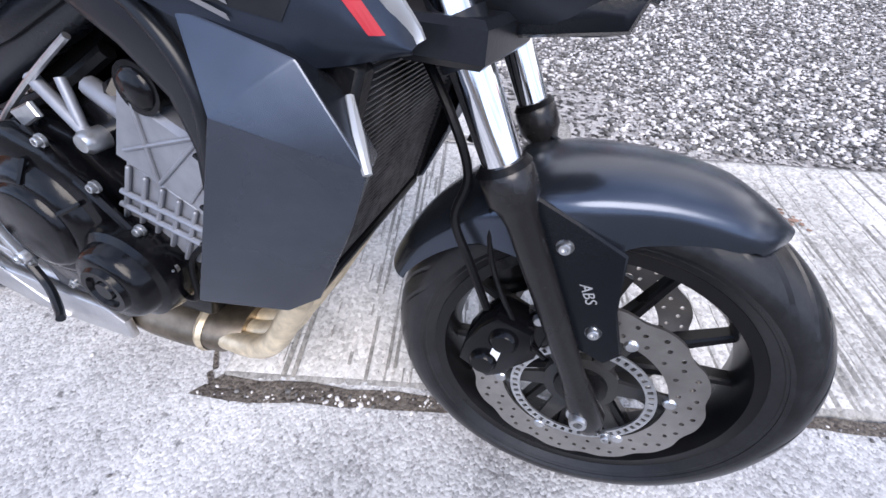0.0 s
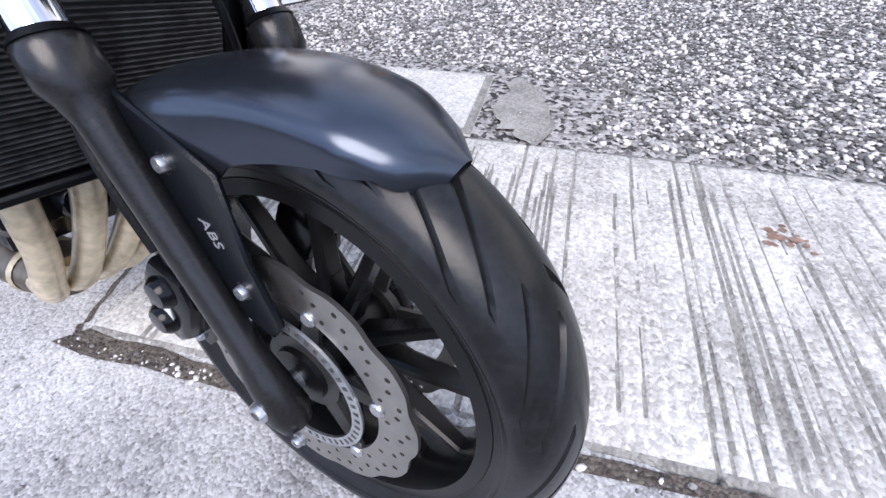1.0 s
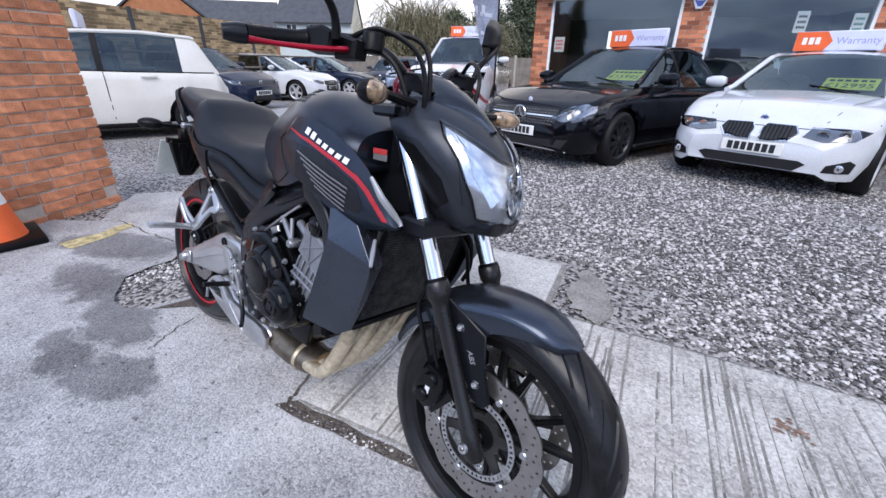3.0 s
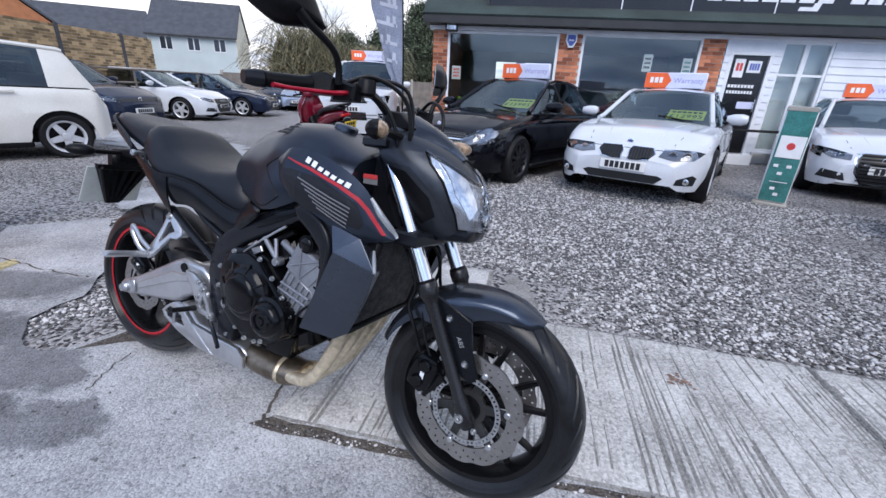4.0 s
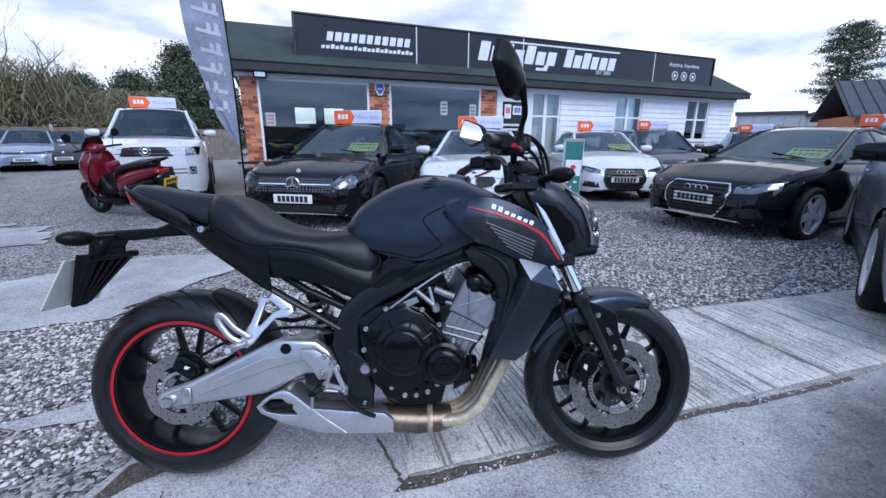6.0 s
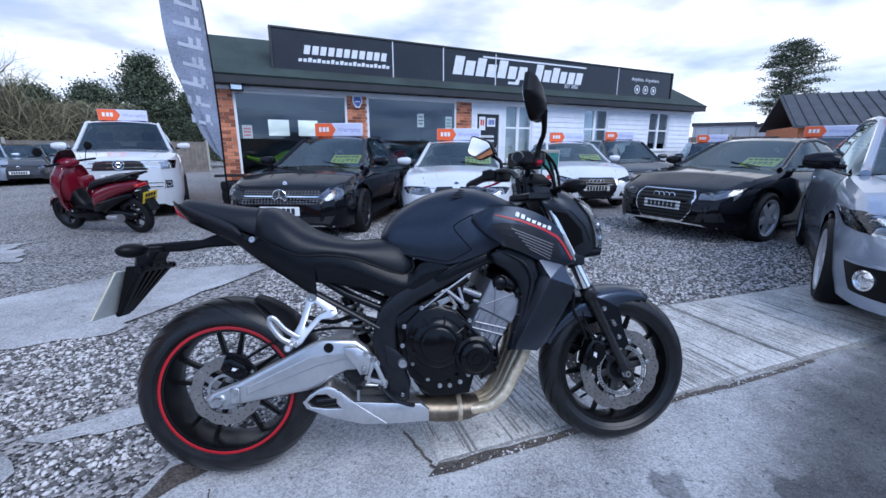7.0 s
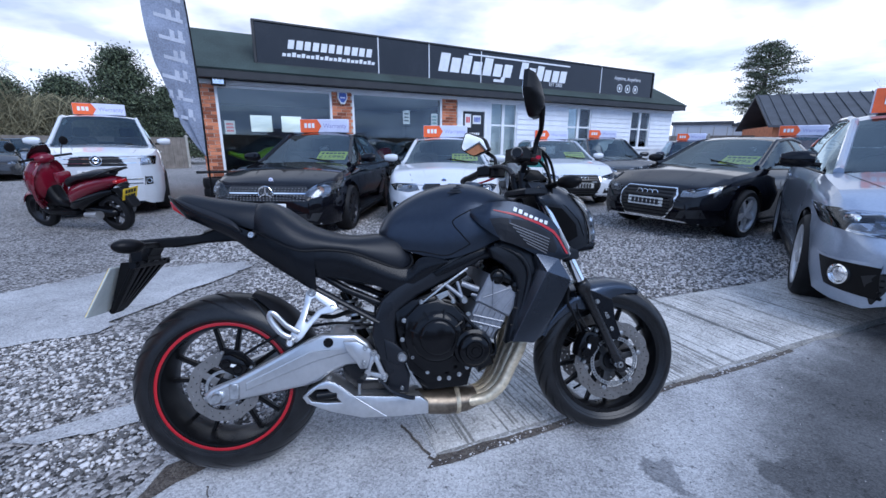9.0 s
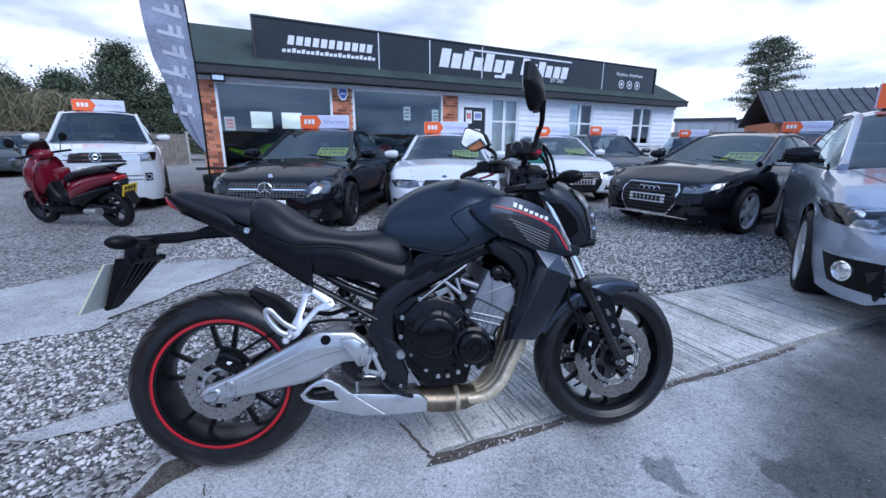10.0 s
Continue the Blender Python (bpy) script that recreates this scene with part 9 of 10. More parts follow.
HM = Matrix.Translation((0.893, 0, 0.470)) @ Matrix.Rotation(radians(28), 4, "Y")
cyl = P("cylinder_block", box(bmesh.new(), -0.055, 0.065, -0.172, 0.172, 0.0, 0.10, 0.006, m=HM), "cylinder", "silver painted cylinder block")
hd_ = P("cylinder_head", prism([(-0.062, 0.098), (0.072, 0.098), (0.078, 0.15), (0.068, 0.205), (0.030, 0.205), (0.020, 0.19), (-0.030, 0.19), (-0.062, 0.205)], -0.178, 0.178, bevel=0.006, m=HM), "cylinder", "silver painted cylinder head")
for k in range(5):
    part("cylinder_rib", box(bmesh.new(), -0.046 + 0.022 * k, -0.040 + 0.022 * k, -0.179, -0.172, 0.004, 0.096, 0.002, m=HM), "cylinder", cyl)
for (a, b) in (((-0.05, 0.05), (0.06, 0.075)), ((-0.05, 0.028), (0.06, 0.05))):
    part("head_web", tube([tuple(HM @ Vector((a[0], -0.176, a[1]))), tuple(HM @ Vector((b[0], -0.176, b[1])))], 0.0042, 8), "cylinder", cyl)
for (a, b) in (((-0.045, 0.12), (0.03, 0.195)), ((0.0, 0.105), (0.035, 0.195)), ((-0.04, 0.19), (0.0, 0.105)), ((0.04, 0.11), (0.06, 0.19))):
    part("head_web", tube([tuple(HM @ Vector((a[0], -0.179, a[1]))), tuple(HM @ Vector((b[0], -0.179, b[1])))], 0.0026, 8), "cylinder", hd_)
vc = P("valve_cover", prism([(-0.055, 0.200), (0.066, 0.200), (0.060, 0.232), (0.035, 0.246), (-0.025, 0.246), (-0.050, 0.228)], -0.170, 0.170, bevel=0.012, seg=2, m=HM), "engine_black", "black valve cover")
for k in (-0.032, 0.048):
    part("cam_plug", lathe([(0, -0.186), (0.016, -0.186), (0.020, -0.183), (0.022, -0.178), (0.022, -0.16)], 24, m=HM @ Matrix.Translation((k, 0, 0.208))), "engine_black", vc)
part("cam_plug_ring", lathe([(0.021, -0.181), (0.026, -0.181), (0.026, -0.178), (0.021, -0.178)], 28, closed=True, m=HM @ Matrix.Translation((-0.032, 0, 0.208))), "engine_black", vc)
# throttle bodies, linkages, wiring between frame and cylinders
P("throttle_body", prism([(0.80, 0.62), (0.88, 0.66), (0.905, 0.61), (0.83, 0.575)], -0.15, 0.15, bevel=0.01), "engine_black", "dark throttle body")
for (a, b, r) in (((0.775, -0.155, 0.650), (0.845, -0.165, 0.592), 0.008), ((0.822, -0.155, 0.655), (0.838, -0.165, 0.592), 0.006), ((0.84, -0.14, 0.645), (0.90, -0.15, 0.622), 0.012), ((0.86, -0.14, 0.612), (0.90, -0.15, 0.597), 0.007)):
    P("link_rod", tube([a, b], r, 10), "cylinder", "grey linkage")
P("link_boss", lathe([(0.004, -0.178), (0.010, -0.178), (0.014, -0.172), (0.014, -0.15)], 18, m=Matrix.Translation((0.842, 0, 0.590))), "bolt")
P("clutch_cable", tube([(0.655, -0.165, 0.555), (0.72, -0.165, 0.605), (0.79, -0.16, 0.655), (0.86, -0.155, 0.70)], 0.004, 8, smooth=6), "bolt", "steel cable")
P("clutch_arm", prism([(0.742, 0.612), (0.782, 0.628), (0.79, 0.612), (0.755, 0.594)], -0.176, -0.168, bevel=0.002), "bolt")
P("engine_harness", tube([(0.64, -0.14, 0.575), (0.70, -0.15, 0.60), (0.78, -0.14, 0.63), (0.86, -0.12, 0.68)], 0.010, 8, smooth=6), "dark")
P("engine_harness", tube([(0.90, -0.185, 0.395), (0.945, -0.19, 0.40), (0.95, -0.18, 0.46), (0.99, -0.16, 0.50)], 0.004, 8, smooth=6), "dark")
P("airbox", prism([(0.62, 0.64), (0.72, 0.69), (0.86, 0.76), (0.92, 0.74), (0.85, 0.68), (0.70, 0.60)], -0.105, 0.105, bevel=0.012), "dark", "black airbox")
P("battery_box", prism([(0.38, 0.70), (0.56, 0.655), (0.60, 0.70), (0.40, 0.74)], -0.085, 0.085, bevel=0.01), "dark", "black battery box")
P("head_stock", prism([(1.02, 0.92), (1.10, 0.95), (1.19, 0.74), (1.10, 0.72), (1.0, 0.78)], -0.06, 0.06, bevel=0.012), "frame_black")
P("warning_label", B(1.095, 1.140, -0.125, -0.1235, 0.858, 0.874), "silver_edge", "red and grey warning label")
P("warning_label", B(1.095, 1.140, -0.1265, -0.1252, 0.872, 0.884), "red_ink")

# exhaust
for k in range(4):
    y0 = 0.125 - k * 0.083
    dy = 0.045 - k * 0.042
    P("header_pipe", tube([(1.000, y0, 0.600), (1.045, y0, 0.580), (1.072, y0, 0.535), (1.074, y0 * 0.92 + dy * 0.08, 0.47), (1.062, y0 * 0.75 + dy * 0.25 - 0.010, 0.40), (1.026, y0 * 0.45 + dy * 0.55 - 0.020, 0.328), (0.985, y0 * 0.2 + dy * 0.8 - 0.034, 0.258), (0.93, dy * 0.85 - 0.046, 0.212), (0.85, dy * 0.65 - 0.055, 0.200)], 0.0205, 16, smooth=5), "header", "tarnished steel header pipe")
col = P("collector", tube([(0.895, -0.070, 0.202), (0.85, -0.074, 0.198), (0.78, -0.082, 0.200), (0.72, -0.090, 0.208), (0.66, -0.098, 0.220)], [0.046, 0.058, 0.061, 0.058, 0.048], 24, flat=0.78), "collector", "browned steel collector")
part("collector_band", lathe([(0.060, -0.009), (0.064, 0), (0.060, 0.009), (0.056, 0)], 28, "x", True, m=Matrix.Translation((0.822, -0.077, 0.199)) @ Matrix.Diagonal((1, 1, 0.79, 1))), "header", col)
mf = P("muffler", prism([(0.292, 0.288), (0.312, 0.306), (0.362, 0.330), (0.392, 0.322), (0.447, 0.274), (0.56, 0.264), (0.679, 0.255), (0.704, 0.234), (0.703, 0.198), (0.60, 0.197), (0.482, 0.203), (0.371, 0.235), (0.302, 0.268)], -0.150, -0.035, bevel=0.020, seg=3), "muffler", "brushed silver stubby muffler")
part("muffler_shell", holed([(0.284, 0.288), (0.309, 0.311), (0.340, 0.329), (0.366, 0.337), (0.393, 0.329), (0.420, 0.304), (0.447, 0.280), (0.56, 0.268), (0.679, 0.258), (0.708, 0.235), (0.707, 0.194), (0.60, 0.193), (0.482, 0.199), (0.371, 0.231), (0.297, 0.266)], [[(0.301, 0.289), (0.329, 0.311), (0.364, 0.311), (0.386, 0.290), (0.410, 0.260), (0.36, 0.263), (0.314, 0.272)]], -0.166, -0.149, 0.004), "muffler", mf)
part("muffler_opening", prism([(0.297, 0.288), (0.329, 0.314), (0.368, 0.314), (0.414, 0.257), (0.312, 0.268)], -0.153, -0.150), "dark", mf, "dark triangular end panel")
part("tail_pipe", tube([(0.330, -0.156, 0.286), (0.395, -0.150, 0.288)], [0.018, 0.018], 18, cap=False), "engine_black", mf)
part("muffler_seam", tube([(0.405, -0.166, 0.320), (0.46, -0.166, 0.272), (0.505, -0.166, 0.238), (0.56, -0.166, 0.198)], 0.0022, 8), "muffler", mf)

# headlight cowl
def cowl():
    lev = [(0.735, 1.385, 0.052, 1.275), (0.755, 1.402, 0.072, 1.250), (0.80, 1.408, 0.096, 1.225), (0.86, 1.394, 0.118, 1.195), (0.905, 1.370, 0.130, 1.165), (0.94, 1.338, 0.132, 1.140), (0.968, 1.302, 0.124, 1.125), (0.990, 1.262, 0.108, 1.115), (1.008, 1.218, 0.086, 1.112)]
    secs = []
    for z, xf, w, xr in lev:
        half = [(xr, w * 0.94), (xr + (xf - xr) * 0.30, w * 1.0), (xr + (xf - xr) * 0.58, w * 0.90), (xr + (xf - xr) * 0.80, w * 0.66), (xr + (xf - xr) * 0.94, w * 0.34), (xf, 0)]
        secs.append([(x, -y, z) for x, y in half] + [(x, y, z) for x, y in half[-2::-1]])
    n = len(secs[0])
    L = [catmull([s[j] for s in secs], 4) for j in range(n)]
    R2 = [catmull([L[j][i] for j in range(n)], 3) for i in range(len(L[0]))]
    return loft(R2)


bm = cowl()
bvh = BVHTree.FromBMesh(bm)
cw = P("headlight_cowl", bm, "cowl_paint", "satin dark grey headlight cowl", smooth=45)
HL = [(0.0, 0.888), (0.030, 0.896), (0.070, 0.925), (0.103, 0.956), (0.109, 0.930), (0.091, 0.85), (0.064, 0.775), (0.0, 0.766)]
full = HL + [(-y, z) for y, z in HL[-2:0:-1]]
hlr = P("headlight", patch(bvh, full, 0.002, 5, 0.002), "lamp_inner", "clear headlight with chrome reflector", smooth=60)
for dy, dz, r in ((0.0, 0.855, 0.022), (0.0, 0.805, 0.028)):
    part("reflector_bowl", lathe([(0.012, -0.002), (r * 0.6, 0.002), (r * 0.92, 0.010), (r, 0.013), (r * 1.04, 0.008)], 24, "x", m=Matrix.Translation((1.392 if dz > 0.83 else 1.398, dy, dz)) @ Matrix.Rotation(radians(-14), 4, "Y")), "chrome", hlr)
for sg in (-1, 1):
    part("reflector_wing", patch(bvh, [(sg * 0.050, 0.900), (sg * 0.092, 0.935), (sg * 0.082, 0.86), (sg * 0.052, 0.80), (sg * 0.034, 0.83)], 0.006, 3, 0.002), "chrome", hlr)
ln = part("lens", patch(bvh, full, 0.014, 5, 0.0), "lens", hlr, "clear plastic lens", 60)
ln.visible_shadow = False
lrim = []
for i in range(len(full)):
    a, b = full[i], full[(i + 1) % len(full)]
    for f in (0, 0.5):
        y, z = a[0] + (b[0] - a[0]) * f, a[1] + (b[1] - a[1]) * f
        loc, nn, _, _ = bvh.ray_cast(Vector((6, y, z)), Vector((-1, 0, 0)))
        lrim.append(tuple(loc + nn * 0.006 * (1 if nn.x > 0 else -1)))
part("lens_rim", tube(lrim + lrim[:1], 0.0028, 6, cap=False), "dark", hlr)
for sg in (-1, 1):
    part("cowl_recess", patch(bvh, [(1.170, 0.915), (1.225, 0.905), (1.290, 0.845), (1.305, 0.80), (1.265, 0.775), (1.225, 0.81)], 0.0015, 3, 0.001, "y", 2.0, sg), "dark", cw)
    part("cowl_flank", patch(bvh, [(1.130, 0.955), (1.27, 0.955), (1.325, 0.87), (1.335, 0.80), (1.30, 0.86), (1.235, 0.918), (1.165, 0.925)], 0.003, 3, 0.004, "y", 2.0, sg), "cowl_paint", cw)
P("cowl_chin", prism([(1.262, 0.725), (1.392, 0.742), (1.402, 0.772), (1.33, 0.775), (1.25, 0.755)], -0.062, 0.062, bevel=0.014, seg=2), "panel_black")
# small smoked screen and dials
M["screen"] = glass("smoked_screen", (0.34, 0.36, 0.40), 0.8, sheen=0.04)
scn = loft([[(x - 0.018 * abs(t) * 2, w * t, z - 0.05 * t * t) for t in np.linspace(-1, 1, 11)] for x, w, z in ((1.338, 0.046, 0.955), (1.300, 0.078, 0.988), (1.245, 0.096, 1.024), (1.190, 0.094, 1.052), (1.135, 0.072, 1.066))], closed=False)
bmesh.ops.solidify(scn, geom=scn.faces[:], thickness=0.003)
P("fly_screen", scn, M["screen"], "small smoked fly screen", smooth=60)
P("instrument_panel", prism([(1.10, 1.020), (1.120, 1.058), (1.16, 1.054), (1.200, 1.018), (1.14, 1.000)], -0.080, 0.080, bevel=0.012, seg=2), "dark", "black instrument cluster")

# handlebar, controls, mirrors
P("handlebar", tube([(0.975, -0.365, 1.066), (1.005, -0.27, 1.078), (1.055, -0.18, 1.098), (1.092, -0.11, 1.085), (1.105, -0.04, 1.045), (1.105, 0.04, 1.045), (1.092, 0.11, 1.085), (1.055, 0.18, 1.098), (1.005, 0.27, 1.078), (0.975, 0.365, 1.066)], 0.011, 14, smooth=6), "frame_black", "black handlebar")
for sg in (-1, 1):
    g = P("grip", tube([(0.976, sg * 0.360, 1.066), (0.980, sg * 0.345, 1.068), (1.004, sg * 0.272, 1.078), (1.012, sg * 0.255, 1.081)], [0.0175, 0.0165, 0.0165, 0.0195], 18), "dark", "black rubber grip")
    part("bar_end", tube([(0.963, sg * 0.400, 1.061), (0.971, sg * 0.376, 1.064), (0.976, sg * 0.362, 1.066)], [0.014, 0.0185, 0.0185], 18), "frame_black", g)
    P("switch_gear", prism([(-0.032, -0.022), (0.030, -0.020), (0.034, 0.016), (0.010, 0.026), (-0.026, 0.020)], -0.034, 0.034, bevel=0.006, m=Matrix.Translation((1.026, sg * 0.222, 1.084)) @ Matrix.Rotation(radians(-sg * 25), 4, "Z")), "dark", "black switch housing")
    P("lever", tube([(1.085, sg * 0.205, 1.072), (1.075, sg * 0.27, 1.060), (1.048, sg * 0.345, 1.052), (1.035, sg * 0.385, 1.050)], [0.009, 0.008, 0.0065, 0.008], 10, smooth=5, flat=0.7), "red_metal", "red anodised lever")
    P("lever_perch", prism([(1.04, 1.055), (1.105, 1.055), (1.11, 1.09), (1.05, 1.105)], sg * 0.172, sg * 0.212, bevel=0.006), "dark")
    def rim(sc, x):
        """The mirror's outline: five blunt corners, drawn out at the outer top."""
        pts = []
        for a in np.linspace(0, 2 * math.pi, 31)[:-1]:
            k = min(1.0, 0.87 / max(math.cos(a - 0.35 - 1.2566 * q) for q in range(5))) * sc
            c, d = math.cos(a) * sg, math.sin(a)
            pts.append((x, sg * 0.372 + c * 0.100 * k, 1.224 + d * (0.062 if d > 0 else 0.048) * k * (1.0 + 0.30 * sg * c) + 0.024 * sg * c * k))
        return pts
    turn = Matrix.Translation((1.045, sg * 0.350, 0)) @ Matrix.Rotation(radians(30 * sg), 4, "Z") @ Matrix.Translation((-1.045, -sg * 0.350, 0))
    shell, face = loft([rim(0.92, 1.023), rim(1.0, 1.024), rim(1.0, 1.037), rim(0.86, 1.053), rim(0.5, 1.066), rim(0.12, 1.071)]), loft([rim(0.90, 1.0222), rim(0.90, 1.0210)])
    for b_ in (shell, face):
        bmesh.ops.transform(b_, matrix=turn, verts=b_.verts)
    mr = P("mirror", shell, "dark", "black angular mirror on a bent stem", smooth=35)
    part("mirror_face", face, "mirror_glass", mr)
    part("mirror_stem", tube([(1.080, sg * 0.235, 1.085), (1.085, sg * 0.245, 1.125), (1.088, sg * 0.275, 1.155), (1.072, sg * 0.325, 1.185), (1.060, sg * 0.35, 1.205)], [0.009, 0.008, 0.008, 0.009, 0.013], 10, smooth=5), "dark", mr)
P("brake_reservoir", lathe([(0, 0.020), (0.020, 0.020), (0.023, 0.016), (0.023, -0.014), (0.016, -0.020), (0, -0.020)], 22, "z", m=Matrix.Translation((1.110, -0.165, 1.092))), "dark", "black brake fluid reservoir")
for sg in (-1, 1):
    P("bar_riser", tube([(1.115, sg * 0.045, 0.975), (1.107, sg * 0.045, 1.055)], 0.019, 14), "frame_black")
for k, pts in enumerate((((1.06, -0.20, 1.09), (1.12, -0.16, 1.12), (1.19, -0.11, 1.08), (1.21, -0.10, 0.98), (1.17, -0.09, 0.88)), ((1.05, -0.19, 1.08), (1.11, -0.13, 1.12), (1.18, -0.08, 1.10), (1.20, -0.08, 0.98), (1.15, -0.08, 0.86)), ((1.06, 0.20, 1.09), (1.13, 0.15, 1.12), (1.20, 0.10, 1.06), (1.18, 0.09, 0.90)), ((1.09, -0.17, 1.10), (1.16, -0.14, 1.05), (1.19, -0.12, 0.95), (1.16, -0.10, 0.84)))):
    P("control_cable", tube(pts, 0.0055, 8, smooth=7), "dark")


# ---- brick wall beside the yard entrance, brick by brick ----
M["brick_single"] = mat("orange_red_brick", (0.52, 0.18, 0.085), 0.9, vary=0.22, scale=14, bump=0.7, bscale=110, tint=(0.60, 0.25, 0.13))
_nn, _ll, _bb = nodes_of(M["brick_single"])
_oi = _nn.new("ShaderNodeObjectInfo")
_hs = _nn.new("ShaderNodeHueSaturation")
_mr = _nn.new("ShaderNodeMapRange"); _mr.inputs["To Min"].default_value, _mr.inputs["To Max"].default_value = 0.7, 1.2
_ll.new(_oi.outputs["Random"], _mr.inputs["Value"]); _ll.new(_mr.outputs[0], _hs.inputs["Value"])
_old = _bb.inputs["Base Color"].links[0].from_socket
_ll.new(_old, _hs.inputs["Color"]); _ll.new(_hs.outputs[0], _bb.inputs["Base Color"])
WALLM = Matrix.Translation((-2.40, 0.17, 0)) @ Matrix.Rotation(math.atan2(-0.90, 0.43), 4, "Z")
nearwall = thing("wall_near", WALLM, "weathered orange-red brick wall with pale mortar", "wall", kind="structure")
part("core", B(0.012, 1.10, -0.30, -0.012, -0.05, 2.2), "mortar", nearwall, smooth=0)
_sizes = {}
rnd = random.Random(77)


def one_brick(w):
    if w not in _sizes:
        bm = B(0, w, -0.10, 0.0, 0, 0.065, bevel=0.004)
        me = bpy.data.meshes.new("brick")
        bm.to_mesh(me); bm.free()
        me.materials.append(M["brick_single"])
        _sizes[w] = me
    return _sizes[w]


for row in range(28):
    z = -0.03 + row * 0.0775
    u = 0.0
    first = True
    while u < 1.02:
        w = 0.1025 if (row % 2 and first) or rnd.random() < 0.14 else 0.215
        o = new("brick", one_brick(w))
        o.parent = nearwall
        o.matrix_basis = Matrix.Translation((u + rnd.uniform(-0.002, 0.002), rnd.uniform(-0.004, 0.005) - (0.02 if row < 2 and rnd.random() < 0.4 else 0), z + rnd.uniform(-0.002, 0.002))) @ Matrix.Rotation(rnd.uniform(-0.008, 0.008), 4, "X")
        u += w + 0.011
        first = False

# ---- traffic cone ----
cone = thing("traffic_cone", Matrix.Translation((-1.86, -0.62, -0.004)), "orange and white traffic cone on a black base", "cone")
part("base", B(-0.21, 0.21, -0.21, 0.21, 0, 0.045, bevel=0.012, seg=2), "dark", cone)
part("cone_body", lathe([(0.150, 0.045), (0.145, 0.06), (0.105, 0.25), (0.055, 0.52), (0.032, 0.66), (0.022, 0.66), (0.0, 0.655)], 32, "z"), "orange", cone)
part("sleeve", lathe([(0.1085, 0.255), (0.1065, 0.255), (0.0615, 0.505), (0.0635, 0.505)], 32, "z", True), "white", cone, "white reflective sleeve")
part("tape", B(0.105, 0.125, -0.01, 0.02, 0.08, 0.24, bevel=0.002), "dark", cone)

# ---- feather flag ----
flag = thing("feather_flag", Matrix.Translation((-1.74, 4.74, gz(-1.74, 4.74))), "grey feather flag with pale vertical lettering", "flag")
part("pole", tube([(0, 0, 0), (0.0, 0, 0.7), (0.01, 0, 1.6), (0.0, -0.01, 2.4), (-0.04, -0.01, 3.1), (-0.16, -0.06, 3.6), (-0.36, -0.15, 3.9)], [0.016, 0.014, 0.012, 0.010, 0.009, 0.007, 0.005], 8, smooth=4), "dark", flag)
part("ground_foot", lathe([(0, 0.03), (0.10, 0.03), (0.16, 0.02), (0.17, 0.0), (0, 0)], 24, "z"), "dark", flag)
M["flag_cloth"] = mat("blue_grey_flag_cloth", (0.20, 0.225, 0.29), 0.75, vary=0.3, scale=2.2, bump=0.1)
M["flag_pale"] = mat("pale_flag_print", (0.42, 0.44, 0.50), 0.75, vary=0.12, scale=3)
secs = []
for k in range(41):
    f = k / 40
    z = 1.02 + 2.95 * f
    px = float(np.interp(z, [1.0, 2.4, 3.1, 3.6, 4.0], [0.0, 0.0, -0.04, -0.14, -0.30]))
    w = float(np.interp(f, [0, 0.05, 0.14, 0.40, 0.7, 0.9, 1.0], [0.01, 0.12, 0.26, 0.42, 0.46, 0.36, 0.05]))
    row = []
    for j in range(17):
        g = j / 16
        wv = (0.035 * math.sin(g * 5 + z * 2.4) + 0.014 * math.sin(g * 11 - z * 5.0)) * g
        row.append((px - w * g * 0.91 + wv * 0.4, -w * g * 0.41 + wv, z + 0.05 * math.sin(g * 3) * (1 - f)))
    secs.append(row)
bm = loft(secs, closed=False)
fbvh = BVHTree.FromBMesh(bm)
bmesh.ops.solidify(bm, geom=bm.faces[:], thickness=0.003)
cloth = part("cloth", bm, "flag_cloth", flag, "blue-grey cloth")
rnd = random.Random(19)
for k in range(10):
    # one slanting sign of the vertical writing: a stem and two short arms
    z, lean = 1.50 + 0.235 * k, rnd.uniform(0.03, 0.06)
    a, b = -0.07, -0.30 - 0.02 * (k % 3)
    part("flag_bar", patch(fbvh, [(a, z), (b, z + lean), (b, z + lean + 0.045), (a, z + 0.045)], 0.006, 2, 0.0, "y", 4.0, -1), "flag_pale", cloth, smooth=60)
    for q in rnd.sample((0.08, 0.40, 0.80), 2):
        u = a + (b - a) * q
        part("flag_bar", patch(fbvh, [(u, z + 0.05), (u - 0.045, z + 0.05), (u - 0.045, z + 0.16), (u, z + 0.14)], 0.006, 2, 0.0, "y", 4.0, -1), "flag_pale", cloth, smooth=60)

# ---- information stand ----
st = thing("information_stand", Matrix.Translation((3.28, 5.62, gz(3.2, 5.6))) @ Matrix.Rotation(radians(-14), 4, "Z") @ Matrix.Rotation(radians(1), 4, "Y"), "freestanding teal information stand with white notice", "stand")
part("base", B(-0.19, 0.17, -0.14, 0.20, 0, 0.04, bevel=0.01), "post", st)
part("stand_body", B(-0.155, 0.155, -0.06, 0.16, 0.04, 1.20, bevel=0.02, seg=2), "upvc", st)
part("stand_face", B(-0.135, 0.145, -0.075, -0.061, 0.06, 1.18, bevel=0.004), "teal", st)
part("notice", B(-0.115, 0.135, -0.083, -0.076, 0.60, 0.86, bevel=0.002), "white", st)
part("notice_disc", lathe([(0, -0.086), (0.042, -0.086), (0.042, -0.083)], 24, m=Matrix.Translation((0.01, 0, 0.74))), "red_ink", st)
part("stand_top", B(-0.15, 0.155, -0.08, 0.15, 1.14, 1.20, bevel=0.01), "post", st)
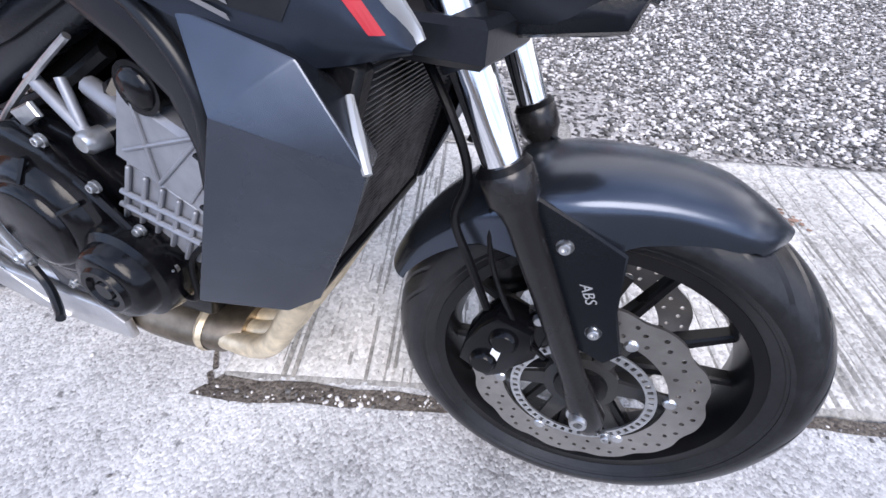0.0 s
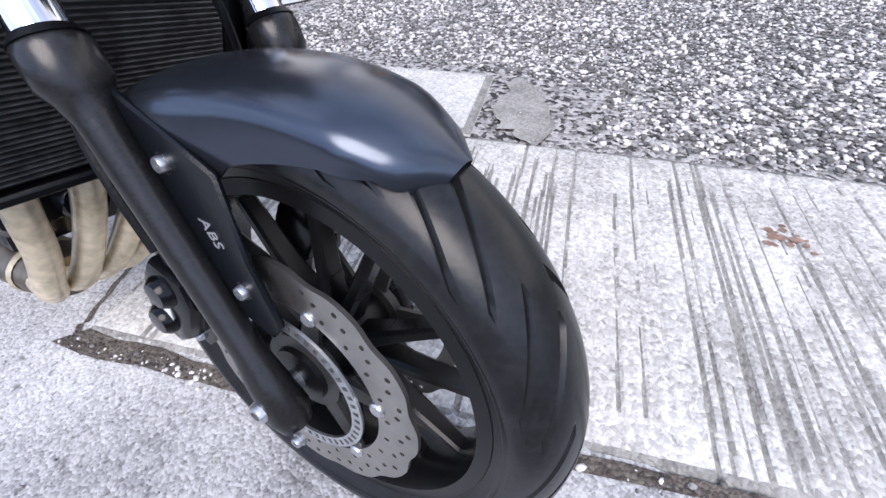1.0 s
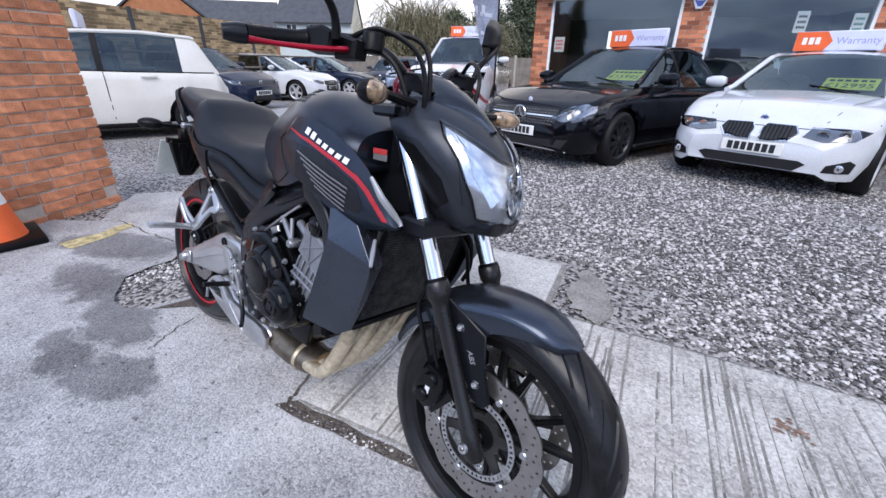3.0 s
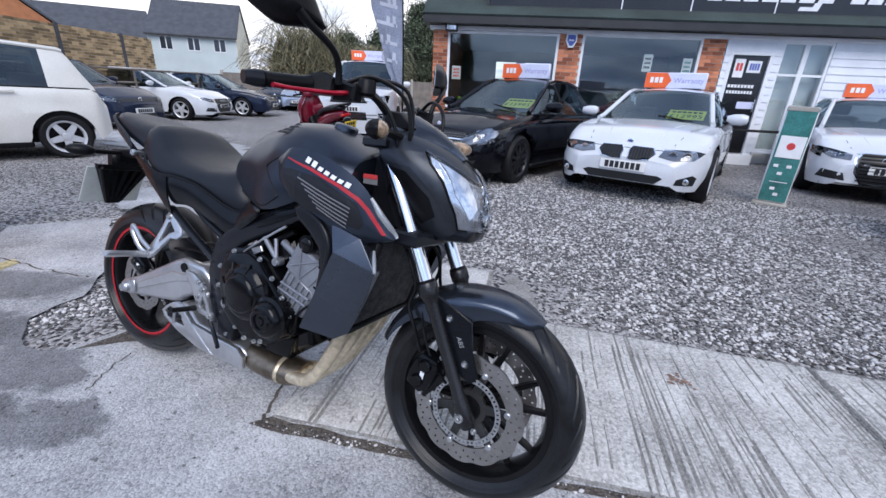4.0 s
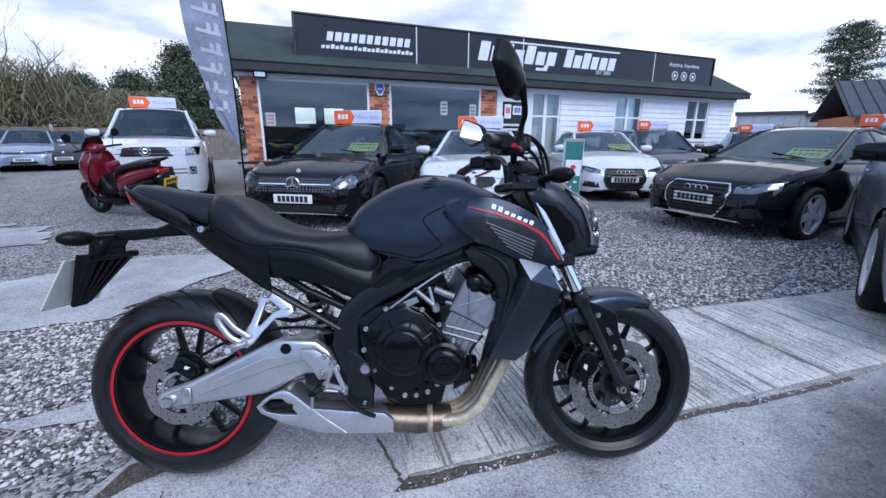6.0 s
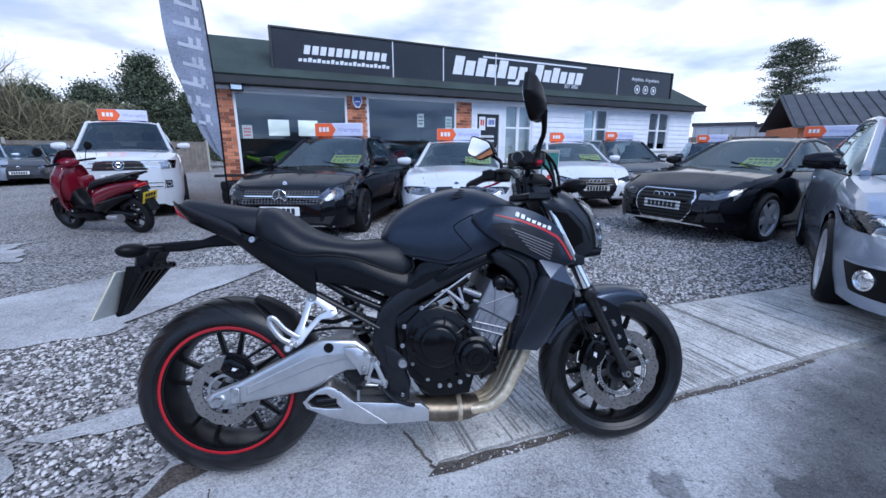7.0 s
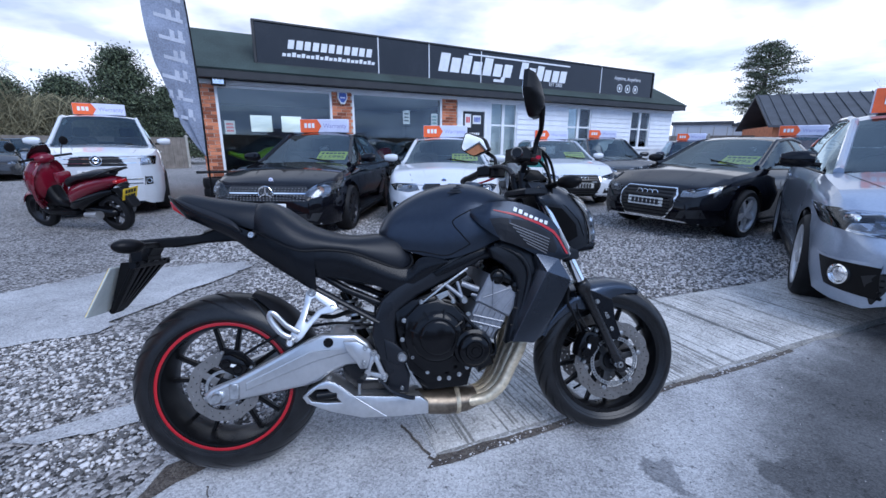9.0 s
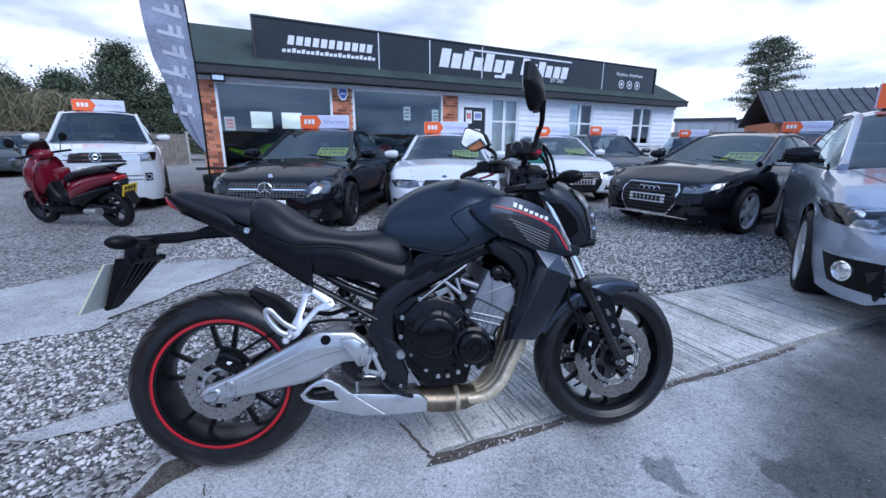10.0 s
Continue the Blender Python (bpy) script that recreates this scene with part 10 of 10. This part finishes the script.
for x, z in ((-0.07, 0.50), (0.06, 0.50), (-0.01, 0.41), (-0.03, 0.22), (0.02, 0.15)):
    part("stand_icon", B(x - 0.025, x + 0.025, -0.081, -0.076, z - 0.018, z + 0.018, bevel=0.002), "white", st)
part("stand_rule", B(-0.08, 0.10, -0.079, -0.076, 0.30, 0.308), "white", st, smooth=0)

# ---- stacked tyres by the corner pier ----
for k in range(3):
    ty = thing("tyre", Matrix.Translation((-2.55, 7.45, gz(0, 7.45) + 0.11 + 0.2 * k)) @ Matrix.Rotation(0.3 * k, 4, "Z"), "worn black car tyre stacked by the brick pier", "tyre", "stacked tyres")
    part("tread", lathe([(0.20, -0.09), (0.24, -0.10), (0.30, -0.095), (0.315, -0.06), (0.318, 0), (0.315, 0.06), (0.30, 0.095), (0.24, 0.10), (0.20, 0.09), (0.215, 0)], 32, "z", True), "rubber", ty)

# ---- red scooter ----
scm = Matrix.Translation((-3.13, 5.06, gz(-3.1, 5.06))) @ Matrix.Rotation(math.atan2(0.48, -1.26), 4, "Z") @ Matrix.Rotation(radians(-8), 4, "X")
sco = thing("scooter", scm, "dark red scooter on its stand with yellow plate", "scooter")
for x in (0.0, 1.34):
    w = part("tyre", lathe([(0.19, -0.05), (0.235, -0.052), (0.262, -0.035), (0.27, 0), (0.262, 0.035), (0.235, 0.052), (0.19, 0.05)], 40, closed=True, m=Matrix.Translation((x, 0, 0.27))), "rubber", sco)
    part("rim", lathe([(0.19, -0.045), (0.175, -0.045), (0.165, 0), (0.175, 0.045), (0.19, 0.045)], 40, closed=True, m=Matrix.Translation((x, 0, 0.27))), "rim_dark", w)
    for k in range(5):
        bm = bmesh.new()
        spoke(bm, x, 0.27, k * 1.2566, 0.02, 0.18, 0.05, 0.03, 0, 0, 0.03, 0.02)
        part("spoke", bm, "rim_dark", w)
part("front_mudguard", (lambda b: (bmesh.ops.solidify(b, geom=b.faces[:], thickness=0.004), b)[1])(loft([[(1.34 + (0.30 - 0.06 * abs(t) ** 3) * math.cos(radians(a)), 0.075 * t, 0.27 + (0.30 - 0.06 * abs(t) ** 3) * math.sin(radians(a))) for t in np.linspace(-1, 1, 9)] for a in np.linspace(20, 155, 18)], closed=False)), "car_red", sco)


def pod(secs):
    """A smooth body through oval rings (x, half width, low, high)."""
    rows = []
    for x, w, lo, hi in secs:
        rows.append([(x, w * math.cos(a) * (1 if abs(math.cos(a)) < 0.98 else 0.98), (lo + hi) / 2 + (hi - lo) / 2 * math.sin(a)) for a in np.linspace(0, 2 * math.pi, 21)[:-1]])
    n = len(rows[0])
    L = [catmull([r[j] for r in rows], 4) for j in range(n)]
    return loft([[L[j][i] for j in range(n)] for i in range(len(L[0]))])


part("front_apron", loft([[(1.12 + 0.10 * (1 - abs(t) ** 2) - 0.18 * (z - 0.45) / 0.55, w * t, z) for t in np.linspace(-1, 1, 11)] + [(1.06 + 0.10 * (1 - abs(t) ** 2) - 0.18 * (z - 0.45) / 0.55, w * t, z) for t in np.linspace(1, -1, 11)] for z, w in ((0.32, 0.13), (0.45, 0.20), (0.62, 0.235), (0.78, 0.22), (0.92, 0.15), (0.98, 0.10))]), "car_red", sco, "glossy red front apron")
part("front_fairing", pod([(1.34, 0.05, 0.52, 0.66), (1.27, 0.15, 0.46, 0.84), (1.16, 0.215, 0.42, 0.98), (1.05, 0.22, 0.44, 1.04), (0.97, 0.16, 0.55, 1.02), (0.94, 0.06, 0.70, 0.95)]), "car_red", sco, "glossy red front fairing")
part("fly_screen", loft([[(1.12 - 0.10 * (z - 1.0) / 0.2 - 0.05 * t * t, w * t, z) for t in np.linspace(-1, 1, 9)] + [(1.105 - 0.10 * (z - 1.0) / 0.2 - 0.05 * t * t, w * t, z) for t in np.linspace(1, -1, 9)] for z, w in ((1.0, 0.16), (1.10, 0.15), (1.20, 0.09))]), "smoked", sco)
part("belly_cover", pod([(0.72, 0.04, 0.26, 0.40), (0.60, 0.15, 0.24, 0.50), (0.35, 0.17, 0.34, 0.56), (0.05, 0.13, 0.48, 0.62), (-0.08, 0.05, 0.54, 0.62)]), "engine_black", sco, "black lower side cover")
part("headset", pod([(1.12, 0.03, 1.0, 1.05), (1.08, 0.11, 0.94, 1.09), (1.0, 0.13, 0.93, 1.10), (0.90, 0.10, 0.96, 1.08), (0.87, 0.03, 1.0, 1.05)]), "car_red", sco)
part("floor_board", B(0.52, 1.02, -0.17, 0.17, 0.24, 0.31, bevel=0.02, seg=2), "dark", sco)
part("leg_tunnel", pod([(1.08, 0.12, 0.32, 0.85), (0.98, 0.11, 0.32, 0.72), (0.85, 0.09, 0.30, 0.44), (0.6, 0.1, 0.30, 0.42)]), "dark", sco)
part("rear_body", pod([(0.66, 0.05, 0.32, 0.50), (0.58, 0.15, 0.30, 0.66), (0.40, 0.165, 0.42, 0.72), (0.15, 0.15, 0.54, 0.78), (-0.10, 0.11, 0.64, 0.80), (-0.24, 0.05, 0.70, 0.79)]), "car_red", sco, "glossy red rear body")
part("saddle", pod([(0.66, 0.06, 0.62, 0.70), (0.58, 0.12, 0.64, 0.78), (0.35, 0.15, 0.72, 0.83), (0.10, 0.14, 0.76, 0.88), (-0.12, 0.10, 0.79, 0.88), (-0.18, 0.04, 0.80, 0.85)]), "seat_vinyl", sco, "black saddle")
part("grab_rail", tube([(0.05, -0.15, 0.80), (-0.16, -0.14, 0.86), (-0.30, -0.08, 0.90), (-0.30, 0.08, 0.90), (-0.16, 0.14, 0.86), (0.05, 0.15, 0.80)], 0.012, 8, smooth=5), "dark", sco)
part("luggage_rack", B(-0.34, -0.10, -0.08, 0.08, 0.885, 0.90, bevel=0.006), "dark", sco)
part("engine_case", pod([(0.55, 0.03, 0.25, 0.36), (0.45, 0.10, 0.20, 0.40), (0.2, 0.11, 0.20, 0.38), (0.0, 0.10, 0.20, 0.34), (-0.06, 0.03, 0.24, 0.30)]), "engine_black", sco)
part("silencer", tube([(0.36, -0.16, 0.24), (0.15, -0.17, 0.26), (-0.10, -0.17, 0.28)], [0.035, 0.055, 0.05], 14), "muffler", sco)
part("silencer", tube([(0.36, 0.15, 0.26), (0.10, 0.17, 0.27)], [0.04, 0.06], 14), "swing", sco, "silver engine cover")
part("rear_mudguard", prism([(-0.10, 0.62), (-0.26, 0.66), (-0.40, 0.40), (-0.36, 0.36), (-0.22, 0.52)], -0.07, 0.07, bevel=0.01), "dark", sco)
pm = Matrix.Translation((-0.335, 0, 0.56)) @ Matrix.Rotation(radians(-25), 4, "Y")
sp_ = part("number_plate", box(bmesh.new(), -0.006, 0.0, -0.114, 0.114, -0.089, 0.089, 0.003, m=pm), "plate_y", sco)
for z0 in (0.012, -0.065):
    b = bars(-0.085, 0.085, z0, z0 + 0.052, 4, 0.0)
    bmesh.ops.transform(b, matrix=pm @ Matrix.Translation((-0.0065, 0, 0)) @ Matrix.Rotation(radians(-90), 4, "Z"), verts=b.verts)
    apart("plate_bar", b, "ink", sp_)
part("tail_lamp", B(-0.26, -0.20, -0.09, 0.09, 0.70, 0.75, bevel=0.012), "tail_red", sco)
part("shock", tube([(-0.02, -0.13, 0.30), (-0.10, -0.13, 0.60)], 0.02, 10), "bolt", sco)
part("fork", tube([(1.34, -0.08, 0.27), (1.10, -0.08, 0.75)], 0.022, 10), "dark", sco)
part("fork", tube([(1.34, 0.08, 0.27), (1.10, 0.08, 0.75)], 0.022, 10), "dark", sco)
part("handlebar", tube([(0.90, -0.34, 1.03), (0.98, -0.12, 1.03), (0.98, 0.12, 1.03), (0.90, 0.34, 1.03)], 0.016, 10), "dark", sco)
for sg in (-1, 1):
    mm = part("mirror", lathe([(0, -0.012), (0.055, -0.010), (0.062, 0), (0.05, 0.02), (0, 0.03)], 20, "x", m=Matrix.Translation((0.97, sg * 0.34, 1.22))), "dark", sco)
    part("mirror_stem", tube([(0.97, sg * 0.24, 1.03), (0.98, sg * 0.28, 1.12), (0.98, sg * 0.33, 1.20)], 0.006, 6), "dark", mm)
part("stand", tube([(0.55, -0.10, 0.25), (0.52, -0.22, 0.02)], 0.012, 8), "dark", sco)
part("leg_bag", B(0.70, 0.80, -0.10, 0.10, 0.68, 0.84, bevel=0.03, seg=2), "car_red", sco)

# ---- motorcycles behind the shop glass ----
def show_bike(u, y, ang, col, lab):
    b = thing("motorcycle", BLD @ Matrix.Translation((u, y, 0.02)) @ Matrix.Rotation(radians(ang), 4, "Z"), lab, "motorcycle", "showroom motorcycles")
    for x in (0, 1.4):
        w = part("tyre", lathe([(0.21, -0.06), (0.27, -0.065), (0.30, 0), (0.27, 0.065), (0.21, 0.06)], 28, closed=True, m=Matrix.Translation((x, 0, 0.30))), "rubber", b)
        part("rim", lathe([(0.21, -0.05), (0.19, -0.05), (0.19, 0.05), (0.21, 0.05)], 28, closed=True, m=Matrix.Translation((x, 0, 0.30))), "alloy", w)
    part("body", pod([(1.25, 0.04, 0.80, 0.95), (1.12, 0.14, 0.55, 1.05), (0.85, 0.17, 0.62, 1.02), (0.55, 0.13, 0.66, 0.88), (0.2, 0.11, 0.72, 0.88), (-0.15, 0.05, 0.86, 0.95)]), col, b)
    part("engine", pod([(1.0, 0.08, 0.28, 0.55), (0.75, 0.16, 0.25, 0.62), (0.5, 0.12, 0.30, 0.60)]), "engine_black", b)
    for sg in (-1, 1):
        part("fork", tube([(1.4, sg * 0.10, 0.30), (1.12, sg * 0.10, 0.95)], 0.022, 8), "chrome", b)
    part("handlebar", tube([(1.0, -0.35, 1.08), (1.1, 0, 1.05), (1.0, 0.35, 1.08)], 0.013, 8, smooth=4), "dark", b)
    part("swingarm", B(0.0, 0.55, -0.09, 0.09, 0.27, 0.35, bevel=0.02), "dark", b)
    part("stand", tube([(0.5, 0.1, 0.28), (0.5, 0.26, 0.0)], 0.012, 8), "dark", b)


M["lime"] = mat("lime_green_fairing", (0.22, 0.45, 0.03), 0.35, vary=0.1)
show_bike(-6.0, 1.4, 25, "lime", "lime green motorcycle behind the shop glass")
show_bike(-4.9, 2.2, 30, "car_navy", "dark blue motorcycle behind the shop glass")
show_bike(-2.9, 1.3, 20, "car_red", "red motorcycle behind the shop glass")
show_bike(-1.9, 2.2, 25, "engine_black", "black motorcycle behind the shop glass")
